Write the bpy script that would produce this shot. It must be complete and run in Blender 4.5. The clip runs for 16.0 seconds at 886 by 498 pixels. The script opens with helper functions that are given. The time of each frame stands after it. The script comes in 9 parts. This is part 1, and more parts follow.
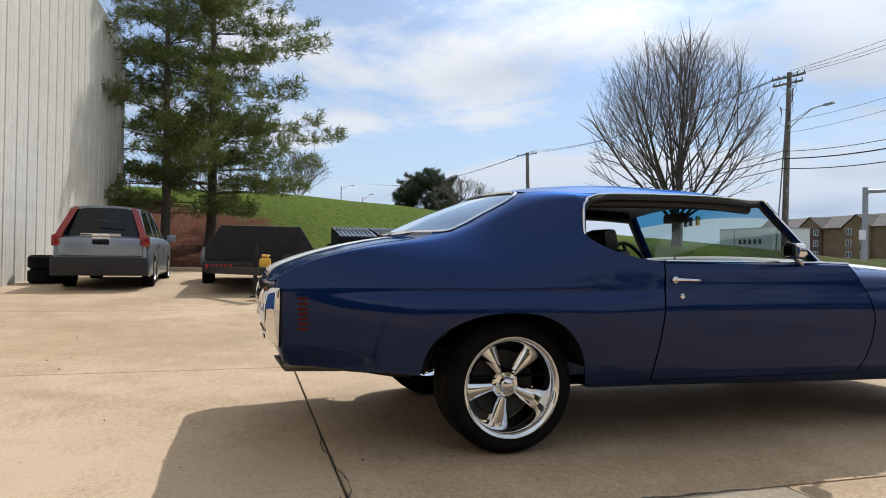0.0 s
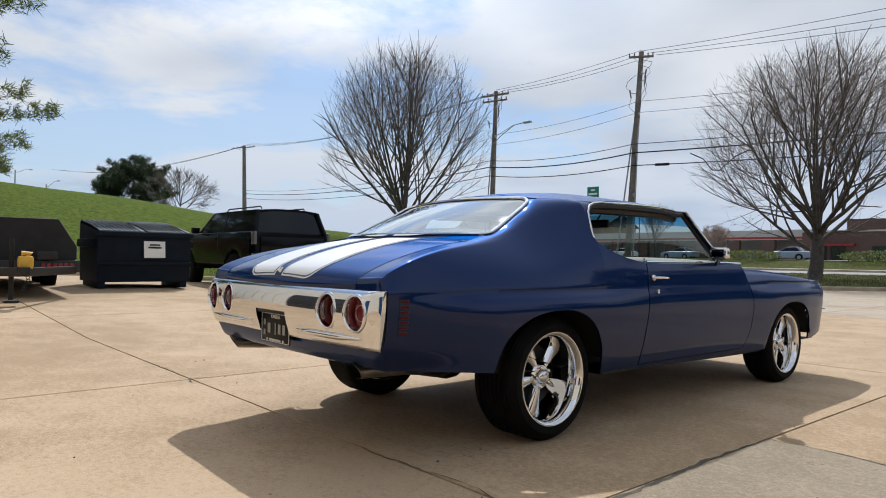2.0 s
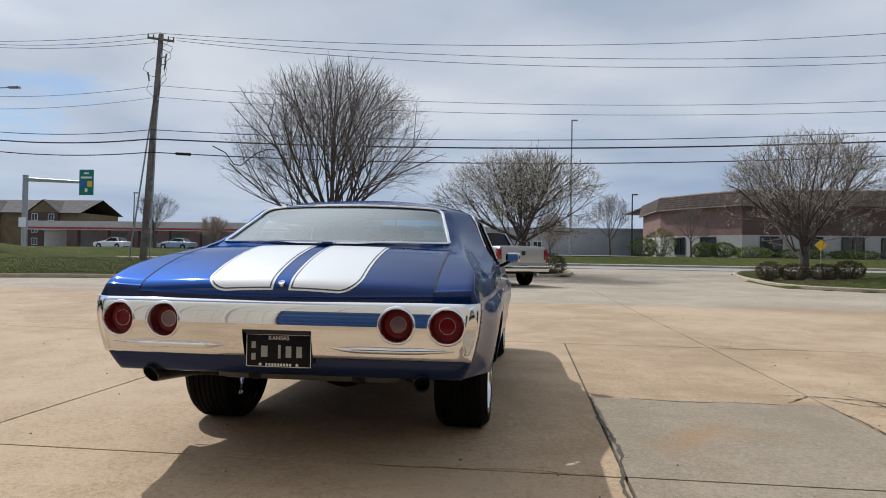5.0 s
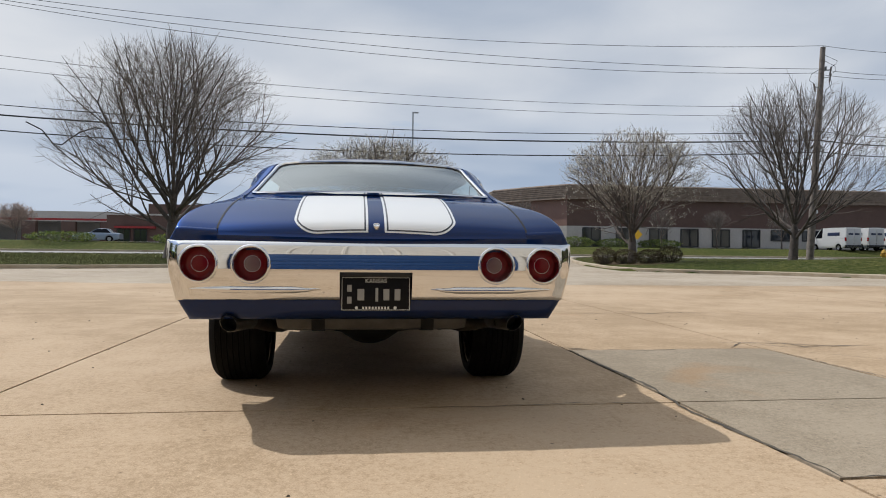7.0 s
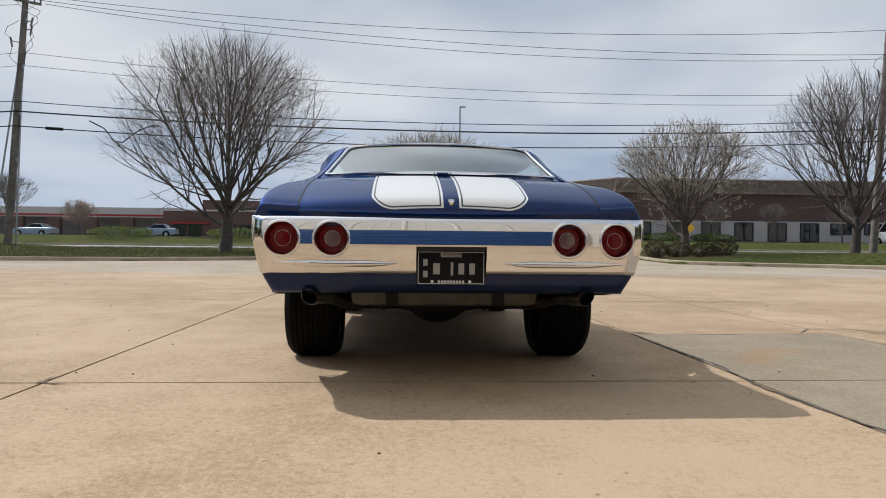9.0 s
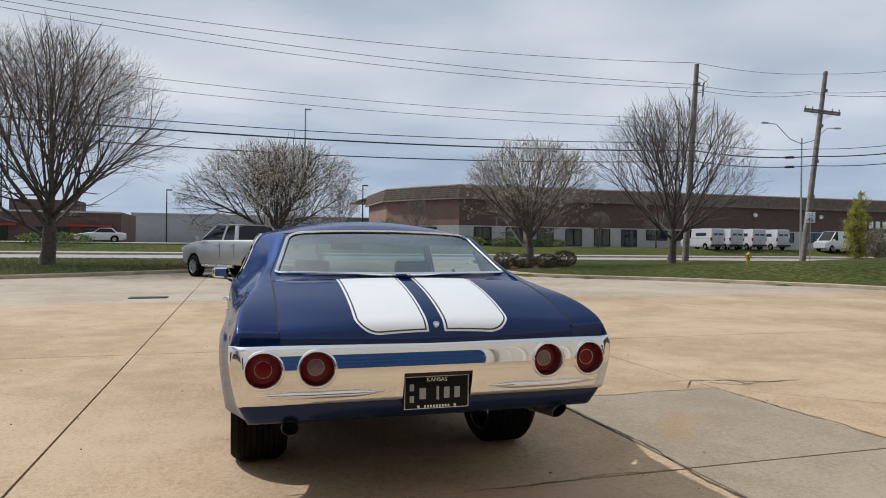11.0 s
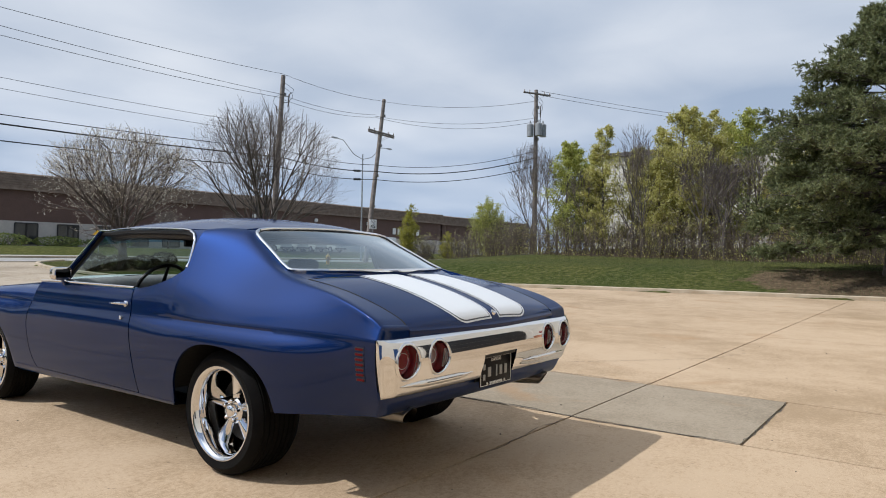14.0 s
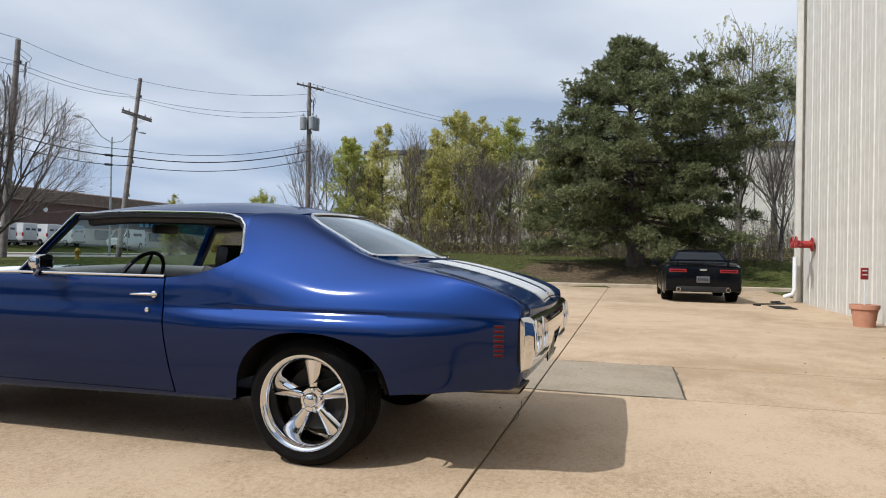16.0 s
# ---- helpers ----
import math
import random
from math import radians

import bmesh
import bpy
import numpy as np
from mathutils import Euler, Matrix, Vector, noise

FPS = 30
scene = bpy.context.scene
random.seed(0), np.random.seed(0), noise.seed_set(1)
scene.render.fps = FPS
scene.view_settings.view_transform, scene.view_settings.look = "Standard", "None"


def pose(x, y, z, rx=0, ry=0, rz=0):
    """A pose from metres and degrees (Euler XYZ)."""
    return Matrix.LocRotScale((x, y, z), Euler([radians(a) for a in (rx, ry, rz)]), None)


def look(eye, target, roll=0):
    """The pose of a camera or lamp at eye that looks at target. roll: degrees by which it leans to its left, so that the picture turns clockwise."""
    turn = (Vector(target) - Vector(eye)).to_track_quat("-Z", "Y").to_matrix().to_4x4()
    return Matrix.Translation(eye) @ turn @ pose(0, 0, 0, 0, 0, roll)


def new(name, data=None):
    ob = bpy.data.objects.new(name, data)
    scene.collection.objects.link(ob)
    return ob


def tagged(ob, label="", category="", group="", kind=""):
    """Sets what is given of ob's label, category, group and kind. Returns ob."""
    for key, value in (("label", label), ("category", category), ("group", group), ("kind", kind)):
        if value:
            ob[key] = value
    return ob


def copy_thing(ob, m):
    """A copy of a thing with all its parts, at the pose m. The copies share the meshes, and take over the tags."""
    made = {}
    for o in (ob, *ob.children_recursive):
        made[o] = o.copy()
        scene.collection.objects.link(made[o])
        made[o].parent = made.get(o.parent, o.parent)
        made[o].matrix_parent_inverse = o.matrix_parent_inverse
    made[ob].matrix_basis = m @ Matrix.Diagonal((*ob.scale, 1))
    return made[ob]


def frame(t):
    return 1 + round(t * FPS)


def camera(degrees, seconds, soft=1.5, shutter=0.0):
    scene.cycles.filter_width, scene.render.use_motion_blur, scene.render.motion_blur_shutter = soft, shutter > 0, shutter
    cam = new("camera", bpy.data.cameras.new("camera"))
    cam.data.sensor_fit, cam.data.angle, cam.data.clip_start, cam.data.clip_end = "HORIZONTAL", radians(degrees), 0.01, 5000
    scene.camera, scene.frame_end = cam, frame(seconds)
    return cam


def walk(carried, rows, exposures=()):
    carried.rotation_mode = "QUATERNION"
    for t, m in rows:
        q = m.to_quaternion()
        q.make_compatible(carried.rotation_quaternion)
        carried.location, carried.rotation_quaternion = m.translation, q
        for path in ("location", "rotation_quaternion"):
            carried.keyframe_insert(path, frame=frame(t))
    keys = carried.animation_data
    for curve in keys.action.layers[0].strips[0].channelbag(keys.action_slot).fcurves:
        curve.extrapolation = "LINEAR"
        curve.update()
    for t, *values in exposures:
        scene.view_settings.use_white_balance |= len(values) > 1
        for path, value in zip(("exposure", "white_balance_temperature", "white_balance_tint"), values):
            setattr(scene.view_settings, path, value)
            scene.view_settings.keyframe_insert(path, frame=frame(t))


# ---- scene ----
cam = camera(66.5, 16.0, soft=1.0)
PATH = [
    (0, (3.902, -1.238, 0.948), (1.982, -0.678, 0.971), 0.8),
    (0.5, (3.791, -1.675, 0.934), (1.94, -0.918, 0.958), 0.9),
    (1, (3.615, -2.05, 0.929), (1.853, -1.104, 0.954), 1.0),
    (1.5, (3.42, -2.434, 0.932), (1.769, -1.305, 0.957), 1.0),
    (2, (3.174, -2.749, 0.947), (1.658, -1.444, 0.973), 0.9),
    (2.5, (2.88, -3.073, 0.959), (1.53, -1.599, 0.984), 0.9),
    (3, (2.572, -3.419, 0.969), (1.414, -1.789, 0.994), 0.9),
    (3.5, (2.201, -3.644, 0.982), (1.256, -1.881, 1.004), 0.9),
    (4, (1.837, -3.849, 0.999), (1.112, -1.985, 1.019), 0.9),
    (4.5, (1.482, -3.973, 0.989), (1.005, -2.031, 1.009), 0.9),
    (5, (1.085, -4.045, 1.01), (0.843, -2.06, 1.03), 0.9),
    (5.2, (0.916, -4.079, 1.026), (0.756, -2.086, 1.045), 0.9),
    (7.3, (-0.144, -4.134, 0.692), (0.121, -2.152, 0.693), 0.6),
    (7.5, (-0.162, -4.138, 0.638), (0.063, -2.15, 0.637), 0.6),
    (8, (-0.191, -4.17, 0.523), (-0.061, -2.174, 0.511), 0.6),
    (8.2, (-0.183, -4.179, 0.494), (-0.075, -2.182, 0.482), 0.6),
    (10.3, (-0.51, -4.158, 1.195), (-0.192, -2.184, 1.187), 0.3),
    (10.5, (-0.588, -4.12, 1.224), (-0.198, -2.158, 1.216), 0.5),
    (11, (-0.863, -4.042, 1.228), (-0.28, -2.129, 1.22), 0.6),
    (11.5, (-1.241, -4.025, 1.214), (-0.45, -2.188, 1.21), 0.8),
    (12, (-1.58, -3.884, 1.195), (-0.574, -2.155, 1.2), 0.9),
    (12.5, (-1.927, -3.714, 1.196), (-0.734, -2.109, 1.205), 1.0),
    (13, (-2.327, -3.543, 1.187), (-0.971, -2.074, 1.202), 1.0),
    (13.5, (-2.659, -3.266, 1.164), (-1.164, -1.937, 1.182), 1.0),
    (14, (-3.04, -3.009, 1.172), (-1.428, -1.826, 1.189), 1.1),
    (14.5, (-3.355, -2.698, 1.129), (-1.644, -1.662, 1.147), 1.1),
    (15, (-3.611, -2.332, 1.099), (-1.815, -1.451, 1.118), 1.1),
    (15.5, (-3.855, -1.969, 1.107), (-1.985, -1.261, 1.123), 1.1),
    (16, (-3.989, -1.573, 1.089), (-2.061, -1.04, 1.105), 1.1),
]
walk(cam, [(t, look(eye, target, roll)) for t, eye, target, roll in PATH], exposures=((0.0, 0.14, 6300, 10), (1.5, 0.12, 6350, 10), (3.0, -0.15, 6200, 10), (5.0, -0.15, 6150, 10), (7.3, -0.07, 6400, 10), (8.2, -0.07, 6400, 10), (10.3, -0.08, 6280, 10), (11.5, -0.06, 6300, 10), (13.5, 0.02, 6220, 10), (15.0, 0.12, 6150, 10), (16.0, 0.12, 6150, 10)))

# ---- light ----
SUN_DIR = Vector((0.57, -0.45, -0.85)).normalized()      # the way the sunlight travels
SUN_EL = math.asin(-SUN_DIR.z)
SUN_AZ = math.atan2(-SUN_DIR.x, -SUN_DIR.y)              # from +y towards +x
scene.view_settings.exposure = 0.0

world = bpy.data.worlds.new("world")
scene.world = world
world.use_nodes = True
wn, wl = world.node_tree.nodes, world.node_tree.links
wn.clear()


def wnode(kind, **inputs):
    n = wn.new(kind)
    for k, v in inputs.items():
        n.inputs[k].default_value = v
    return n


sky = wnode("ShaderNodeTexSky")
sky.sky_type, sky.sun_disc = "NISHITA", False
sky.sun_elevation, sky.sun_rotation = SUN_EL, SUN_AZ
sky.air_density, sky.dust_density, sky.ozone_density = 1.0, 0.3, 3.0
coord = wnode("ShaderNodeTexCoord")
split = wnode("ShaderNodeSeparateXYZ")
wl.new(coord.outputs["Generated"], split.inputs[0])
# project the direction on a flat cloud deck so that clouds flatten towards the horizon
lift = wn.new("ShaderNodeMath"); lift.operation = "ADD"; lift.inputs[1].default_value = 0.12
wl.new(split.outputs["Z"], lift.inputs[0])
flat = wn.new("ShaderNodeVectorMath"); flat.operation = "DIVIDE"
trip = wnode("ShaderNodeCombineXYZ")
for i in range(3):
    wl.new(lift.outputs[0], trip.inputs[i])
wl.new(coord.outputs["Generated"], flat.inputs[0]); wl.new(trip.outputs[0], flat.inputs[1])
big = wnode("ShaderNodeTexNoise", Scale=0.80, Detail=9.0, Roughness=0.57, Distortion=0.35)
fine = wnode("ShaderNodeTexNoise", Scale=2.4, Detail=8.0, Roughness=0.6, Distortion=0.4)
wl.new(flat.outputs[0], big.inputs["Vector"]); wl.new(flat.outputs[0], fine.inputs["Vector"])
mixn = wn.new("ShaderNodeMath"); mixn.operation = "MULTIPLY_ADD"; mixn.inputs[1].default_value = 0.26
base_ = wn.new("ShaderNodeMath"); base_.operation = "ADD"; base_.inputs[1].default_value = 0.045
wl.new(big.outputs["Fac"], base_.inputs[0])
wl.new(fine.outputs["Fac"], mixn.inputs[0]); wl.new(base_.outputs[0], mixn.inputs[2])
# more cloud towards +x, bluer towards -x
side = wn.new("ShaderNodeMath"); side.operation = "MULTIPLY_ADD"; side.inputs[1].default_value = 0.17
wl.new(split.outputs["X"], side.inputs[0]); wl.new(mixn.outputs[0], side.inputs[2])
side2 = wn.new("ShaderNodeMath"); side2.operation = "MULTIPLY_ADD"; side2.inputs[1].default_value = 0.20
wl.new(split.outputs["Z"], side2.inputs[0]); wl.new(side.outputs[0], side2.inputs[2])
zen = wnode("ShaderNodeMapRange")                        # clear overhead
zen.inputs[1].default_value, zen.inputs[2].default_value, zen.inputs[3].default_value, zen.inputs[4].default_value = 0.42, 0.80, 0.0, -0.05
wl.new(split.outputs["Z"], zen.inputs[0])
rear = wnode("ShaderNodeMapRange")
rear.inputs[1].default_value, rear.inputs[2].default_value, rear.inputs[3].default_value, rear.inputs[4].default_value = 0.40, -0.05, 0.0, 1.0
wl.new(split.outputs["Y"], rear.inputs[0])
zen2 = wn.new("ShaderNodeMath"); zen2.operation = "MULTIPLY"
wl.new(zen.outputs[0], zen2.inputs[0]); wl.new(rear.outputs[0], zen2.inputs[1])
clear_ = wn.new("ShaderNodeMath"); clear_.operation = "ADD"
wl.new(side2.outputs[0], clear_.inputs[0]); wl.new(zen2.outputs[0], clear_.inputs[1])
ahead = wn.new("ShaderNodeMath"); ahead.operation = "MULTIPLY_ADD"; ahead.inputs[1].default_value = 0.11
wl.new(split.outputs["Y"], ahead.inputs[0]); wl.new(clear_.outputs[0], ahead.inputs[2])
haze = wnode("ShaderNodeMapRange")                       # the deck closes towards the horizon
haze.inputs[1].default_value, haze.inputs[2].default_value, haze.inputs[3].default_value, haze.inputs[4].default_value = 0.0, 0.17, 0.17, 0.0
wl.new(split.outputs["Z"], haze.inputs[0])
side3 = wn.new("ShaderNodeMath"); side3.operation = "ADD"
wl.new(ahead.outputs[0], side3.inputs[0]); wl.new(haze.outputs[0], side3.inputs[1])
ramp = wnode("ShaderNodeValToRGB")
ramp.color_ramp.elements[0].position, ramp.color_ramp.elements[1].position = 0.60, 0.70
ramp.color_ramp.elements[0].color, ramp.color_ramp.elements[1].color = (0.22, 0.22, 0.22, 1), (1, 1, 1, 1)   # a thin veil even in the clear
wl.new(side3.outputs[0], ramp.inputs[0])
# cloud colour: white veils and broad soft blue-grey bellies, greyer towards +x
broad = wnode("ShaderNodeTexNoise", Scale=0.85, Detail=2.5, Roughness=0.45, Distortion=0.0)
shift = wn.new("ShaderNodeVectorMath"); shift.operation = "ADD"; shift.inputs[1].default_value = (3.7, 1.9, 0.0)
wl.new(flat.outputs[0], shift.inputs[0]); wl.new(shift.outputs[0], broad.inputs["Vector"])
grey = wn.new("ShaderNodeMath"); grey.operation = "MULTIPLY_ADD"; grey.inputs[1].default_value = 0.15
wl.new(split.outputs["X"], grey.inputs[0]); wl.new(broad.outputs["Fac"], grey.inputs[2])
wisp = wn.new("ShaderNodeMath"); wisp.operation = "MULTIPLY_ADD"; wisp.inputs[1].default_value = 0.13
wl.new(fine.outputs["Fac"], wisp.inputs[0]); wl.new(grey.outputs[0], wisp.inputs[2])
belly = wnode("ShaderNodeValToRGB")
belly.color_ramp.elements[0].position, belly.color_ramp.elements[1].position = 0.44, 0.76
belly.color_ramp.elements[0].color, belly.color_ramp.elements[1].color = (7.3, 7.5, 7.8, 1), (3.5, 4.2, 5.3, 1)
wl.new(wisp.outputs[0], belly.inputs[0])
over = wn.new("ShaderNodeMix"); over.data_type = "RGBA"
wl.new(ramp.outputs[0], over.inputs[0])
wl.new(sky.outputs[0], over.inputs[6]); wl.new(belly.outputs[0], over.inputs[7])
back = wnode("ShaderNodeBackground", Strength=0.105)
far = wnode("ShaderNodeMapRange")                        # grey-blue haze along the horizon
far.inputs[1].default_value, far.inputs[2].default_value, far.inputs[3].default_value, far.inputs[4].default_value = 0.02, 0.24, 0.72, 0.0
wl.new(split.outputs["Z"], far.inputs[0])
low = wn.new("ShaderNodeMix"); low.data_type = "RGBA"
low.inputs[7].default_value = (4.0, 5.0, 6.5, 1)
wl.new(far.outputs[0], low.inputs[0]); wl.new(over.outputs[2], low.inputs[6])
# thin cloud glares round the sun, high above the view
aim = wn.new("ShaderNodeVectorMath"); aim.operation = "DOT_PRODUCT"; aim.inputs[1].default_value = -SUN_DIR
wl.new(coord.outputs["Generated"], aim.inputs[0])
glare = wnode("ShaderNodeMapRange")
glare.inputs[1].default_value, glare.inputs[2].default_value, glare.inputs[3].default_value, glare.inputs[4].default_value = 0.80, 1.0, 1.0, 1.9
wl.new(aim.outputs["Value"], glare.inputs[0])
lit = wn.new("ShaderNodeVectorMath"); lit.operation = "SCALE"
wl.new(low.outputs[2], lit.inputs[0]); wl.new(glare.outputs[0], lit.inputs["Scale"])
wl.new(lit.outputs[0], back.inputs["Color"])
wout = wnode("ShaderNodeOutputWorld")
wl.new(back.outputs[0], wout.inputs[0])

sun = new("sun", bpy.data.lights.new("sun", "SUN"))
sun.data.energy, sun.data.angle, sun.data.color = 3.2, radians(0.6), (1.0, 0.97, 0.93)
sun.rotation_mode = "QUATERNION"
sun.rotation_quaternion = SUN_DIR.to_track_quat("-Z", "Y")
sun.location = (-20, 15, 30)


# ---- materials ----
def material(name, base, rough=0.5, metal=0.0, **more):
    m = bpy.data.materials.new(name)
    m.use_nodes = True
    b = m.node_tree.nodes["Principled BSDF"]
    b.inputs["Base Color"].default_value = (*base, 1)
    b.inputs["Roughness"].default_value, b.inputs["Metallic"].default_value = rough, metal
    for k, v in more.items():
        b.inputs[k.replace("_", " ")].default_value = v
    return m


def noisy(m, colours, scale=4.0, detail=6.0, bump=0.0, bump_scale=None, rough=None, mix_scale=None, per_piece=0.0, coords="Object", distance=0.01):
    """Two-scale colour variation between two or more colours, with bump and roughness variation."""
    t = m.node_tree
    N, L = t.nodes, t.links
    b = N["Principled BSDF"]
    c = N.new("ShaderNodeTexCoord")
    src = c.outputs[coords]
    n1 = N.new("ShaderNodeTexNoise"); n1.inputs["Scale"].default_value = scale; n1.inputs["Detail"].default_value = detail
    n1.inputs["Roughness"].default_value = 0.62
    L.new(src, n1.inputs["Vector"])
    fac = n1.outputs["Fac"]
    if mix_scale:
        n2 = N.new("ShaderNodeTexNoise"); n2.inputs["Scale"].default_value = mix_scale; n2.inputs["Detail"].default_value = 4
        L.new(src, n2.inputs["Vector"])
        ad = N.new("ShaderNodeMath"); ad.operation = "MULTIPLY_ADD"; ad.inputs[1].default_value = 0.5
        hf = N.new("ShaderNodeMath"); hf.operation = "MULTIPLY"; hf.inputs[1].default_value = 0.5
        L.new(n2.outputs["Fac"], hf.inputs[0]); L.new(fac, ad.inputs[0]); L.new(hf.outputs[0], ad.inputs[2])
        fac = ad.outputs[0]
    if per_piece:
        oi = N.new("ShaderNodeObjectInfo")
        sh = N.new("ShaderNodeMath"); sh.operation = "MULTIPLY_ADD"; sh.inputs[1].default_value = per_piece; sh.inputs[2].default_value = -per_piece / 2
        L.new(oi.outputs["Random"], sh.inputs[0])
        a2 = N.new("ShaderNodeMath"); a2.operation = "ADD"
        L.new(fac, a2.inputs[0]); L.new(sh.outputs[0], a2.inputs[1])
        fac = a2.outputs[0]
    r = N.new("ShaderNodeValToRGB")
    els = r.color_ramp.elements
    while len(els) < len(colours):
        els.new(0.5)
    for i, col in enumerate(colours):
        els[i].position = 0.32 + 0.36 * i / max(1, len(colours) - 1)
        els[i].color = (*col, 1)
    L.new(fac, r.inputs[0]); L.new(r.outputs[0], b.inputs["Base Color"])
    if rough:
        mr = N.new("ShaderNodeMapRange"); mr.inputs[3].default_value, mr.inputs[4].default_value = rough
        L.new(n1.outputs["Fac"], mr.inputs[0]); L.new(mr.outputs[0], b.inputs["Roughness"])
    if bump:
        nb = N.new("ShaderNodeTexNoise"); nb.inputs["Scale"].default_value = bump_scale or scale * 8; nb.inputs["Detail"].default_value = 5
        L.new(src, nb.inputs["Vector"])
        bp = N.new("ShaderNodeBump"); bp.inputs["Strength"].default_value = bump; bp.inputs["Distance"].default_value = distance
        L.new(nb.outputs["Fac"], bp.inputs["Height"]); L.new(bp.outputs[0], b.inputs["Normal"])
    return m


def simple(name, a, b, scale=6.0, rough=0.6, metal=0.0, bump=0.15, **more):
    return noisy(material(name, a, rough, metal, **more), [a, b], scale, bump=bump, rough=(max(0.02, rough - 0.08), min(1, rough + 0.08)))


M = {}
# car paint: a metallic blue under clear coat
M["paint"] = material("blue_metallic_paint", (0.0032, 0.0168, 0.080), 0.50, 1.0, Coat_Weight=0.66, Coat_Roughness=0.055, Coat_IOR=1.5)
M["paint"].node_tree.nodes["Principled BSDF"].inputs["Specular Tint"].default_value = (0.45, 0.60, 0.95, 1)
M["stripe"] = material("white_stripe_paint", (0.70, 0.715, 0.725), 0.5, 0.0, Coat_Weight=0.35, Coat_Roughness=0.04)
M["pin"] = material("black_pinstripe", (0.008, 0.01, 0.02), 0.3, 0.0, Coat_Weight=0.8, Coat_Roughness=0.04)
M["chrome"] = noisy(material("chrome", (0.75, 0.75, 0.76), 0.03, 1.0), [(0.71, 0.71, 0.72), (0.78, 0.78, 0.78)], 3.0, rough=(0.012, 0.04))
M["chrome_dull"] = simple("dull_chrome", (0.55, 0.55, 0.55), (0.68, 0.67, 0.66), 12, 0.28, 1.0, 0.05)
M["rubber"] = noisy(material("tyre_rubber", (0.02, 0.02, 0.02), 0.85, Specular_IOR_Level=0.08), [(0.003, 0.003, 0.0032), (0.009, 0.0085, 0.008)], 9, bump=0.25, bump_scale=120, rough=(0.6, 0.85))
M["black"] = simple("black_plastic", (0.005, 0.005, 0.0055), (0.010, 0.010, 0.010), 14, 0.5, 0.0, 0.08)
M["black_under"] = simple("underbody_black", (0.002, 0.002, 0.002), (0.008, 0.007, 0.006), 5, 0.8, 0.0, 0.3)
M["vinyl"] = simple("black_vinyl", (0.006, 0.006, 0.0065), (0.011, 0.011, 0.012), 30, 0.42, 0.0, 0.2)
M["greycloth"] = simple("grey_trim", (0.20, 0.21, 0.21), (0.27, 0.28, 0.28), 25, 0.7, 0.0, 0.15)
M["steel"] = simple("exhaust_steel", (0.10, 0.09, 0.08), (0.24, 0.21, 0.18), 9, 0.42, 1.0, 0.15)
M["tip_steel"] = simple("worn_tip_steel", (0.16, 0.15, 0.135), (0.28, 0.26, 0.235), 9, 0.30, 1.0, 0.1)
M["tank_steel"] = simple("tank_steel", (0.06, 0.055, 0.047), (0.13, 0.12, 0.10), 7, 0.6, 0.3, 0.1)
M["dark_steel"] = simple("dark_steel", (0.012, 0.012, 0.012), (0.03, 0.028, 0.026), 10, 0.6, 0.5, 0.2)
M["red_lens"] = material("red_lens", (0.125, 0.002, 0.004), 0.12, 0.0, Coat_Weight=0.0, Specular_IOR_Level=0.22)
M["red_dark"] = material("dark_red_lens", (0.090, 0.003, 0.006), 0.2, 0.0, Specular_IOR_Level=0.15)
M["clear_lens"] = material("clear_lens", (0.15, 0.085, 0.08), 0.2, 0.0, Coat_Weight=0.4, Coat_Roughness=0.03)
M["white_lens"] = material("white_lens", (0.7, 0.7, 0.7), 0.12, 0.0, Coat_Weight=1.0)
M["mirror"] = material("mirror_glass", (0.85, 0.87, 0.88), 0.02, 1.0)


def glass(name, tint, see=0.8, rough=0.02):
    """Thin pane: mostly see-through, with a glossy surface."""
    m = bpy.data.materials.new(name)
    m.use_nodes = True
    N, L = m.node_tree.nodes, m.node_tree.links
    N.clear()
    out = N.new("ShaderNodeOutputMaterial")
    tr = N.new("ShaderNodeBsdfTransparent"); tr.inputs[0].default_value = (*tint, 1)
    gl = N.new("ShaderNodeBsdfGlossy"); gl.inputs["Roughness"].default_value = rough; gl.inputs[0].default_value = (0.9, 0.95, 0.95, 1)
    fr = N.new("ShaderNodeFresnel"); fr.inputs[0].default_value = 1.52
    sc = N.new("ShaderNodeMath"); sc.operation = "MULTIPLY_ADD"; sc.inputs[1].default_value = 1.9; sc.inputs[2].default_value = 0.03; sc.use_clamp = True
    mx = N.new("ShaderNodeMixShader")
    L.new(fr.outputs[0], sc.inputs[0]); L.new(sc.outputs[0], mx.inputs[0]); L.new(tr.outputs[0], mx.inputs[1]); L.new(gl.outputs[0], mx.inputs[2])
    L.new(mx.outputs[0], out.inputs[0])
    return m


M["glass"] = glass("clear_car_glass", (0.54, 0.66, 0.635))
M["glass_blue"] = glass("tinted_band_glass", (0.10, 0.35, 0.55))
M["glass_dark"] = material("dark_tinted_glass", (0.006, 0.007, 0.009), 0.03, 0.0, Coat_Weight=0.0, Specular_IOR_Level=0.35)
M["pane"] = material("window_pane_far", (0.02, 0.025, 0.03), 0.06, 0.0, Coat_Weight=0.5)

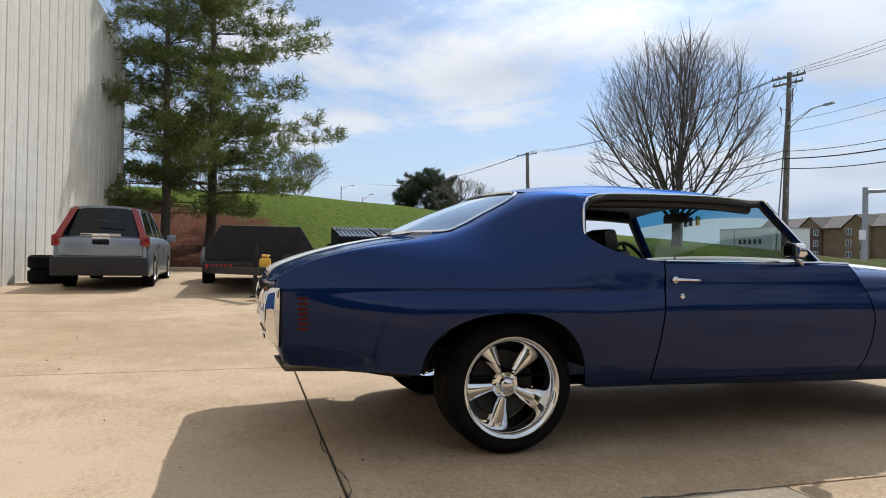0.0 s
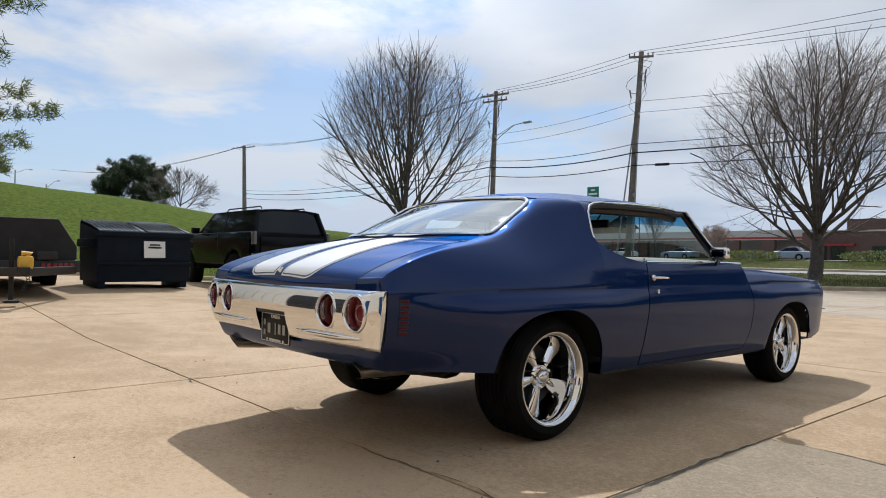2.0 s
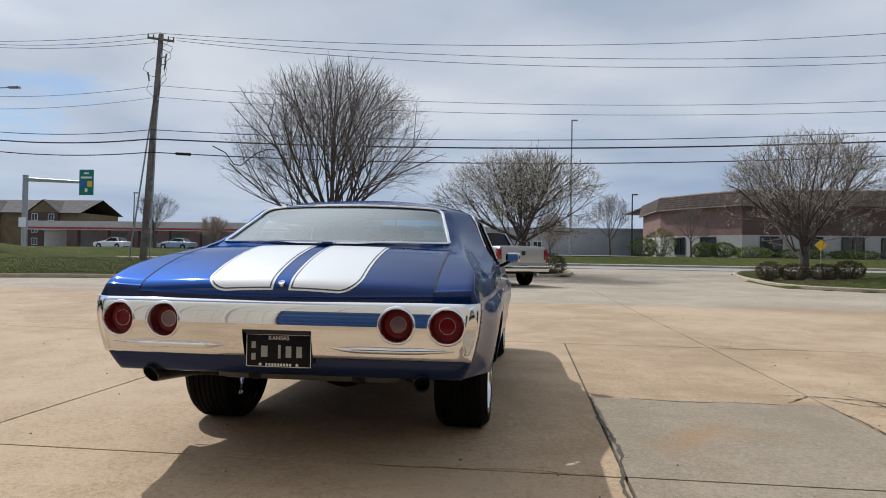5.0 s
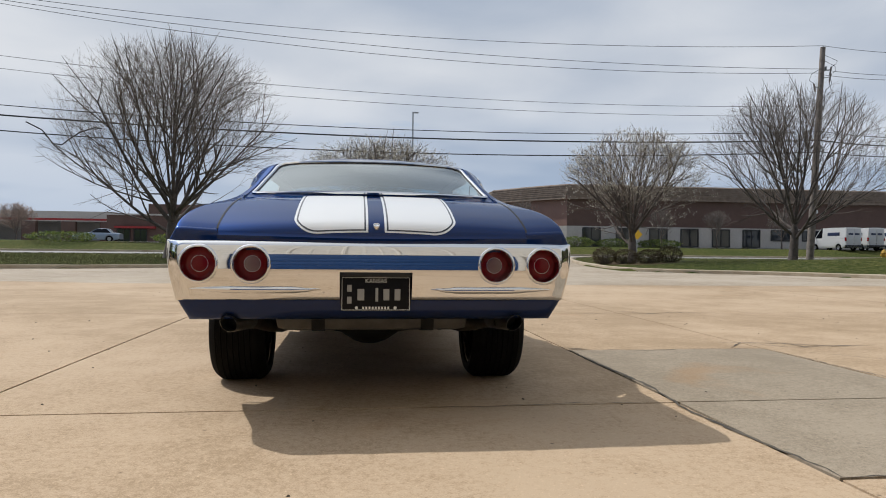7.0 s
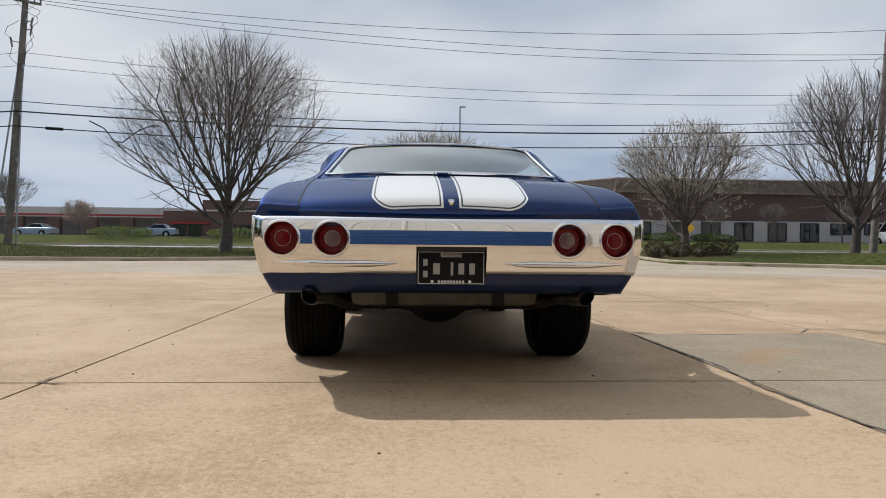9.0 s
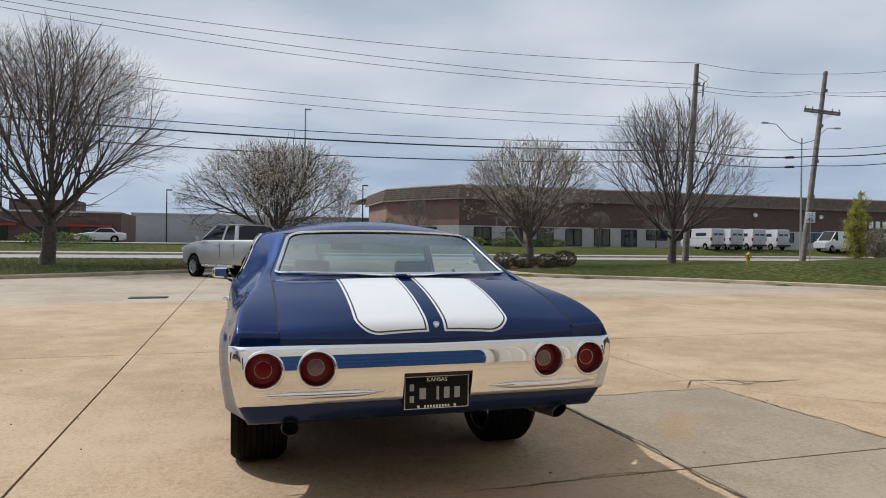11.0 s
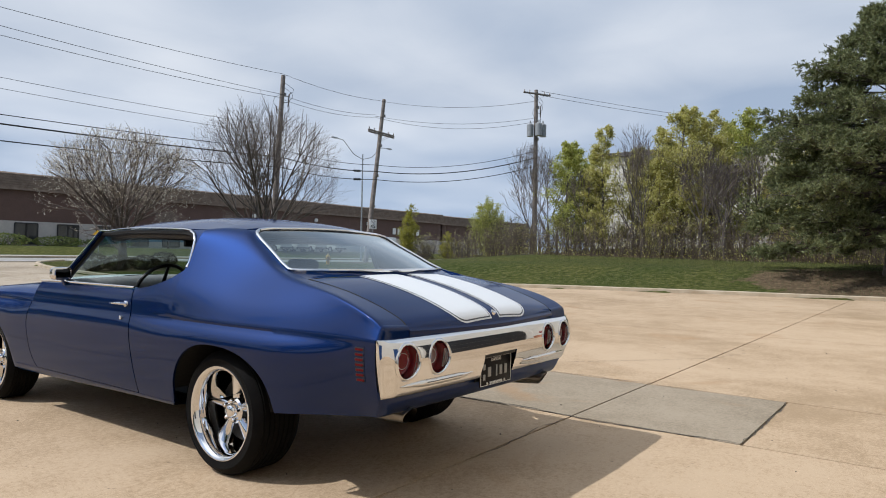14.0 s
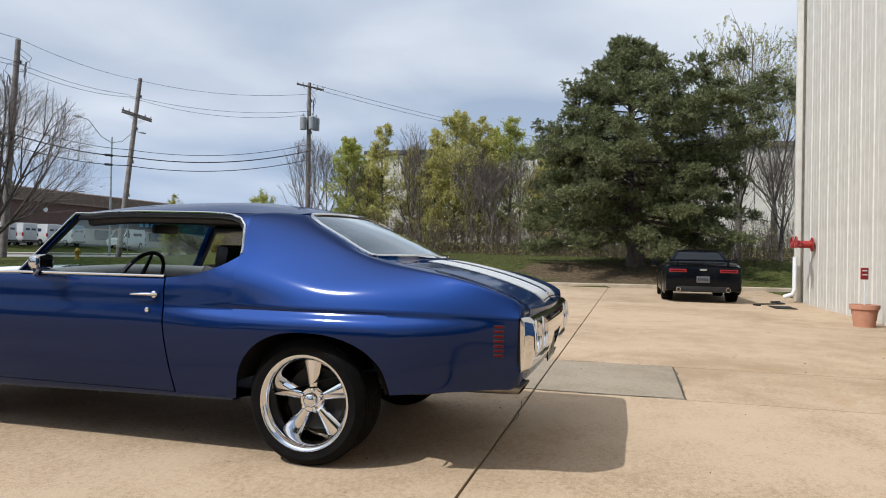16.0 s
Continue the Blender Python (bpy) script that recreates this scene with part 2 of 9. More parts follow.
M["white"] = simple("white_paint", (0.74, 0.74, 0.72), (0.82, 0.82, 0.80), 5, 0.5, 0.0, 0.05)
M["plate_black"] = simple("black_plate", (0.006, 0.006, 0.007), (0.010, 0.010, 0.011), 30, 0.35, 0.0, 0.1, Specular_IOR_Level=0.12)
M["plate_white"] = simple("white_plate", (0.66, 0.68, 0.70), (0.74, 0.75, 0.75), 20, 0.4, 0.0, 0.05)
M["plate_dim"] = material("plate_bars", (0.30, 0.30, 0.28), 0.5)
M["plate_ink"] = material("plate_figures", (0.72, 0.72, 0.68), 0.4)
M["bark"] = noisy(material("bark", (0.1, 0.08, 0.07), 0.9), [(0.055, 0.045, 0.038), (0.13, 0.105, 0.088)], 6, bump=0.7, bump_scale=30)
M["bark_grey"] = noisy(material("bark_grey", (0.12, 0.1, 0.09), 0.9), [(0.085, 0.072, 0.062), (0.19, 0.165, 0.145)], 5, bump=0.6, bump_scale=30)
M["twig"] = noisy(material("twig", (0.14, 0.11, 0.09), 0.9), [(0.10, 0.08, 0.068), (0.23, 0.19, 0.16)], 3)
M["wood_pole"] = noisy(material("weathered_pole", (0.15, 0.12, 0.1), 0.85), [(0.12, 0.10, 0.085), (0.27, 0.23, 0.20)], 3, bump=0.5, bump_scale=40)
M["galv"] = simple("galvanised_steel", (0.30, 0.31, 0.32), (0.42, 0.43, 0.43), 6, 0.45, 0.8, 0.05)
M["wire"] = material("black_cable", (0.012, 0.012, 0.012), 0.6)
M["can_grey"] = simple("grey_enamel", (0.22, 0.23, 0.24), (0.30, 0.31, 0.31), 5, 0.5)
M["porcelain"] = simple("insulator", (0.16, 0.13, 0.11), (0.22, 0.18, 0.16), 20, 0.3)


# ---- mesh helpers ----
def link_mesh(name, bm, mat, smooth=True):
    me = bpy.data.meshes.new(name)
    bm.to_mesh(me)
    bm.free()
    if mat is not None:
        me.materials.append(mat)
    if smooth:
        me.polygons.foreach_set("use_smooth", [True] * len(me.polygons))
        me.set_sharp_from_angle(angle=radians(38))
    return new(name, me)


def part(name, bm, mat, parent, label="", smooth=True):
    ob = link_mesh(name, bm, mat, smooth)
    ob.parent = parent
    return tagged(ob, label)


def thing(name, at, label, category, group="", kind=""):
    ob = new(name)
    ob.empty_display_size = 0.2
    ob.matrix_basis = at if isinstance(at, Matrix) else Matrix.Translation(at)
    return tagged(ob, label, category, group, kind)


def solid(name, bm, mat, label, category="", group="", kind="", at=None, smooth=True):
    ob = link_mesh(name, bm, mat, smooth)
    if at is not None:
        ob.matrix_basis = at
    return tagged(ob, label, category, group, kind)


def B():
    return bmesh.new()


def grid_faces(bm, rows, close_u=False, close_v=False, flip=False):
    """Skin a table of points: rows of equal length."""
    vs = [[bm.verts.new(p) for p in r] for r in rows]
    nu, nv = len(vs), len(vs[0])
    for i in range(nu if close_u else nu - 1):
        for j in range(nv if close_v else nv - 1):
            q = [vs[i][j], vs[(i + 1) % nu][j], vs[(i + 1) % nu][(j + 1) % nv], vs[i][(j + 1) % nv]]
            if flip:
                q.reverse()
            try:
                bm.faces.new(q)
            except ValueError:
                pass
    return vs


def box(bm, c, s, rot=None, bevel=0.0, taper=(1, 1)):
    """A box by centre and size; taper scales the top's x and y."""
    r = rot if rot is not None else Matrix.Identity(3)
    vs = []
    for dz in (-0.5, 0.5):
        for dx, dy in ((-0.5, -0.5), (0.5, -0.5), (0.5, 0.5), (-0.5, 0.5)):
            k = taper if dz > 0 else (1, 1)
            vs.append(bm.verts.new(Vector(c) + r @ Vector((dx * s[0] * k[0], dy * s[1] * k[1], dz * s[2]))))
    fs = [bm.faces.new([vs[i] for i in q]) for q in ((3, 2, 1, 0), (4, 5, 6, 7), (0, 1, 5, 4), (1, 2, 6, 5), (2, 3, 7, 6), (3, 0, 4, 7))]
    if bevel:
        es = list({e for f in fs for e in f.edges})
        bmesh.ops.bevel(bm, geom=es, offset=bevel, segments=2, affect="EDGES", profile=0.6)
    return vs


def rod(bm, p, q, r0, r1=None, seg=8, caps=True):
    r1 = r0 if r1 is None else r1
    p, q = Vector(p), Vector(q)
    d = (q - p)
    if d.length < 1e-6:
        return
    d.normalize()
    a = d.orthogonal().normalized(); b = d.cross(a)
    rings = [[bm.verts.new(o + (a * math.cos(t) + b * math.sin(t)) * r) for t in [2 * math.pi * i / seg for i in range(seg)]] for o, r in ((p, r0), (q, r1))]
    for i in range(seg):
        bm.faces.new([rings[0][i], rings[0][(i + 1) % seg], rings[1][(i + 1) % seg], rings[1][i]])
    if caps:
        bm.faces.new(rings[0][::-1]); bm.faces.new(rings[1])


def tube(bm, pts, r, seg=8, closed=False, caps=True):
    """A round bar along a line of points; r may be a list."""
    pts = [Vector(p) for p in pts]
    n = len(pts)
    rs = r if isinstance(r, (list, tuple)) else [r] * n
    rings = []
    a = None
    for i, p in enumerate(pts):
        d = (pts[(i + 1) % n] - pts[i - 1]) if closed or 0 < i < n - 1 else (pts[1] - pts[0] if i == 0 else pts[-1] - pts[-2])
        d.normalize()
        a = d.orthogonal().normalized() if a is None else (a - d * a.dot(d)).normalized()
        b = d.cross(a)
        rings.append([p + (a * math.cos(t) + b * math.sin(t)) * rs[i] for t in [2 * math.pi * k / seg for k in range(seg)]])
    vs = grid_faces(bm, rings, close_u=closed, close_v=True)
    if caps and not closed:
        bm.faces.new(vs[0][::-1]); bm.faces.new(vs[-1])


def lathe(bm, profile, seg=32, axis="X", centre=(0, 0, 0)):
    """Turn (along, radius) pairs round an axis."""
    c = Vector(centre)
    rows = []
    for k in range(seg):
        t = 2 * math.pi * k / seg
        row = []
        for h, r in profile:
            u, v = r * math.cos(t), r * math.sin(t)
            row.append(c + Vector({"X": (h, u, v), "Y": (u, h, v), "Z": (u, v, h)}[axis]))
        rows.append(row)
    grid_faces(bm, rows, close_u=True, flip=axis in "XZ")


def slab_from(bm, outline, z0, z1):
    """An upright prism over a flat outline."""
    lo = [bm.verts.new((x, y, z0)) for x, y in outline]
    hi = [bm.verts.new((x, y, z1)) for x, y in outline]
    bm.faces.new(lo[::-1]); bm.faces.new(hi)
    for i in range(len(outline)):
        j = (i + 1) % len(outline)
        bm.faces.new([lo[i], lo[j], hi[j], hi[i]])


def thicken(bm, d):
    """Give a skin thickness d against its normals."""
    bm.normal_update()
    bmesh.ops.solidify(bm, geom=list(bm.faces), thickness=d)


def mirror_x(bm):
    """A mirrored copy of a bmesh."""
    b2 = bm.copy()
    for v in b2.verts:
        v.co.x = -v.co.x
    bmesh.ops.reverse_faces(b2, faces=list(b2.faces))
    return b2


def lerp(a, b, t):
    return a + (b - a) * t


def curve1(xs, ys):
    """A smooth function through points (monotone cubic)."""
    xs, ys = np.array(xs, float), np.array(ys, float)
    h, d = np.diff(xs), np.diff(ys) / np.diff(xs)
    m = np.zeros(len(xs))
    m[0], m[-1] = d[0], d[-1]
    for i in range(1, len(xs) - 1):
        m[i] = 0 if d[i - 1] * d[i] <= 0 else 2 * d[i - 1] * d[i] / (d[i - 1] + d[i])

    def f(x):
        x = min(max(x, xs[0]), xs[-1])
        i = min(max(int(np.searchsorted(xs, x)) - 1, 0), len(xs) - 2)
        t = (x - xs[i]) / h[i]
        return float((2 * t**3 - 3 * t**2 + 1) * ys[i] + (t**3 - 2 * t**2 + t) * h[i] * m[i] + (-2 * t**3 + 3 * t**2) * ys[i + 1] + (t**3 - t**2) * h[i] * m[i + 1])
    return f


def smooth(a, b, x):
    t = min(max((x - a) / (b - a), 0.0), 1.0)
    return t * t * (3 - 2 * t)


def bez(p0, p1, p2, p3, t):
    s = 1 - t
    return tuple(s**3 * a + 3 * s * s * t * b + 3 * s * t * t * c + t**3 * d for a, b, c, d in zip(p0, p1, p2, p3))


# ---- ground ----
LOT = [(22.6, -30), (22.4, -7), (21.8, -1.2), (21.0, 4), (20.0, 8), (18.2, 13), (15.8, 17.2), (13.6, 19.6), (12.0, 20.4), (11.0, 21.4), (10.7, 23),
       (11.0, 29), (12.2, 33.5), (15.0, 36.5), (0.0, 36.5), (2.8, 33), (3.4, 29), (2.9, 27.2), (1.4, 26.4), (-1.5, 25.6), (-5.5, 23.2), (-9.5, 20.4), (-13.5, 17.4),
       (-17.0, 13.6), (-17.8, 9), (-16.6, 4.0), (-17.0, 1.5), (-19.6, -1.6), (-21.6, -3.4), (-22.2, -5.86), (-22.2, -30)]


def inside(x, y, poly):
    c = False
    n = len(poly)
    for i in range(n):
        (x0, y0), (x1, y1) = poly[i], poly[i - 1]
        if (y0 > y) != (y1 > y) and x < (x1 - x0) * (y - y0) / (y1 - y0) + x0:
            c = not c
    return c


def edge_distance(x, y, poly):
    best = 1e9
    for i in range(len(poly)):
        (x0, y0), (x1, y1) = poly[i - 1], poly[i]
        dx, dy = x1 - x0, y1 - y0
        t = min(max(((x - x0) * dx + (y - y0) * dy) / (dx * dx + dy * dy), 0), 1)
        best = min(best, math.hypot(x - x0 - t * dx, y - y0 - t * dy))
    return best


hill_top = curve1([-60, -20, 0, 8, 16, 32, 48, 70], [4.6, 4.9, 4.7, 4.4, 3.5, 2.2, 0.5, 0.0])


def h_lot(x, y):
    """Height of the paved surfaces: flat round the car, rising gently to the sides and the road."""
    left = 0.036 * min(max(-x - 5.0, 0), 9) * lerp(1.0, 0.42, smooth(1.0, 6.0, y)) * (1 - smooth(12, 24, y))
    front = 0.38 * smooth(20, 38, y) + 0.10 * smooth(42, 57, y) + 0.78 * smooth(56.5, 63, y)
    return left + front


def h_ground(x, y):
    """Height of the grass outside the kerbs."""
    h = h_lot(x, y)
    d = edge_distance(x, y, LOT) if abs(x) < 70 and abs(y) < 80 else 40.0
    if y < 36.5 or x < -60:
        h += 0.12 * (1 - 0.85 * smooth(23, 33, y))
    if x < -8:                                    # the bank above the parked cars
        toe = -16.0 if y > 2 else lerp(-16.0, -21.0, smooth(2, -4, y)) if y > -4 else -21.0
        toe -= 2.0 * smooth(18, 34, y)
        h += hill_top(y) * smooth(toe, -45.0, x) * (1 - 0.5 * smooth(-70, -180, x))
    if x > 8 and y < 36:                          # the grass rise towards the woods
        h += (0.72 * smooth(0.3, 5.0, d) + 0.05 * min(max(d - 5, 0), 25)) * (1 - smooth(15, 29, y)) + 0.06 * smooth(18, 30, y)
    h += 0.025 * noise.noise((x * 0.35, y * 0.35, 0)) * (1 if d > 0.4 else 0)
    return h


def ground_z(x, y):
    return h_lot(x, y) if inside(x, y, LOT) or 36.4 < y < 57 else h_ground(x, y)




def concrete_mat(name, dark, mid, light, stain):
    """Broom-finished slab concrete: broad blotches, fine mottling, small dark pits and rusty stains."""
    m = material(name, mid, 0.88, Specular_IOR_Level=0.3)
    N, L = m.node_tree.nodes, m.node_tree.links
    b = N["Principled BSDF"]
    c = N.new("ShaderNodeTexCoord")
    oi = N.new("ShaderNodeObjectInfo")

    def no(scale, detail=8, rough=0.6, distort=0.0):
        n = N.new("ShaderNodeTexNoise")
        n.inputs["Scale"].default_value, n.inputs["Detail"].default_value = scale, detail
        n.inputs["Roughness"].default_value, n.inputs["Distortion"].default_value = rough, distort
        L.new(c.outputs["Object"], n.inputs["Vector"])
        return n.outputs["Fac"]

    def ma(op, x, y, z=None):
        n = N.new("ShaderNodeMath"); n.operation = op
        for i, v in enumerate((x, y, z)):
            if v is None:
                continue
            if isinstance(v, (int, float)):
                n.inputs[i].default_value = v
            else:
                L.new(v, n.inputs[i])
        return n.outputs[0]

    f = ma("MULTIPLY_ADD", no(0.33, 6, 0.55, 0.6), 0.62, ma("MULTIPLY_ADD", no(2.6, 9, 0.65), 0.42, -0.105))
    f = ma("ADD", f, ma("MULTIPLY_ADD", no(30, 6, 0.8), 0.80, -0.315))
    f = ma("ADD", f, ma("MULTIPLY_ADD", no(130, 3, 0.8), 0.70, -0.35))
    f = ma("ADD", f, ma("MULTIPLY_ADD", oi.outputs["Random"], 0.05, -0.025))
    r = N.new("ShaderNodeValToRGB")
    r.color_ramp.elements.new(0.5)
    for e, p, cc in zip(r.color_ramp.elements, (0.40, 0.50, 0.60), (dark, mid, light)):
        e.position, e.color = p, (*cc, 1)
    L.new(f, r.inputs[0])
    col_ = r.outputs[0]

    def lay(col_in, colour, fac):
        mx = N.new("ShaderNodeMix"); mx.data_type = "RGBA"
        L.new(fac, mx.inputs[0]); L.new(col_in, mx.inputs[6]); mx.inputs[7].default_value = (*colour, 1)
        return mx.outputs[2]

    def step(sock, lo, hi, top=1.0):
        n = N.new("ShaderNodeMapRange"); n.inputs[1].default_value, n.inputs[2].default_value, n.inputs[4].default_value = lo, hi, top
        L.new(sock, n.inputs[0])
        return n.outputs[0]

    col_ = lay(col_, stain, step(no(0.75, 5, 0.5, 0.9), 0.63, 0.74, 0.55))           # rusty patches
    col_ = lay(col_, tuple(v * 0.55 for v in mid), step(no(1.3, 7, 0.7, 0.4), 0.64, 0.80, 0.5))   # oily marks
    vo = N.new("ShaderNodeTexVoronoi"); vo.inputs["Scale"].default_value = 3.2
    L.new(c.outputs["Object"], vo.inputs["Vector"])
    col_ = lay(col_, (0.05, 0.04, 0.03), step(vo.outputs["Distance"], 0.030, 0.016, 0.5))         # pits
    vf = N.new("ShaderNodeTexVoronoi"); vf.inputs["Scale"].default_value = 11.0
    L.new(c.outputs["Object"], vf.inputs["Vector"])
    chip = ma("MULTIPLY", step(vf.outputs["Distance"], 0.12, 0.05, 0.8), step(no(1.7, 4, 0.6), 0.48, 0.60))
    col_ = lay(col_, tuple(v * 0.30 for v in mid), chip)                              # small dark chips
    pale = step(no(75, 2, 0.6), 0.60, 0.72, 0.5)
    col_ = lay(col_, tuple(min(0.75, v * 1.45) for v in light), pale)                 # pale aggregate
    L.new(col_, b.inputs["Base Color"])
    bp = N.new("ShaderNodeBump"); bp.inputs["Strength"].default_value, bp.inputs["Distance"].default_value = 0.55, 0.004
    L.new(no(70, 5, 0.7), bp.inputs["Height"]); L.new(bp.outputs[0], b.inputs["Normal"])
    return m


M["concrete"] = concrete_mat("tan_concrete", (0.325, 0.231, 0.138), (0.430, 0.311, 0.198), (0.490, 0.366, 0.243), (0.36, 0.22, 0.11))
M["concrete_pale"] = concrete_mat("pale_grey_concrete", (0.305, 0.245, 0.175), (0.385, 0.320, 0.240), (0.445, 0.375, 0.290), (0.34, 0.24, 0.15))
M["concrete_grey"] = concrete_mat("grey_concrete", (0.240, 0.195, 0.138), (0.300, 0.246, 0.178), (0.345, 0.285, 0.210), (0.33, 0.20, 0.10))
M["kerb"] = noisy(material("kerb_concrete", (0.48, 0.40, 0.29), 0.9), [(0.34, 0.27, 0.18), (0.52, 0.44, 0.33)], 1.5, 8, bump=0.3, bump_scale=60)
M["asphalt"] = noisy(material("road_concrete", (0.28, 0.27, 0.25), 0.9), [(0.24, 0.23, 0.215), (0.36, 0.345, 0.32)], 0.4, 8, bump=0.2, bump_scale=40)
M["grout"] = simple("joint_dirt", (0.05, 0.042, 0.032), (0.12, 0.10, 0.075), 8, 0.95, 0.0, 0.2)

# grass with bare mulch under the pines and worn earth under the trees
gm = material("grass_ground", (0.07, 0.11, 0.03), 0.95, Specular_IOR_Level=0.05)
N_, L_ = gm.node_tree.nodes, gm.node_tree.links
bs = N_["Principled BSDF"]
gc = N_.new("ShaderNodeTexCoord")


def tex(scale, detail=6, rough=0.6):
    n = N_.new("ShaderNodeTexNoise")
    n.inputs["Scale"].default_value, n.inputs["Detail"].default_value, n.inputs["Roughness"].default_value = scale, detail, rough
    L_.new(gc.outputs["Object"], n.inputs["Vector"])
    return n


def ramp_of(sock, stops):
    r = N_.new("ShaderNodeValToRGB")
    while len(r.color_ramp.elements) < len(stops):
        r.color_ramp.elements.new(0.5)
    for e, (p, c) in zip(r.color_ramp.elements, stops):
        e.position, e.color = p, (*c, 1)
    L_.new(sock, r.inputs[0])
    return r


g1 = ramp_of(tex(5.0, 10).outputs["Fac"], [(0.30, (0.032, 0.040, 0.012)), (0.5, (0.074, 0.083, 0.025)), (0.68, (0.150, 0.140, 0.060))])
g2 = ramp_of(tex(0.18, 5).outputs["Fac"], [(0.35, (0.75, 0.85, 0.75)), (0.65, (1.15, 1.10, 1.0))])
gx = N_.new("ShaderNodeMix"); gx.data_type, gx.blend_type = "RGBA", "MULTIPLY"; gx.inputs[0].default_value = 1.0
L_.new(g1.outputs[0], gx.inputs[6]); L_.new(g2.outputs[0], gx.inputs[7])
hill = ramp_of(tex(5.0, 10).outputs["Fac"], [(0.30, (0.045, 0.074, 0.009)), (0.5, (0.086, 0.126, 0.015)), (0.68, (0.145, 0.165, 0.032))])
mulch = ramp_of(tex(9.0, 8).outputs["Fac"], [(0.3, (0.055, 0.022, 0.012)), (0.55, (0.14, 0.055, 0.030)), (0.75, (0.24, 0.12, 0.07))])


def blob(cx, cy, rx, ry, wobble):
    mp = N_.new("ShaderNodeMapping")
    mp.inputs["Scale"].default_value = (1 / rx, 1 / ry, 0)
    mp.inputs["Location"].default_value = (-cx / rx, -cy / ry, 0)
    L_.new(gc.outputs["Object"], mp.inputs[0])
    ln = N_.new("ShaderNodeVectorMath"); ln.operation = "LENGTH"
    L_.new(mp.outputs[0], ln.inputs[0])
    wb = N_.new("ShaderNodeMath"); wb.operation = "MULTIPLY_ADD"; wb.inputs[1].default_value = wobble
    L_.new(tex(0.9, 7).outputs["Fac"], wb.inputs[0]); L_.new(ln.outputs["Value"], wb.inputs[2])
    mr = N_.new("ShaderNodeMapRange"); mr.inputs[1].default_value, mr.inputs[2].default_value = 1.05 + wobble / 2, 0.9 + wobble / 2
    L_.new(wb.outputs[0], mr.inputs[0])
    return mr.outputs[0]


def cover(col, top, fac):
    mx = N_.new("ShaderNodeMix"); mx.data_type = "RGBA"
    L_.new(fac, mx.inputs[0]); L_.new(col, mx.inputs[6]); L_.new(top, mx.inputs[7])
    return mx.outputs[2]


col = cover(gx.outputs[2], hill.outputs[0], blob(-50.0, 8.0, 36.0, 24.0, 0.5))
col = cover(col, mulch.outputs[0], blob(-27.5, -6.5, 8.5, 6.5, 0.8))
earth = ramp_of(tex(6.0, 8).outputs["Fac"], [(0.3, (0.075, 0.055, 0.035)), (0.7, (0.20, 0.145, 0.09))])
col = cover(col, earth.outputs[0], blob(24.6, -1.0, 2.8, 4.0, 1.3))
col = cover(col, earth.outputs[0], blob(13.0, 26.7, 1.8, 3.2, 1.0))
col = cover(col, earth.outputs[0], blob(38.0, 4.0, 5.5, 40.0, 0.8))
L_.new(col, bs.inputs["Base Color"])
bn = N_.new("ShaderNodeBump"); bn.inputs["Strength"].default_value, bn.inputs["Distance"].default_value = 0.9, 0.06
L_.new(tex(22, 6, 0.7).outputs["Fac"], bn.inputs["Height"]); L_.new(bn.outputs[0], bs.inputs["Normal"])
M["grass"] = gm


def axis_steps(lo, hi, near, fine_step, far_step):
    out, v = [], lo
    while v < hi:
        out.append(v)
        a = abs(v)
        v += fine_step if a < near else fine_step + (far_step - fine_step) * min(1, (a - near) / 120)
    return out + [hi]


xs_, ys_ = axis_steps(-900, 900, 50, 0.9, 60), axis_steps(-700, 1100, 60, 0.9, 60)
rows = []
for gx_ in xs_:
    row = []
    for gy_ in ys_:
        if inside(gx_, gy_, LOT) or 36.5 < gy_ < 57 and abs(gx_) < 900:
            z = h_lot(gx_, gy_) - 0.12
        else:
            z = h_ground(gx_, gy_)
            if edge_distance(gx_, gy_, LOT) < 0.9 and gy_ < 36:
                z = min(z, h_lot(gx_, gy_) + 0.10)
        row.append((gx_, gy_, z))
    rows.append(row)
bm = B()
grid_faces(bm, rows)
ground = solid("ground", bm, M["grass"], "spring grass ground with bare mulch under trees", "ground", kind="structure")

# the road across the front
bm = B()
grid_faces(bm, [[(x, y, h_lot(x, y) + (0.02 if y > 36.5 else 0.0)) for y in (36.6, 40, 44, 48, 52, 57)] for x in range(-900, 901, 20)])
road = solid("road", bm, M["asphalt"], "pale grey concrete road with traffic lanes", "road", kind="structure")
bm = B()
for y0, y1 in ((46.4, 47.9),):
    for x in range(-300, 300, 12):
        grid_faces(bm, [[(x + a, y, h_lot(x, 47) + 0.15) for y in (y0, y1)] for a in (0, 12)])
        grid_faces(bm, [[(x + a, y0, h_lot(x, 47) + z) for z in (0, 0.15)] for a in (0, 12)])
tagged(part("median", bm, M["kerb"], None, ""), "pale concrete road median kerb", "median", kind="structure")

# car parks beyond the road
for name_, x0_, x1_, y0_, y1_ in (("car_park", -90, 12, 61.5, 104), ("car_park", 16, 110, 64.5, 69.6)):
    bm = B()
    grid_faces(bm, [[(x, y, h_lot(x, y) + 0.06) for y in np.linspace(y0_, y1_, 6)] for x in np.linspace(x0_, x1_, 24)])
    tagged(part(name_, bm, M["asphalt"], None, ""), "pale grey paved car park across the road", "car park", kind="structure")

# kerb: a rounded concrete step along the edge of the lot
kerb_run = LOT[0:14]
kerb_run2 = LOT[14:30]


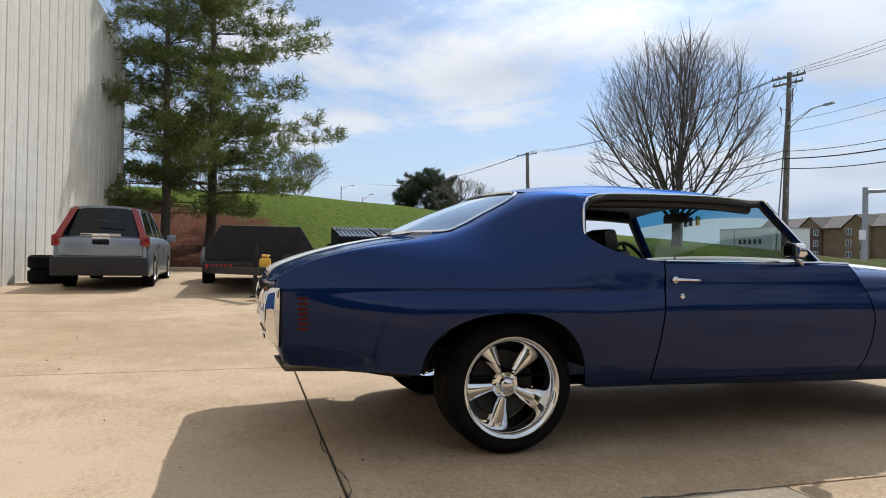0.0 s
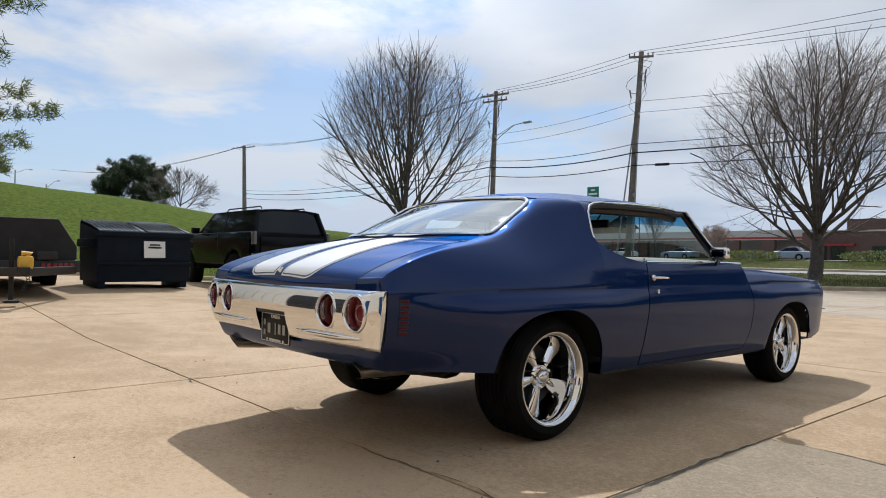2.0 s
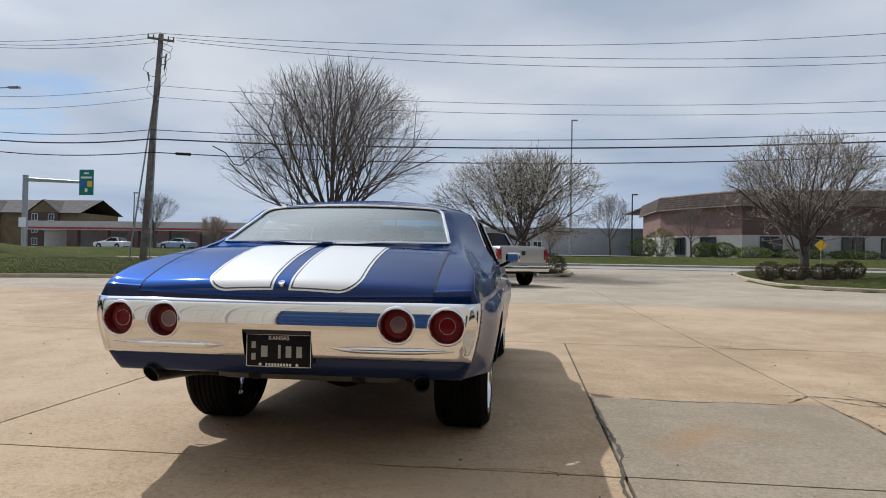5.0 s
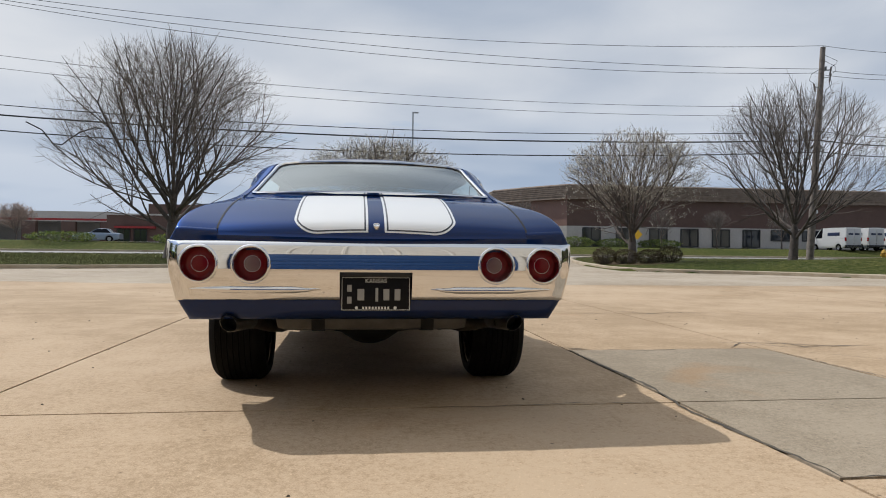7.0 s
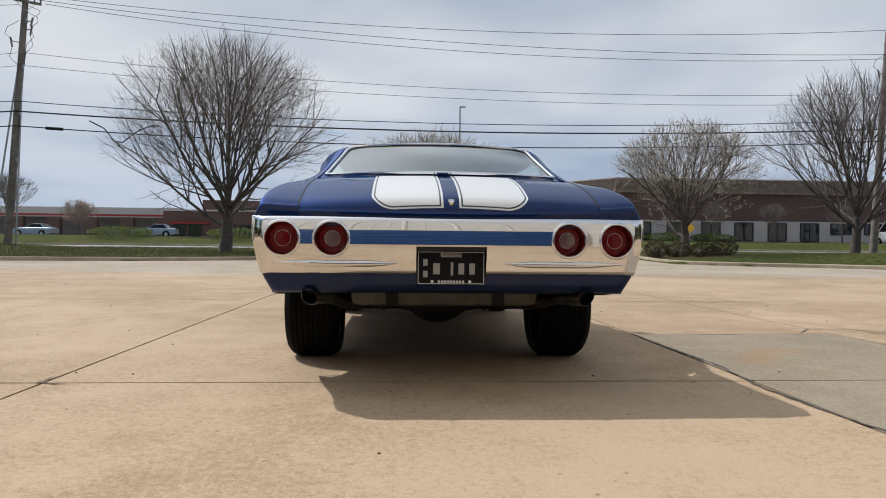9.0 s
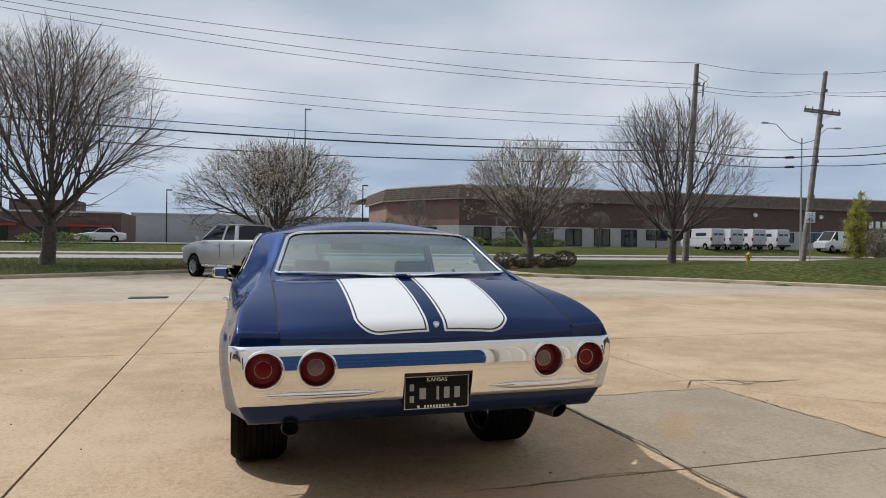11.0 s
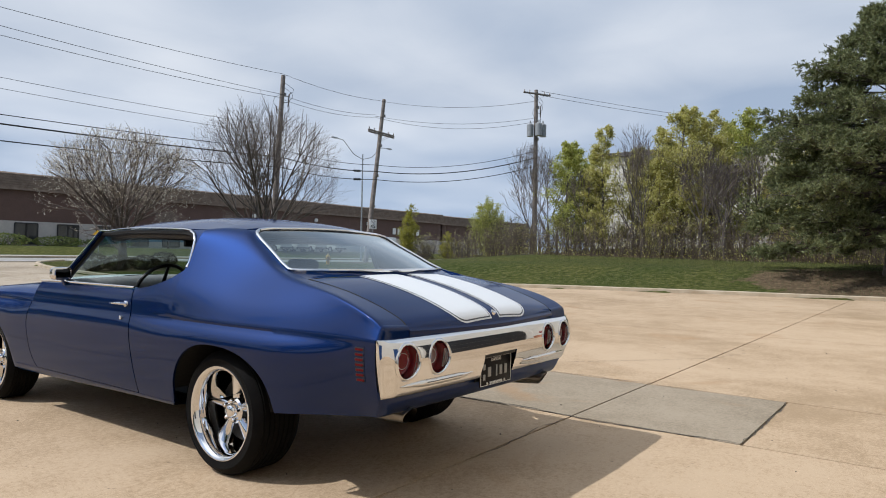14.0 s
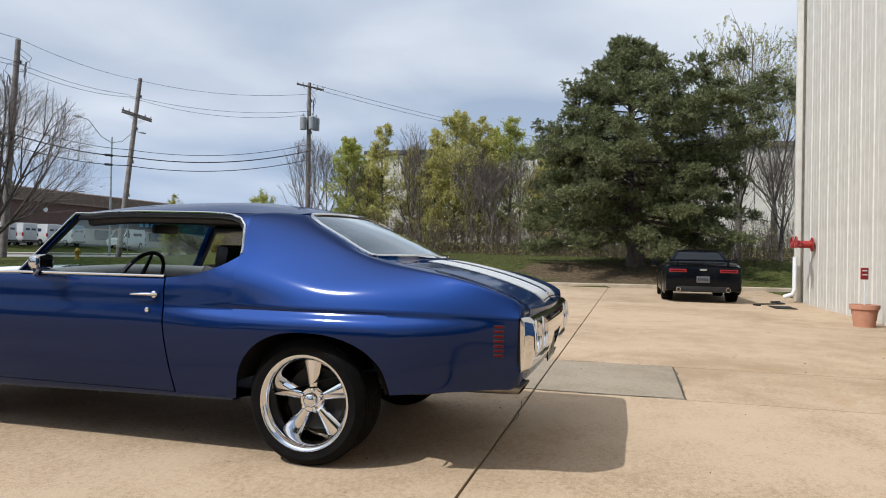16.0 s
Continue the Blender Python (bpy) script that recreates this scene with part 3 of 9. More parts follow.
def resample(pts, step):
    out = []
    for (x0, y0), (x1, y1) in zip(pts[:-1], pts[1:]):
        n = max(1, int(math.hypot(x1 - x0, y1 - y0) / step))
        out += [(lerp(x0, x1, i / n), lerp(y0, y1, i / n)) for i in range(n)]
    return out + [pts[-1]]


def soften(pts, times=6):
    for _ in range(times):
        pts = [pts[0]] + [tuple((a + 2 * b + c) / 4 for a, b, c in zip(p, q, r)) for p, q, r in zip(pts, pts[1:], pts[2:])] + [pts[-1]]
    return pts


def kerb_strip(pts, name):
    pts = soften(resample(pts, 0.6))
    rows_ = []
    for i, (x, y) in enumerate(pts):
        a, b = pts[max(0, i - 1)], pts[min(len(pts) - 1, i + 1)]
        d = Vector((b[0] - a[0], b[1] - a[1], 0)).normalized()
        n = Vector((d.y, -d.x, 0))                # outwards of the lot
        z = h_lot(x, y)
        w = 0.012 * noise.noise((x, y, 3))
        prof = ((-0.45, -0.06), (-0.45, 0.006), (-0.06, 0.010), (-0.015, 0.03), (0.0, 0.11 + w), (0.03, 0.135 + w), (0.16, 0.14 + w), (0.19, 0.11), (0.19, -0.2))
        rows_.append([(x + n.x * o, y + n.y * o, z + dz) for o, dz in prof])
    bm = B()
    grid_faces(bm, rows_)
    bmesh.ops.recalc_face_normals(bm, faces=list(bm.faces))
    return tagged(link_mesh(name, bm, M["kerb"]), "worn pale concrete kerb along the grass", "kerb", kind="structure")


kerb_strip(kerb_run[::-1], "kerb")
kerb_strip(kerb_run2[::-1], "kerb")

# concrete paving: one thing, whose slabs are parted by open joints
JX = [-22.3, -17.3, -12.2, -7.1, -1.93, 3.2, 8.35, 13.5, 18.6, 22.7]
JY = [-6.2, -0.84, 4.05, 10.9, 17.5, 24.0, 30.5, 36.7]
paving = thing("pavement", (0, 0, 0), "sun-bleached tan concrete paving with dark joints", "pavement", kind="structure")


def clip_poly(poly, axis, v, keep_less):
    out = []
    for i in range(len(poly)):
        p, q = poly[i - 1], poly[i]
        a, b = (p[axis] <= v) == keep_less or p[axis] == v, (q[axis] <= v) == keep_less or q[axis] == v
        if a != b:
            t = (v - p[axis]) / (q[axis] - p[axis])
            out.append((lerp(p[0], q[0], t), lerp(p[1], q[1], t)))
        if b:
            out.append(q)
    return out


def slab(name, poly, mat, lift_=0.0, gap=0.008):
    """One slab over its outline, cut to a fine net so that it follows the ground."""
    x0, x1 = min(p[0] for p in poly), max(p[0] for p in poly)
    y0, y1 = min(p[1] for p in poly), max(p[1] for p in poly)
    bm = B()
    sx = [x0 + gap, x1 - gap] if x0 > -3 else list(np.linspace(x0 + gap, x1 - gap, 6))
    sy = [y0 + gap, y1 - gap] if y1 < 12 and x0 > -3 else list(np.linspace(y0 + gap, y1 - gap, 9 if x0 < -3 else 4))
    for xa, xb in zip(sx[:-1], sx[1:]):
        for ya, yb in zip(sy[:-1], sy[1:]):
            p = poly
            for ax, v, less in ((0, xa, False), (0, xb, True), (1, ya, False), (1, yb, True)):
                p = clip_poly(p, ax, v, less)
                if not p:
                    break
            q = []
            for v in p:
                if not q or math.hypot(v[0] - q[-1][0], v[1] - q[-1][1]) > 1e-4:
                    q.append(v)
            if len(q) > 2 and math.hypot(q[0][0] - q[-1][0], q[0][1] - q[-1][1]) < 1e-4:
                q.pop()
            if len(q) < 3:
                continue
            try:
                bm.faces.new([bm.verts.new((x, y, h_lot(x, y) + lift_)) for x, y in q])
            except ValueError:
                pass
    bmesh.ops.remove_doubles(bm, verts=list(bm.verts), dist=0.002)
    if not bm.faces:
        bm.free()
        return None
    bm.normal_update()
    for f in bm.faces:
        if f.normal.z < 0:
            f.normal_flip()
    edge = [e for e in bm.edges if e.is_boundary]
    ext = bmesh.ops.extrude_edge_only(bm, edges=edge)
    for v in ext["geom"]:
        if isinstance(v, bmesh.types.BMVert):
            v.co.z -= 0.09
    return part(name, bm, mat, paving, smooth=False)


PATCH = (1.56, 3.19, -2.01, 0.96)
for i in range(len(JX) - 1):
    for j in range(len(JY) - 1):
        p = list(LOT)
        for ax, v, less in ((0, JX[i], False), (0, JX[i + 1], True), (1, JY[j], False), (1, JY[j + 1], True)):
            p = clip_poly(p, ax, v, less)
            if not p:
                break
        if len(p) < 3:
            continue
        if i == 4 and j in (0, 1):                # the slabs round the newer grey patch
            lo, hi = JY[j], JY[j + 1]
            a, b = (PATCH[2], hi) if j == 0 else (lo, PATCH[3])
            pieces = [[(JX[4], lo), (PATCH[0], lo), (PATCH[0], hi), (JX[4], hi)]]
            pieces += [[(PATCH[0], lo), (JX[5], lo), (JX[5], PATCH[2]), (PATCH[0], PATCH[2])]] if j == 0 else [[(PATCH[0], PATCH[3]), (JX[5], PATCH[3]), (JX[5], hi), (PATCH[0], hi)]]
            for q in pieces:
                slab("slab", q, M["concrete"])
            continue
        slab("slab", p, M["concrete_pale"] if JY[j] > 8.5 else M["concrete"])
for y0, y1 in ((PATCH[2], JY[1]), (JY[1], PATCH[3])):
    slab("slab", [(PATCH[0], y0), (PATCH[1], y0), (PATCH[1], y1), (PATCH[0], y1)], M["concrete_grey"], 0.003)
# dirt that fills the joints
bm = B()
grid_faces(bm, [[(x, y, h_lot(x, y) - 0.015) for y in np.linspace(-6.0, 36.4, 40)] for x in np.linspace(-16.5, 20.5, 40)])
bmesh.ops.delete(bm, geom=[f for f in bm.faces if not all(inside(v.co.x, v.co.y, LOT) for v in f.verts)], context="FACES")
part("joint_filler", bm, M["grout"], paving, smooth=False)


def crack(pts, w, seed, name="crack"):
    """A jagged open crack in the slabs, as a thin dark strip."""
    rng = random.Random(seed)
    line = []
    for (xa, ya), (xb, yb) in zip(pts[:-1], pts[1:]):
        n = max(3, int(math.hypot(xb - xa, yb - ya) / 0.045))
        line += [(lerp(xa, xb, i / n), lerp(ya, yb, i / n)) for i in range(n)]
    line.append(pts[-1])
    bm = B()
    rows_ = []
    off = 0.0
    for i, (x, y) in enumerate(line):
        a, b = line[max(0, i - 1)], line[min(len(line) - 1, i + 1)]
        d = Vector((b[0] - a[0], b[1] - a[1], 0)).normalized()
        nn = Vector((-d.y, d.x, 0))
        off = off * 0.8 + rng.uniform(-0.012, 0.012)
        hw_ = w * rng.uniform(0.25, 1.0) * min(1, 0.25 + 4 * min(i, len(line) - 1 - i) / len(line))
        p = Vector((x, y, h_lot(x, y) + 0.0045)) + nn * off
        rows_.append([p - nn * hw_, p + nn * hw_])
    grid_faces(bm, rows_)
    bm.normal_update()
    for f in bm.faces:
        if f.normal.z < 0:
            f.normal_flip()
    return part(name, bm, M["grout"], paving, smooth=False)


for k, (pts, w) in enumerate((
        ([(1.56, 0.96), (1.55, 0.2), (1.60, -0.5), (1.53, -1.2), (1.57, -2.0)], 0.016),
        ([(1.56, 0.96), (2.3, 0.94), (3.19, 0.97)], 0.009), ([(1.57, -2.0), (2.4, -2.02), (3.2, -2.0)], 0.008), ([(3.2, 0.98), (3.22, -0.6), (3.19, -2.0)], 0.007),
        ([(2.95, 1.02), (3.2, 1.30), (3.55, 1.22), (3.9, 1.05), (4.3, 1.10)], 0.014), ([(3.2, 1.30), (3.45, 1.02), (3.9, 1.05)], 0.008), ([(3.45, 1.5), (3.55, 1.22), (3.6, 0.9)], 0.007), ([(2.9, 1.28), (3.2, 1.30)], 0.006),
        ([(3.22, 0.9), (4.0, 0.2), (5.3, -0.8), (6.4, -1.2)], 0.006),
        ([(-1.98, -0.86), (-2.5, -0.83), (-3.0, -0.86)], 0.005), ([(-1.95, -0.7), (-1.97, -0.86), (-1.8, -0.90)], 0.010),
        ([(3.2, 4.05), (3.6, 3.95), (3.9, 4.1), (4.4, 4.0)], 0.013), ([(3.25, 4.3), (3.6, 3.95)], 0.009), ([(2.7, 3.9), (3.2, 4.05)], 0.009),
        ([(0.2, -0.85), (0.9, -0.83), (1.55, -0.84)], 0.005))):
    crack(pts, w, 500 + k)
# small loose stones on the paving
pb = random.Random(520)
bm = B()
for _ in range(260):
    x, y = pb.uniform(-6, 9), pb.uniform(-4.5, 9)
    r = pb.uniform(0.003, 0.007)
    box(bm, (x, y, h_lot(x, y) + r * 0.5), (r * 2, r * 1.6, r), Matrix.Rotation(pb.uniform(0, 3), 3, "Z"), 0, (0.6, 0.5))
tagged(link_mesh("loose_grit", bm, M["grout"], False), "small dark grit scattered on the concrete", "grit", kind="stuff")


# ---- the blue coupe ----
# x to its right, y forward, rear axle at the origin
car = thing("coupe", (0, 0, 0), "dark blue vintage muscle coupe with white deck stripes on concrete", "car")

# body section: a soft one for the doors, and a shelf under the crease where the flanks swell over the wheels
prof_door = curve1([0.26, 0.31, 0.36, 0.45, 0.56, 0.64, 0.70, 0.735, 0.765, 0.80, 0.83, 0.86, 0.90, 0.94], [0.885, 0.900, 0.915, 0.930, 0.941, 0.9460, 0.9470, 0.9440, 0.9385, 0.9320, 0.9300, 0.9285, 0.922, 0.908])
prof_flank = curve1([0.26, 0.31, 0.36, 0.45, 0.56, 0.64, 0.685, 0.715, 0.745, 0.765, 0.78, 0.789, 0.80, 0.83, 0.86, 0.90, 0.94], [0.885, 0.900, 0.915, 0.930, 0.944, 0.9510, 0.9520, 0.9490, 0.9380, 0.9250, 0.9145, 0.9105, 0.9130, 0.9120, 0.911, 0.908, 0.900])
plan_w = curve1([-1.16, -1.05, -0.8, -0.4, 0.0, 0.5, 1.2, 2.0, 2.6, 3.0, 3.35, 3.6, 3.75], [0.938, 0.955, 0.978, 0.996, 1.002, 0.992, 0.985, 0.985, 0.992, 0.992, 0.965, 0.92, 0.86])
low_z = curve1([-1.16, -0.95, -0.47, -0.3, 0.4, 0.8, 2.3, 2.5, 3.3, 3.75], [0.458, 0.446, 0.405, 0.385, 0.325, 0.32, 0.295, 0.295, 0.32, 0.38])


tail_w = curve1([0.44, 0.460, 0.50, 0.545, 0.60, 0.66, 0.72, 0.76, 0.80, 0.95], [0.808, 0.816, 0.835, 0.854, 0.868, 0.881, 0.8895, 0.892, 0.892, 0.880])


def side_x(y, z):
    k = max(smooth(0.95, 0.35, y), smooth(2.0, 2.5, y))
    x = lerp(prof_door(z), prof_flank(z), k) * plan_w(y)
    # drawn in towards the bumper's ends
    return lerp(x, tail_w(z), smooth(-0.30, -1.085, y) ** 1.5)


def tail_y(y, z):
    """The rear edge of the flank leans forward below the bumper."""
    return y + (0.008 * smooth(0.80, 0.55, z) + 0.040 * smooth(0.55, 0.455, z)) * smooth(-0.85, -1.085, y)


def arch_z(y):
    """Lower edge of the body side: rocker line lifted over the wheels."""
    zb = low_z(y)
    for yc, top, fwd, aft in ((-0.02, 0.688, 0.392, 0.44), (2.845, 0.645, 0.40, 0.40)):
        u = (y - yc) / (fwd if y > yc else aft)
        if abs(u) < 1:
            zb = max(zb, zb + (top - zb) * (1 - abs(u) ** 2.3) ** (1 / 2.3))
    return zb


deck_f = curve1([-1.20, -1.165, -1.15, -1.14, -1.13, -1.115, -1.09, -1.04, -0.9, -0.71, -0.5, -0.30], [0.740, 0.778, 0.805, 0.825, 0.845, 0.868, 0.890, 0.914, 0.963, 1.012, 1.050, 1.070])
DECK_W = 0.69


def deck_z(x, y):
    q = (x / DECK_W) ** 2
    return deck_f(y - 0.022 * q * smooth(-0.6, -1.1, y)) - 0.022 * q


def deck_front(x):
    return -0.445 - 0.045 * (1 - (x / DECK_W) ** 2)


def deck_rear(x):
    return -1.138 + 0.040 * (x / DECK_W) ** 2


edge_x = curve1([-0.36, -0.27, -0.19, -0.08, 0.05, 0.19, 0.31, 0.42], [0.692, 0.690, 0.675, 0.648, 0.617, 0.588, 0.632, 0.684])
edge_z = curve1([-0.36, -0.27, -0.19, -0.08, 0.05, 0.19, 0.31, 0.42], [1.056, 1.072, 1.103, 1.160, 1.226, 1.297, 1.303, 1.294])


def top_edge(y):
    k = smooth(-0.46, -0.34, y)
    e = max(y, -0.36)
    return (lerp(DECK_W, edge_x(e), k), lerp(deck_z(DECK_W, y), edge_z(e), k))


CREASE = 0.80


def b_spline(ctrl, t):
    """Point on a clamped cubic B-spline."""
    n = len(ctrl)
    knots = [0.0] * 3 + list(np.linspace(0, 1, n - 2)) + [1.0] * 3
    t = min(max(t, 0.0), 1.0 - 1e-9)
    k = max(i for i in range(3, n) if knots[i] <= t)
    d = [ctrl[j + k - 3] for j in range(4)]
    for r in range(1, 4):
        for j in range(3, r - 1, -1):
            lo, hi = knots[j + k - 3], knots[j + 1 + k - r]
            a = (t - lo) / (hi - lo)
            d[j] = (lerp(d[j - 1][0], d[j][0], a), lerp(d[j - 1][1], d[j][1], a))
    return d[3]


shoulder = curve1([-0.36, -0.19, 0.05, 0.19, 0.31, 0.42], [0.722, 0.708, 0.682, 0.688, 0.716, 0.744])


def upper_raw(y, t):
    """Quarter and sail above the crease, t from 0 (crease) to 1 (deck, glass or roof edge)."""
    x0, z0 = side_x(y, CREASE), CREASE
    xe, ze = top_edge(y)
    if ze < z0 + 0.02:
        ze = z0 + 0.02
    s = smooth(-0.50, -0.02, y)
    h, w = ze - z0, x0 - xe
    # quarter: a leaning flank up to a tight ridge, then a level strip to the lid
    k = smooth(-0.40, -1.05, y)
    xr, zr = xe + w * lerp(0.36, 0.84, k), ze - lerp(0.012, -0.010, k)
    swell = 0.014 * min(1.0, h / 0.15) * (1 - k)
    flank = [(lerp(x0, xr, a) + o, lerp(z0, zr, a)) for a, o in ((0.16, swell * 0.6), (0.42, swell * 1.3), (0.74, swell))]
    base = b_spline([(x0, z0)] + flank + [(xr + 0.004, zr - 0.006), (xr - 0.006, zr + 0.001), (lerp(xr, xe, 0.5), lerp(zr, ze, 0.6)), (xe, ze)], t)
    if s <= 0:
        return base
    # sail: nearly straight from the crease to the shoulder of the roof
    sx_ = max(xe + 0.028, shoulder(y))
    sho = (sx_, ze - 0.012 - 0.55 * (sx_ - xe))
    hip = lerp(0.020, 0.036, smooth(-0.05, 0.40, y))
    face = [(lerp(x0, sho[0], a) + o, lerp(z0, sho[1], a)) for a, o in ((0.10, 0.010), (0.27, hip), (0.50, hip * 0.62), (0.76, 0.008))]
    q = b_spline([(x0, z0)] + face + [sho, (lerp(xe, sho[0], 0.45), ze - 0.006), (xe, ze)], t)
    return (lerp(base[0], q[0], s), lerp(base[1], q[1], s))


UY, UT = np.linspace(-1.085, 0.415, 91), np.linspace(0, 1, 61)
skin = np.array([[upper_raw(y, t) for t in UT] for y in UY])
fade = np.array([smooth(-0.75, -0.45, y) for y in UY])[:, None] * np.array([smooth(1.0, 0.80, t) * smooth(0.0, 0.06, t) for t in UT])[None, :]
for _ in range(130):
    mean = skin.copy()
    mean[1:-1, :] = (skin[:-2, :] + skin[2:, :]) / 2
    mean[-1, :] = skin[-1, :]
    skin = skin + 0.5 * fade[:, :, None] * (mean - skin)


def upper(y, t):
    """The faired skin, by station and share of the section."""
    a = min(max((y - UY[0]) / (UY[-1] - UY[0]) * 90, 0.0), 89.9999)
    b = min(max(t * 60, 0.0), 59.9999)
    i, j = int(a), int(b)
    p = lerp(lerp(skin[i, j], skin[i + 1, j], a - i), lerp(skin[i, j + 1], skin[i + 1, j + 1], a - i), b - j)
    return (float(p[0]), float(p[1]))


sill_z = curve1([0.395, 0.44, 0.50, 0.58, 0.70, 0.82, 2.2], [1.075, 1.045, 1.010, 0.978, 0.950, 0.937, 0.930])
door_rear = curve1([0.25, 0.35, 0.5, 0.7, 0.85, 0.95], [0.735, 0.745, 0.775, 0.805, 0.815, 0.82])
door_front = curve1([0.25, 0.33, 0.40, 0.50, 0.62, 0.75, 0.85, 0.93, 0.97], [1.98, 2.06, 2.115, 2.15, 2.165, 2.13, 2.08, 2.02, 1.99])


def orient(bm, centre=(0, 1.2, 0.6)):
    bm.normal_update()
    c = Vector(centre)
    if sum(f.normal.dot(f.calc_center_median() - c) * f.calc_area() for f in bm.faces) < 0:
        bmesh.ops.reverse_faces(bm, faces=list(bm.faces))
    bm.normal_update()


def both(name, bm, mat, parent, label="", thick=0.0, centre=(0, 1.2, 0.6)):
    """A part on the right side and its mirror image on the left."""
    orient(bm, centre)
    if thick:
        thicken(bm, thick)
    b2 = mirror_x(bm)
    return part(name, bm, mat, parent, label), part(name, b2, mat, parent, label)


def z_rows(lo, hi, n):
    return [lerp(lo, hi, i / n) for i in range(n + 1)]


def side_levels(y):
    """Heights up the body side, thick near the crease."""
    lo = arch_z(y)
    ks = [0, 0.02, 0.05, 0.10, 0.16, 0.22, 0.29, 0.36, 0.43, 0.50, 0.56, 0.62, 0.67, 0.72]
    m = max(0.742, lo + 0.02)
    zs = [lerp(lo, m, k / 0.72) for k in ks]
    return zs + [lerp(m, CREASE, k) for k in (0.25, 0.42, 0.58, 0.78, 1.0)]


# quarter panel with sail: rear part up to the glass, fore part up to the sill
st = list(np.linspace(-1.085, -0.52, 30)) + list(np.linspace(-0.49, 0.415, 48))
rows = []
for y in st:
    r = [(side_x(y, z), tail_y(y, z), z) for z in side_levels(y)]
    r += [(upper(y, t)[0], y, upper(y, t)[1]) for t in np.linspace(0, 1, 31)[1:]]
    rows.append(r)
bm = B()
grid_faces(bm, rows)
rows = []
for u in np.linspace(0, 1, 16):
    y0 = lerp(0.415, 0.80, u)
    zs = side_levels(y0)
    top = sill_z(max(0.415, y0))
    zs = zs + [lerp(CREASE, top, k) for k in np.linspace(0, 1, 8)[1:]]
    r = []
    for z in zs:
        y = lerp(0.415, door_rear(z) - 0.005, u)
        if z <= CREASE:
            x = side_x(y, z)
        else:
            # follow the sail's own section, which fades into the door's
            sx = None
            for t in np.linspace(0, 1, 60):
                q = upper(0.415, t)
                if q[1] >= z:
                    sx = q[0]
                    break
            x = lerp(sx if sx else 0.8, side_x(y, min(z, 0.94)), smooth(0.0, 1.0, u))
        r.append((x, y, z))
    rows.append(r)
grid_faces(bm, rows)
bmesh.ops.remove_doubles(bm, verts=list(bm.verts), dist=0.0008)
quarters = both("quarter_panel", bm, M["paint"], car, thick=0.012)

# rounded rear corner of the side window
rows = []
drip_c = curve1([1.07, 1.10, 1.165, 1.226, 1.264, 1.284, 1.294], [0.0, 0.004, 0.010, 0.020, 0.052, 0.112, 0.165])
for z in np.linspace(1.09, 1.292, 22):
    q = min((upper(0.415, t) for t in np.linspace(0.3, 1, 200)), key=lambda p: abs(p[1] - z))
    d = drip_c(z)
    rows.append([(q[0], 0.413 + d * k, z) for k in (0, 0.33, 0.66, 1)])
bm = B()
grid_faces(bm, rows)
both("window_corner", bm, M["paint"], car, thick=0.012)

# doors
rows = []
for u in np.linspace(0, 1, 22):
    r = []
    for z in z_rows(0.335, 0.742, 10) + [0.755, 0.768, 0.78, 0.80, 0.83, 0.86, 0.89, 0.915, 0.93]:
        y = lerp(door_rear(z) + 0.004, door_front(z) - 0.004, u)
        r.append((side_x(y, z), y, z))
    r.append((side_x(y, 0.93) - 0.03, y, 0.942))
    r.append((side_x(y, 0.93) - 0.07, y, 0.940))
    rows.append(r)
bm = B()
grid_faces(bm, rows)
doors = both("door", bm, M["paint"], car, thick=0.014)
# rocker under the door
bm = B()
rows = []
for y in np.linspace(0.40, 2.40, 24):
    rows.append([(side_x(y, z) + dx, y, z) for z, dx in ((low_z(y) - 0.02, -0.10), (low_z(y) - 0.015, -0.012), (low_z(y) + 0.004, 0.002), (0.332, 0.002), (0.332, -0.06))])
grid_faces(bm, rows)
both("rocker_panel", bm, M["paint"], car)
# front fender
hood_f = curve1([2.0, 2.4, 2.9, 3.3, 3.55, 3.70], [0.945, 0.935, 0.905, 0.865, 0.825, 0.775])


def hood_z(x, y):
    return hood_f(y) - 0.035 * (x / 0.72) ** 2 + 0.022 * (1 - smooth(0.24, 0.34, abs(x))) * smooth(3.5, 3.2, y)


rows = []
for u in np.linspace(0, 1, 44):
    yy = lerp(2.12, 3.66, u)
    zs = side_levels(yy)
    r = []
    for z in zs:
        y = yy + (door_front(z) + 0.004 - 2.12) * max(0.0, 1 - u / 0.17)
        r.append((side_x(y, z), y, z))
    x0 = side_x(yy, CREASE)
    ye = yy - 0.10 * max(0.0, 1 - u / 0.17)
    xe, ze = 0.72, max(CREASE + 0.005, hood_z(0.72, ye))
    if ye > 3.45:
        ze = lerp(ze, 0.79, smooth(3.45, 3.66, ye)) if ze > 0.79 else ze
    for t in np.linspace(0, 1, 9)[1:]:
        q = bez((x0, CREASE), (x0 - 0.005, CREASE + 0.7 * (ze - CREASE)), (lerp(xe, x0, 0.6), ze), (xe, ze), t)
        ym = yy + (lerp(door_front(min(q[1], 0.96)) + 0.004, 2.02, smooth(0.88, 0.945, q[1])) - 2.12) * max(0.0, 1 - u / 0.17)
        r.append((q[0], ym, q[1]))
    rows.append(r)
bm = B()
grid_faces(bm, rows)
both("front_fender", bm, M["paint"], car, thick=0.012)
# hood
rows = [[(x, y, hood_z(x, y)) for x in np.linspace(-0.712, 0.712, 41)] for y in np.linspace(2.09, 3.66, 22)]
bm = B()
grid_faces(bm, rows)
orient(bm, (0, 2.8, 0))
thicken(bm, 0.014)
part("hood", bm, M["paint"], car)
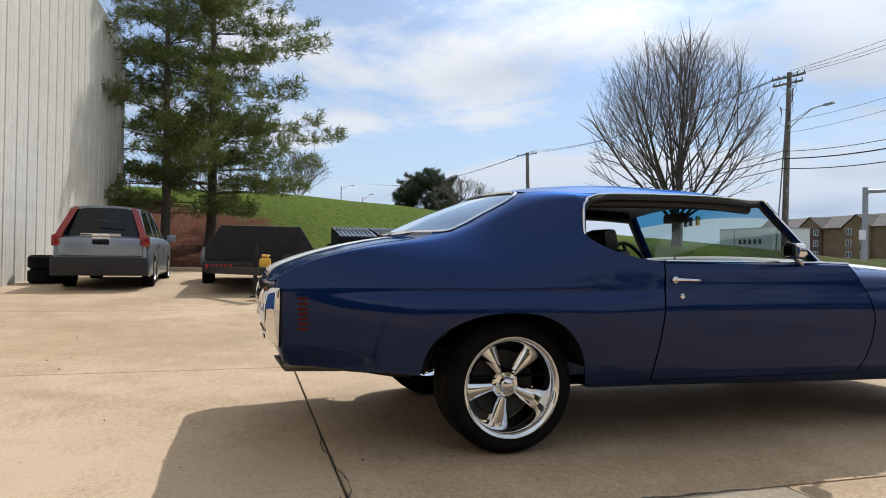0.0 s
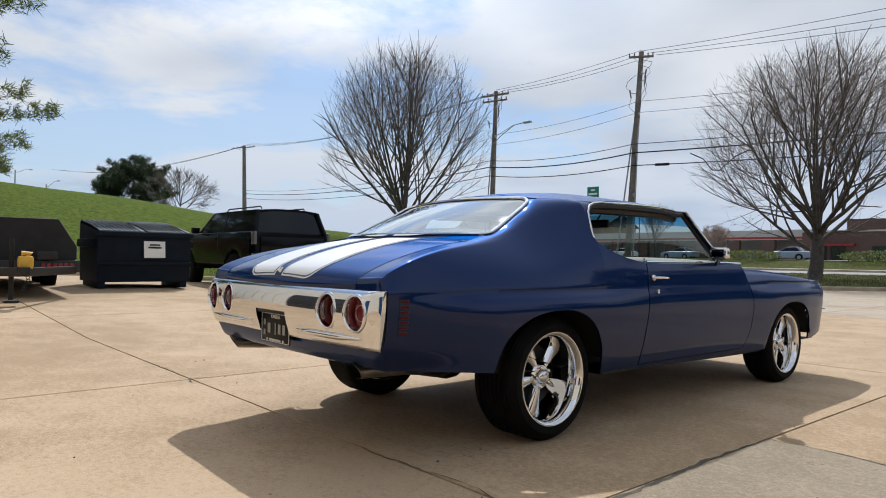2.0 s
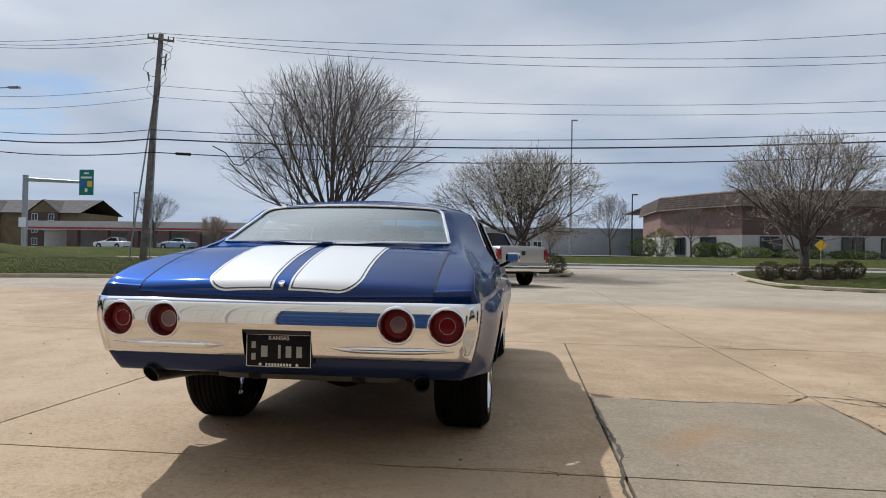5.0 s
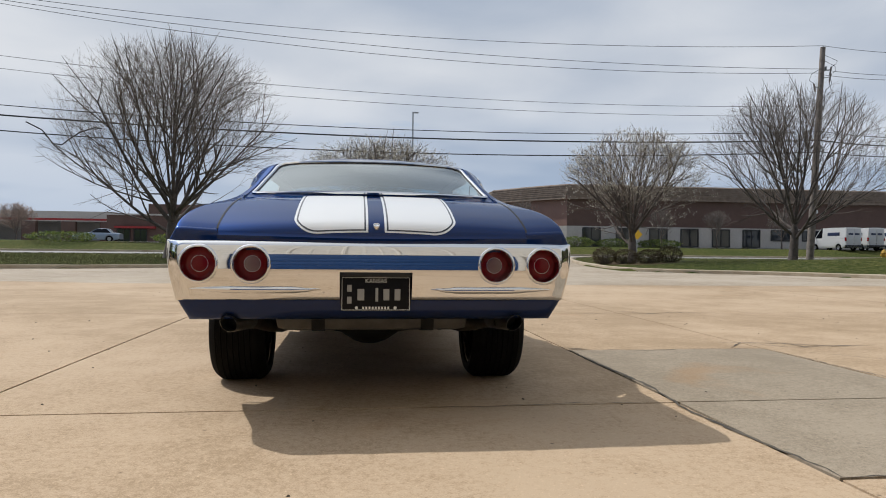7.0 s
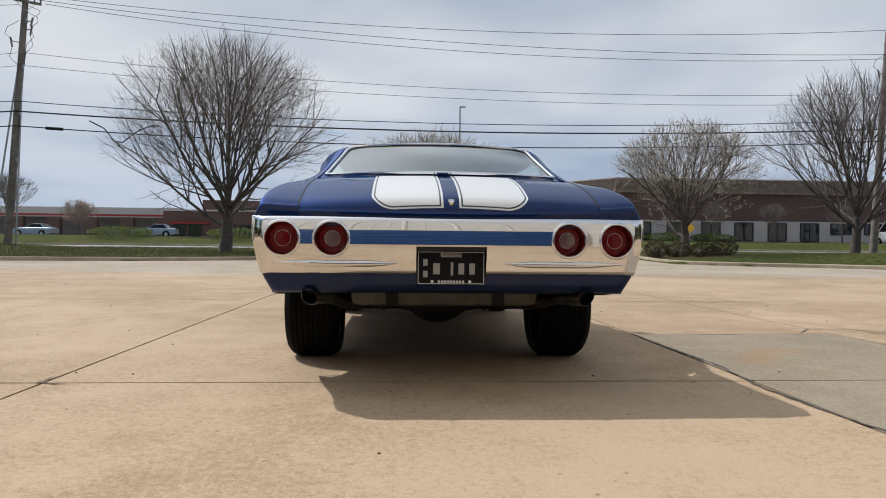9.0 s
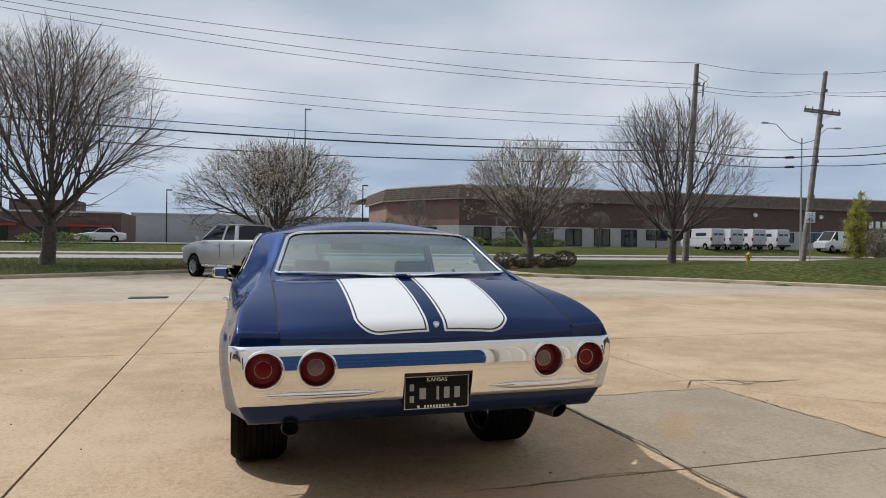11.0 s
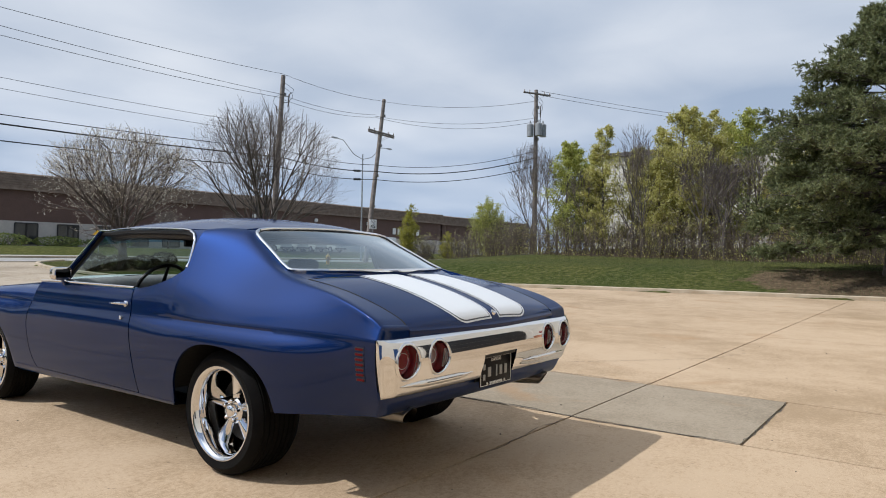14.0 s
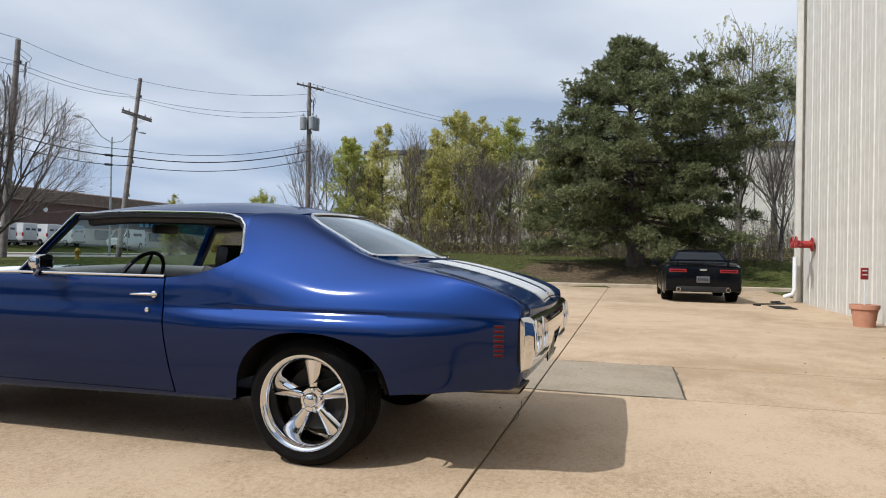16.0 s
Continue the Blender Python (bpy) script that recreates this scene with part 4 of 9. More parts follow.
# cowl and nose
bm = B()
grid_faces(bm, [[(x, lerp(1.90, 2.08, v) + 0.16 * (1 - v) * (1 - (x / 0.8) ** 2), lerp(0.925, hood_z(x, 2.09) - 0.004, v)) for x in np.linspace(-0.80, 0.80, 21)] for v in (0, 0.5, 1)])
orient(bm, (0, 2, 0))
part("cowl", bm, M["paint"], car)
bm = B()
box(bm, (0, 3.60, 0.66), (1.62, 0.10, 0.24), bevel=0.02)
part("grille", bm, M["black"], car)
bm = B()
for y, dz in ((3.69, 0.0),):
    rows = []
    for x in np.linspace(-0.84, 0.84, 41):
        yb = 3.745 - 0.03 * (x / 0.7) ** 2 - 0.16 * smooth(0.68, 0.84, abs(x))
        rows.append([(x, yb - 0.06, 0.575), (x, yb - 0.01, 0.57), (x, yb, 0.53), (x, yb, 0.49), (x, yb - 0.03, 0.43), (x, yb - 0.07, 0.42)])
    grid_faces(bm, rows)
orient(bm)
thicken(bm, 0.006)
part("front_bumper", bm, M["chrome"], car, "chrome front bumper")
for sx in (-1, 1):
    bm = B()
    lathe(bm, [(3.655, 0.0), (3.665, 0.05), (3.66, 0.085), (3.64, 0.095), (3.60, 0.095)], 24, "Y", (sx * 0.66, 0, 0.69))
    part("headlight", bm, M["white_lens"], car, "round headlight with clear lens")

# boot lid
rows = []
for v in 1 - (1 - np.linspace(0, 1, 44)) ** 1.9:
    rows.append([(x, lerp(deck_front(x), deck_rear(x), v), deck_z(x, lerp(deck_front(x), deck_rear(x), v))) for x in np.linspace(-DECK_W + 0.004, DECK_W - 0.004, 45)])
last = rows[-1]
rows.append([(x, y - 0.010, z - 0.012) for x, y, z in last])
rows.append([(x, y - 0.010, z - 0.045) for x, y, z in last])
rows.append([(x, y + 0.01, z - 0.075) for x, y, z in last])
bm = B()
grid_faces(bm, rows)
orient(bm, (0, -0.8, 0))
thicken(bm, 0.012)
boot = part("boot_lid", bm, M["paint"], car)
# black strip along each side of the lid, painting the shaded gap
for sx in (-1, 1):
    bm = B()
    pts = [(sx * DECK_W, y, deck_z(DECK_W, y) + 0.0005) for y in np.linspace(-0.445, -1.085, 30)]
    grid_faces(bm, [[(p[0] - 0.0045, p[1], p[2]), (p[0] + 0.0045, p[1], p[2] + 0.0012)] for p in pts], flip=sx > 0)
    part("lid_gap_strip", bm, M["black_under"], boot, "black strip serving as rubber seal and as gap shade")
# end caps: quarter's rear face down to the bumper
bm = B()
rows = []
for t in np.linspace(0, 1, 19):
    q = upper(-1.085, t)
    x, z = q
    rows.append([(x, -1.085, z), (x * 0.999, -1.092, z - 0.0025), (x * 0.996, -1.0985, z - 0.008), (x * 0.991, -1.103, max(0.772, z - 0.018)), (x * 0.984, -1.106, max(0.771, z - 0.035)), (x * 0.98, -1.107, 0.77), (x * 0.96, -1.08, 0.74)])
grid_faces(bm, rows)
both("quarter_end", bm, M["paint"], car)


def stripe_shape(x0, x1, y0, y1, r, n=24):
    """Outline in plan: x0 inner, x1 outer; the outer rear corner is rounded."""
    s = 1 if x1 > x0 else -1
    pts = [(x0, y0), (x0, y1)]
    # the corner is round on the sloping panel itself: run along its length
    run_y = np.linspace(y1, y1 + 0.3, 200)
    run_z = np.array([deck_f(v) for v in run_y])
    run = np.concatenate([[0.0], np.cumsum(np.hypot(np.diff(run_y), np.diff(run_z)))])
    for i in range(n + 1):
        a = math.pi / 2 * i / n
        pts.append((x1 - s * r + s * r * math.sin(a), float(np.interp(r - r * math.cos(a), run, run_y))))
    return pts + [(x1, y0)]


def drape(outline, fz, up, nx=36, ny=34):
    """A thin skin over a curved panel inside an outline that is monotone across; finer towards the outer side and the rear."""
    bm = B()
    xs = [p[0] for p in outline]
    lo, hi = (min(xs), max(xs)) if abs(max(xs)) > abs(min(xs)) else (max(xs), min(xs))
    rows = []
    for i in range(nx + 1):
        x = lerp(lo, hi, math.sin(math.pi / 2 * i / nx))
        ys = []
        for (xa, ya), (xb, yb) in zip(outline, outline[1:] + outline[:1]):
            if min(xa, xb) - 1e-9 <= x <= max(xa, xb) + 1e-9 and abs(xa - xb) > 1e-9:
                ys.append(lerp(ya, yb, (x - xa) / (xb - xa)))
        y0, y1 = min(ys), max(ys)
        rows.append([(x, lerp(y0, y1, (j / ny) ** 1.9), fz(x, lerp(y0, y1, (j / ny) ** 1.9)) + up) for j in range(ny + 1)])
    grid_faces(bm, rows)
    orient(bm, (0, rows[0][0][1], 0))
    return bm


for sx in (-1, 1):
    # pinstripe edge under a white field
    part("pinstripe", drape(stripe_shape(sx * 0.036, sx * 0.364, -0.484, -1.1310, 0.112), deck_z, 0.0022), M["stripe"], boot, "thin white line round the stripe")
    part("stripe_gap", drape(stripe_shape(sx * 0.0460, sx * 0.3540, -0.484, -1.1270, 0.102), deck_z, 0.0030), M["pin"], boot)
    part("white_stripe", drape(stripe_shape(sx * 0.0535, sx * 0.3465, -0.484, -1.1238, 0.0945), deck_z, 0.0040), M["stripe"], boot, "broad white painted stripe")
    part("hood_stripe", drape([(sx * 0.05, 2.12), (sx * 0.05, 3.6), (sx * 0.34, 3.6), (sx * 0.34, 2.12)], hood_z, 0.004, 8, 20), M["stripe"], car, "broad white painted stripe")
bm = B()
lathe(bm, [(-0.006, 0.0), (-0.007, 0.010), (-0.010, 0.0115), (-0.010, 0.0145), (-0.004, 0.016), (0.01, 0.016)], 20, "Y", (0, -1.112, 0.872))
bmesh.ops.rotate(bm, verts=list(bm.verts), cent=(0, -1.112, 0.872), matrix=Matrix.Rotation(radians(-55), 3, "X"))
part("boot_lock", bm, M["chrome"], boot, "chrome boot lock")

# roof
roof_e = curve1([0.19, 0.31, 0.42, 0.8, 1.2, 1.62], [1.297, 1.303, 1.294, 1.302, 1.306, 1.286])
roof_x = curve1([0.19, 0.31, 0.42, 0.8, 1.2, 1.62], [0.588, 0.632, 0.684, 0.700, 0.698, 0.680])
roof_c = curve1([0.12, 0.25, 0.42, 0.8, 1.2, 1.66], [1.318, 1.346, 1.372, 1.397, 1.388, 1.342])
rows = []
for v in np.linspace(0, 1, 26):
    r = []
    for u in np.linspace(-1, 1, 41):
        ye = lerp(0.19, 1.60, v)
        y = ye + (-0.065 * (1 - v) ** 2 + 0.07 * v * v) * (1 - u * u)
        zc, ze = roof_c(y), roof_e(ye)
        r.append((roof_x(ye) * u, y, ze + (zc - ze) * (1 - abs(u) ** 2.4)))
    rows.append(r)
bm = B()
grid_faces(bm, rows)
orient(bm, (0, 0.9, 1.0))
thicken(bm, 0.02)
part("roof", bm, M["paint"], car)
bm = B()
grid_faces(bm, [[(x * 0.985, y, z - 0.03) for x, y, z in r] for r in rows])
part("headliner", bm, M["vinyl"], car, "black vinyl headliner")
for sx in (-1, 1):
    bm = B()
    tube(bm, [(sx * (roof_x(y) - 0.050), y, roof_e(y) - 0.042) for y in np.linspace(0.30, 1.55, 16)], 0.030, 8)
    part("roof_rail_pad", bm, M["vinyl"], car, "black padded roof rail")

# glass


def rear_pane(u, v):
    """Point of the rear glass surface; u across from -1 to 1, v from the roof down."""
    ye = lerp(0.190, -0.27, v)
    hw, ze = edge_x(ye) - 0.004, edge_z(ye) - 0.004
    yc, zc = lerp(0.125, -0.470, v), lerp(1.316, 1.066, v) + 0.014 * math.sin(math.pi * v)
    return Vector((hw * u, ye + (yc - ye) * (1 - u * u), ze + (zc - ze) * (1 - u * u)))


def pane_width(v):
    w = 0.965
    for d, r, k in ((v - 0.03, 0.15, 0.17), (0.985 - v, 0.05, 0.05)):
        if d < r:
            w -= k * (1 - math.sqrt(max(0.0, 1 - ((r - d) / r) ** 2)))
    return w


pv = [0.03, 0.034, 0.045, 0.065, 0.09, 0.12, 0.16] + list(np.linspace(0.2, 0.92, 15)) + [0.945, 0.965, 0.978, 0.985]
rows = [[rear_pane(u * pane_width(v), v) for u in np.linspace(-1, 1, 25)] for v in pv]
bm = B()
grid_faces(bm, rows)
orient(bm, (0, 0, 0.9))
bl = part("rear_window", bm, M["glass"], car, "wide curved clear rear glass")
bl.visible_shadow = False
n = len(pv) - 1
ring = [rows[0][j] for j in range(25)] + [rows[i][24] for i in range(1, n + 1)] + [rows[n][j] for j in range(23, -1, -1)] + [rows[i][0] for i in range(n - 1, 0, -1)]
bm = B()
tube(bm, [p + Vector((0, 0, 0.004)) for p in ring], 0.011, 8, closed=True)
part("window_trim", bm, M["chrome"], bl, "bright chrome trim")
bm = B()
mid_ = Vector((0, -0.13, 1.2))
tube(bm, [p + (mid_ - p).normalized() * 0.011 + Vector((0, 0, 0.001)) for p in ring], 0.006, 6, closed=True)
part("window_seal", bm, M["black"], bl, "black strip serving as rubber seal and as gap shade")
# painted panel between the glass and the lid
bm = B()
g = []
for u in np.linspace(-1, 1, 33):
    a_ = rear_pane(u, 0.985)
    b_ = Vector((0.69 * u, deck_front(0.69 * u) + 0.006, 0))
    b_.z = deck_z(b_.x, b_.y) + 0.001
    g.append([a_.lerp(b_, k) - Vector((0, 0, 0.006 * math.sin(math.pi * k))) for k in (0, 0.35, 0.7, 1)])
grid_faces(bm, g)
orient(bm, (0, -0.4, 0.5))
part("rear_cowl", bm, M["paint"], car)
# painted flange round the glass
for sx in (-1, 1):
    bm = B()
    g = [[rear_pane(sx * lerp(pane_width(v) - 0.004, 1.012, k), v) + Vector((0, 0, 0.0005)) for k in (0, 0.25, 0.5, 0.75, 1)] for v in [-0.004] + pv + [1.0]]
    grid_faces(bm, g)
    orient(bm, (0, 0, 0.9))
    part("window_flange", bm, M["paint"], car)
bm = B()
grid_faces(bm, [[rear_pane(u, v) for u in np.linspace(-0.80, 0.80, 21)] for v in (-0.01, 0.01, 0.032)])
orient(bm, (0, 0, 0.9))
part("window_flange", bm, M["paint"], car)
# black rubber step between glass and deck
rows = []
for v in np.linspace(0, 1, 12):
    r = []
    for u in np.linspace(-1, 1, 25):
        ye = lerp(1.61, 1.875, v)
        xe, ze = lerp(0.672, 0.800, v), lerp(1.283, 0.935, v)
        yc, zc = lerp(1.675, 2.07, v), lerp(1.338, 0.945, v)
        r.append((xe * u, ye + (yc - ye) * (1 - u * u), ze + (zc - ze) * (1 - u * u)))
    rows.append(r)
bm = B()
grid_faces(bm, rows[3:])
ws = part("windscreen", bm, M["glass"], car, "clear curved windscreen")
ws.visible_shadow = False
bm = B()
grid_faces(bm, rows[:4])
tb = part("tint_band", bm, M["glass_blue"], ws, "blue sun band")
tb.visible_shadow = False
# windscreen pillars and chrome drip line
for sx in (-1, 1):
    bm = B()
    rr = []
    for v in np.linspace(0, 1, 10):
        c = Vector((sx * lerp(0.690, 0.835, v), lerp(1.60, 1.865, v) - 0.005 * math.sin(math.pi * v), lerp(1.285, 0.932, v)))
        rr.append([c + Vector((sx * a, b, 0)) for a, b in ((0.022, -0.030), (0.024, 0.004), (0.006, 0.036), (-0.030, 0.030), (-0.036, -0.012), (-0.004, -0.034))])
    grid_faces(bm, rr, close_v=True)
    bmesh.ops.recalc_face_normals(bm, faces=list(bm.faces))
    part("windscreen_pillar", bm, M["paint"], car)
    bm = B()
    drip = [(sx * lerp(0.862, 0.716, v), lerp(1.845, 1.585, v), lerp(0.945, 1.290, v)) for v in np.linspace(0, 1, 8)]
    drip += [(sx * (roof_x(y) + 0.012), y, roof_e(y) - 0.004) for y in np.linspace(1.50, 0.62, 16)]
    drip += [(sx * 0.722, 0.53, 1.284), (sx * 0.740, 0.468, 1.264), (sx * 0.757, 0.434, 1.226), (sx * 0.780, 0.422, 1.165), (sx * 0.805, 0.412, 1.10), (sx * 0.822, 0.41, 1.072)]
    tube(bm, drip, 0.0075, 8)
    part("drip_moulding", bm, M["chrome"], car, "bright chrome window moulding")
    # black weather strip inside the opening
    bm = B()
    tube(bm, [(x - sx * 0.024, y + 0.004, z - 0.020) for x, y, z in drip], 0.019, 8)
    part("weather_strip", bm, M["black"], car, "black rubber weather strip")
    bm = B()
    pts = [(sx * 0.905, 2.0, 0.940)] + [(sx * (side_x(y, 0.93) - 0.008), y, 0.944) for y in np.linspace(1.86, 0.83, 10)]
    tube(bm, pts, 0.007, 6)
    part("belt_moulding", bm, M["chrome"], car, "chrome belt moulding")

# door furniture
for d, sx in zip(doors, (1, -1)):
    bm = B()
    x = sx * (side_x(0.92, 0.845) + 0.002)
    tube(bm, [(x + sx * 0.004, 0.855, 0.846), (x + sx * 0.028, 0.875, 0.848), (x + sx * 0.033, 0.93, 0.848), (x + sx * 0.030, 0.99, 0.845), (x + sx * 0.006, 1.02, 0.843)], [0.008, 0.0095, 0.008, 0.0065, 0.005], 8)
    lathe(bm, [(x - sx * 0.004, 0.020), (x + sx * 0.005, 0.018), (x + sx * 0.011, 0.010), (x + sx * 0.012, 0.0)], 18, "X", (0, 0.872, 0.846))
    part("door_handle", bm, M["chrome"], d, "chrome door handle")
    bm = B()
    x = sx * side_x(0.905, 0.764)
    lathe(bm, [(x - sx * 0.004, 0.014), (x + sx * 0.008, 0.013), (x + sx * 0.010, 0.007), (x + sx * 0.006, 0.0)], 16, "X", (0, 0.905, 0.764))
    part("door_lock", bm, M["chrome"], d, "round chrome door lock")
    bm = B()
    cx, cy, cz = sx * 0.985, 1.56, 1.005
    rr = []
    for t, s in ((-0.035, 0.75), (-0.028, 1.0), (0.0, 1.0), (0.03, 0.86), (0.05, 0.5)):
        rr.append([(cx + 0.060 * s * math.copysign(abs(math.cos(a)) ** 0.5, math.cos(a)), cy + t, cz + 0.042 * s * math.copysign(abs(math.sin(a)) ** 0.5, math.sin(a))) for a in np.linspace(0, 2 * math.pi, 24, endpoint=False)])
    vs = grid_faces(bm, rr, close_v=True)
    bm.faces.new(vs[-1])
    bm.faces.new(vs[0][::-1])
    bmesh.ops.recalc_face_normals(bm, faces=list(bm.faces))
    rod(bm, (cx - sx * 0.02, cy + 0.01, cz - 0.03), (sx * 0.90, 1.68, 0.938), 0.012, 0.018, 8)
    mir = part("door_mirror", bm, M["chrome"], d, "chrome door mirror")
    bm = B()
    box(bm, (cx, cy - 0.0365, cz), (0.082, 0.002, 0.054))
    part("mirror_glass", bm, M["mirror"], mir)
    bm = B()
    grid_faces(bm, [[(sx * (0.865 - 0.05 * (z < 0.6)), y, z) for z in (0.36, 0.6, 0.80, 0.92)] for y in np.linspace(0.84, 1.97, 6)])
    part("door_trim", bm, M["vinyl"], d, "black vinyl door trim")
    # side marker: seven slots with red lenses, set in the flank
    bm = B()
    grid_faces(bm, [[(sx * (side_x(y, z) + 0.0012), tail_y(y, z), z) for z in np.linspace(0.607, 0.773, 12)] for y in (-1.024, -1.010, -0.995, -0.980, -0.966)])
    orient(bm, (0, -0.9, 0.69))
    thicken(bm, 0.004)
    mk = part("side_marker", bm, M["paint"], car, "slotted red side marker lamp in the blue flank")
    turn_ = Matrix.Rotation(-sx * math.atan((side_x(-0.97, 0.69) - side_x(-1.02, 0.69)) / 0.05), 3, "Z")
    for k in range(7):
        z_ = 0.622 + 0.0225 * k
        x_ = sx * side_x(-0.995, z_)
        y_ = tail_y(-0.995, z_)
        bm = B()
        box(bm, (x_ - sx * 0.0010, y_, z_), (0.0075, 0.050, 0.0160), turn_, bevel=0.002)
        sl = part("slot", bm, M["black"], mk, "black slot")
        bm = B()
        box(bm, (x_ + sx * 0.0014, y_, z_ - 0.001), (0.005, 0.042, 0.0095), turn_, bevel=0.0015)
        part("louvre", bm, M["red_dark"], sl, "dark red lens")

# rear bumper
NOTCH = 0.158


def bump_y(x, o):
    a = abs(x)
    return -1.143 + 0.012 * (a / 0.75) ** 2 + 0.026 * smooth(0.81, 0.899, a) ** 1.5 - o * (1 - 0.6 * smooth(0.84, 0.90, a))


# section of the bumper: a ledge, a long face leaning back to the top, a tuck under the ridge
bump_f = curve1([0.543, 0.548, 0.558, 0.572, 0.588, 0.604, 0.620, 0.640, 0.660, 0.680, 0.700, 0.720, 0.740, 0.760, 0.775, 0.785, 0.792, 0.797, 0.801], [-0.024, -0.010, 0.000, 0.005, 0.0095, 0.0148, 0.0200, 0.0250, 0.0284, 0.0306, 0.0313, 0.0305, 0.0283, 0.0248, 0.0205, 0.0160, 0.0105, 0.0050, 0.000])
bprof = [(0.796, -0.045), (0.802, -0.025), (0.804, -0.010)] + [(z, bump_f(z)) for z in [0.801, 0.7985, 0.796, 0.793, 0.789] + list(np.linspace(0.784, 0.562, 46)) + [0.557, 0.552, 0.548, 0.5455, 0.543]] + [(0.572, -0.030), (0.556, -0.052), (0.548, -0.085)]


def bump_in(x, z):
    """How far the bumper's end draws in towards its lower edge."""
    return (0.8975 - tail_w(min(z, 0.76))) * smooth(0.60, 0.895, abs(x))


LAMPS = ((0.754, 0.703, False), (0.535, 0.703, True))


def bump_surf(x, z):
    return bump_y(x, bump_f(min(max(z, 0.545), 0.800)))


bxs = [-0.899, -0.896, -0.890, -0.881] + list(np.linspace(-0.868, -0.26, 96)) + [-NOTCH - 0.02, -NOTCH] + list(np.linspace(-0.14, 0.14, 8)) + [NOTCH, NOTCH + 0.02] + list(np.linspace(0.26, 0.868, 96)) + [0.881, 0.890, 0.896, 0.899]
rows = []
for x in bxs:
    rows.append([(x - math.copysign(bump_in(x, z), x), bump_y(x, o), z) for z, o in bprof])
bm = B()
grid_faces(bm, rows)
dead = [f for f in bm.faces if abs(f.calc_center_median().x) < NOTCH and f.calc_center_median().z < 0.672]
for f in bm.faces:
    q = f.calc_center_median()
    if any(math.hypot(abs(q.x) - a, q.z - b) < 0.0735 for a, b, _ in LAMPS):
        dead.append(f)
bmesh.ops.delete(bm, geom=list(set(dead)), context="FACES")
for sx in (-1, 1):                                     # wrapped ends
    grid_faces(bm, [[(sx * (0.899 + e - bump_in(0.899, z)), lerp(bump_y(0.899, o), max(-1.094, bump_y(0.899, o) + 0.003), d), z) for z, o in bprof[2:-4]] for d, e in ((0, 0), (0.3, 0.0012), (1.0, 0.0015))], flip=sx > 0)
orient(bm, (0, -0.6, 0.7))
bump = part("rear_bumper", bm, M["chrome"], car, "mirror-bright chrome rear bumper")
for sx in (-1, 1):
    bm = B()
    tube(bm, [(sx * a, bump_y(a, 0.0105), 0.592 + 0.004 * smooth(0.30, 0.26, a) + 0.004 * smooth(0.55, 0.76, a)) for a in np.linspace(0.24, 0.79, 20)], [0.002, 0.006, 0.009, 0.012] + [0.0155] * 11 + [0.0125, 0.011, 0.009, 0.006, 0.002], 12)
    part("bumper_ridge", bm, M["chrome"], bump)
for sx in (-1, 1):
    # added black backing, so the gap beside the bumper end reads as shaded
    bm = B()
    box(bm, (sx * 0.765, -1.058, 0.655), (0.130, 0.02, 0.22), bevel=0.004)
    grid_faces(bm, [[(sx * (tail_w(min(z, 0.76)) - 0.005), y, z) for z in np.linspace(0.555, 0.785, 14)] for y in (-1.096, -1.08, -1.06)], flip=sx > 0)
    part("gap_backing", bm, M["black_under"], bump, "black backing that paints the bumper end gap dark")
bm = B()
box(bm, (0, -1.100, 0.600), (0.315, 0.03, 0.15))
part("plate_recess", bm, M["black"], bump, "dark recess behind the plate")
bm = B()
box(bm, (0, bump_y(0, -0.002), 0.661), (0.31, 0.050, 0.018), bevel=0.004)
part("plate_lamp", bm, M["black"], bump, "black plate lamp housing")
# tail lamps, sunk in flared openings of the bumper
for sx in (-1, 1):
    for cx, cz, inner in LAMPS:
        c = (sx * cx, cz)
        gx_, gz_ = [(bump_surf(c[0] + a, c[1] + b) - bump_surf(c[0] - a, c[1] - b)) / 0.12 for a, b in ((0.06, 0), (0, 0.06))]

        def ringed(profile, seg=48, follow=True):
            """Rings of (radius, depth) round the lamp, on the bumper's skin or on the plane behind it."""
            bm = B()
            rows_ = []
            for k in range(seg):
                t = 2 * math.pi * k / seg
                row = []
                for r, d in profile:
                    a, b = 0.92 * r * math.cos(t), 0.92 * r * math.sin(t)
                    y = bump_surf(c[0] + a, c[1] + b) if follow else bump_surf(*c) + gx_ * a + gz_ * b
                    row.append((c[0] + a, y + d + (0.016 if inner and d > 0.02 else 0.0), c[1] + b))
                rows_.append(row)
            grid_faces(bm, rows_, close_u=True)
            bm.normal_update()
            if sum(f.normal.y * f.calc_area() for f in bm.faces) > 0:
                bmesh.ops.reverse_faces(bm, faces=list(bm.faces))
            return bm

        lob = part("tail_lamp", ringed([(0.0935, 0.0015), (0.0915, -0.0015), (0.0885, -0.0040), (0.0850, -0.0052), (0.0815, -0.0048), (0.0785, -0.0015), (0.0765, 0.008), (0.0750, 0.030), (0.0740, 0.066)], 72), M["chrome"], bump, "round red tail lamp in a chrome ring")
        part("lens", ringed([(0.0745, 0.054), (0.066, 0.047), (0.054, 0.042), (0.0390, 0.039)], follow=False), M["red_lens"], lob, "red lens")
        part("lens_ring", ringed([(0.0395, 0.040), (0.0390, 0.036), (0.0378, 0.036), (0.0372, 0.040)], follow=False), M["chrome_dull"], lob)
        part("lens_centre", ringed([(0.0375, 0.039), (0.030, 0.038), (0.018, 0.037), (0.0005, 0.037)], follow=False), M["clear_lens"] if inner else M["red_lens"], lob, "clear reversing lens" if inner else "red lens")

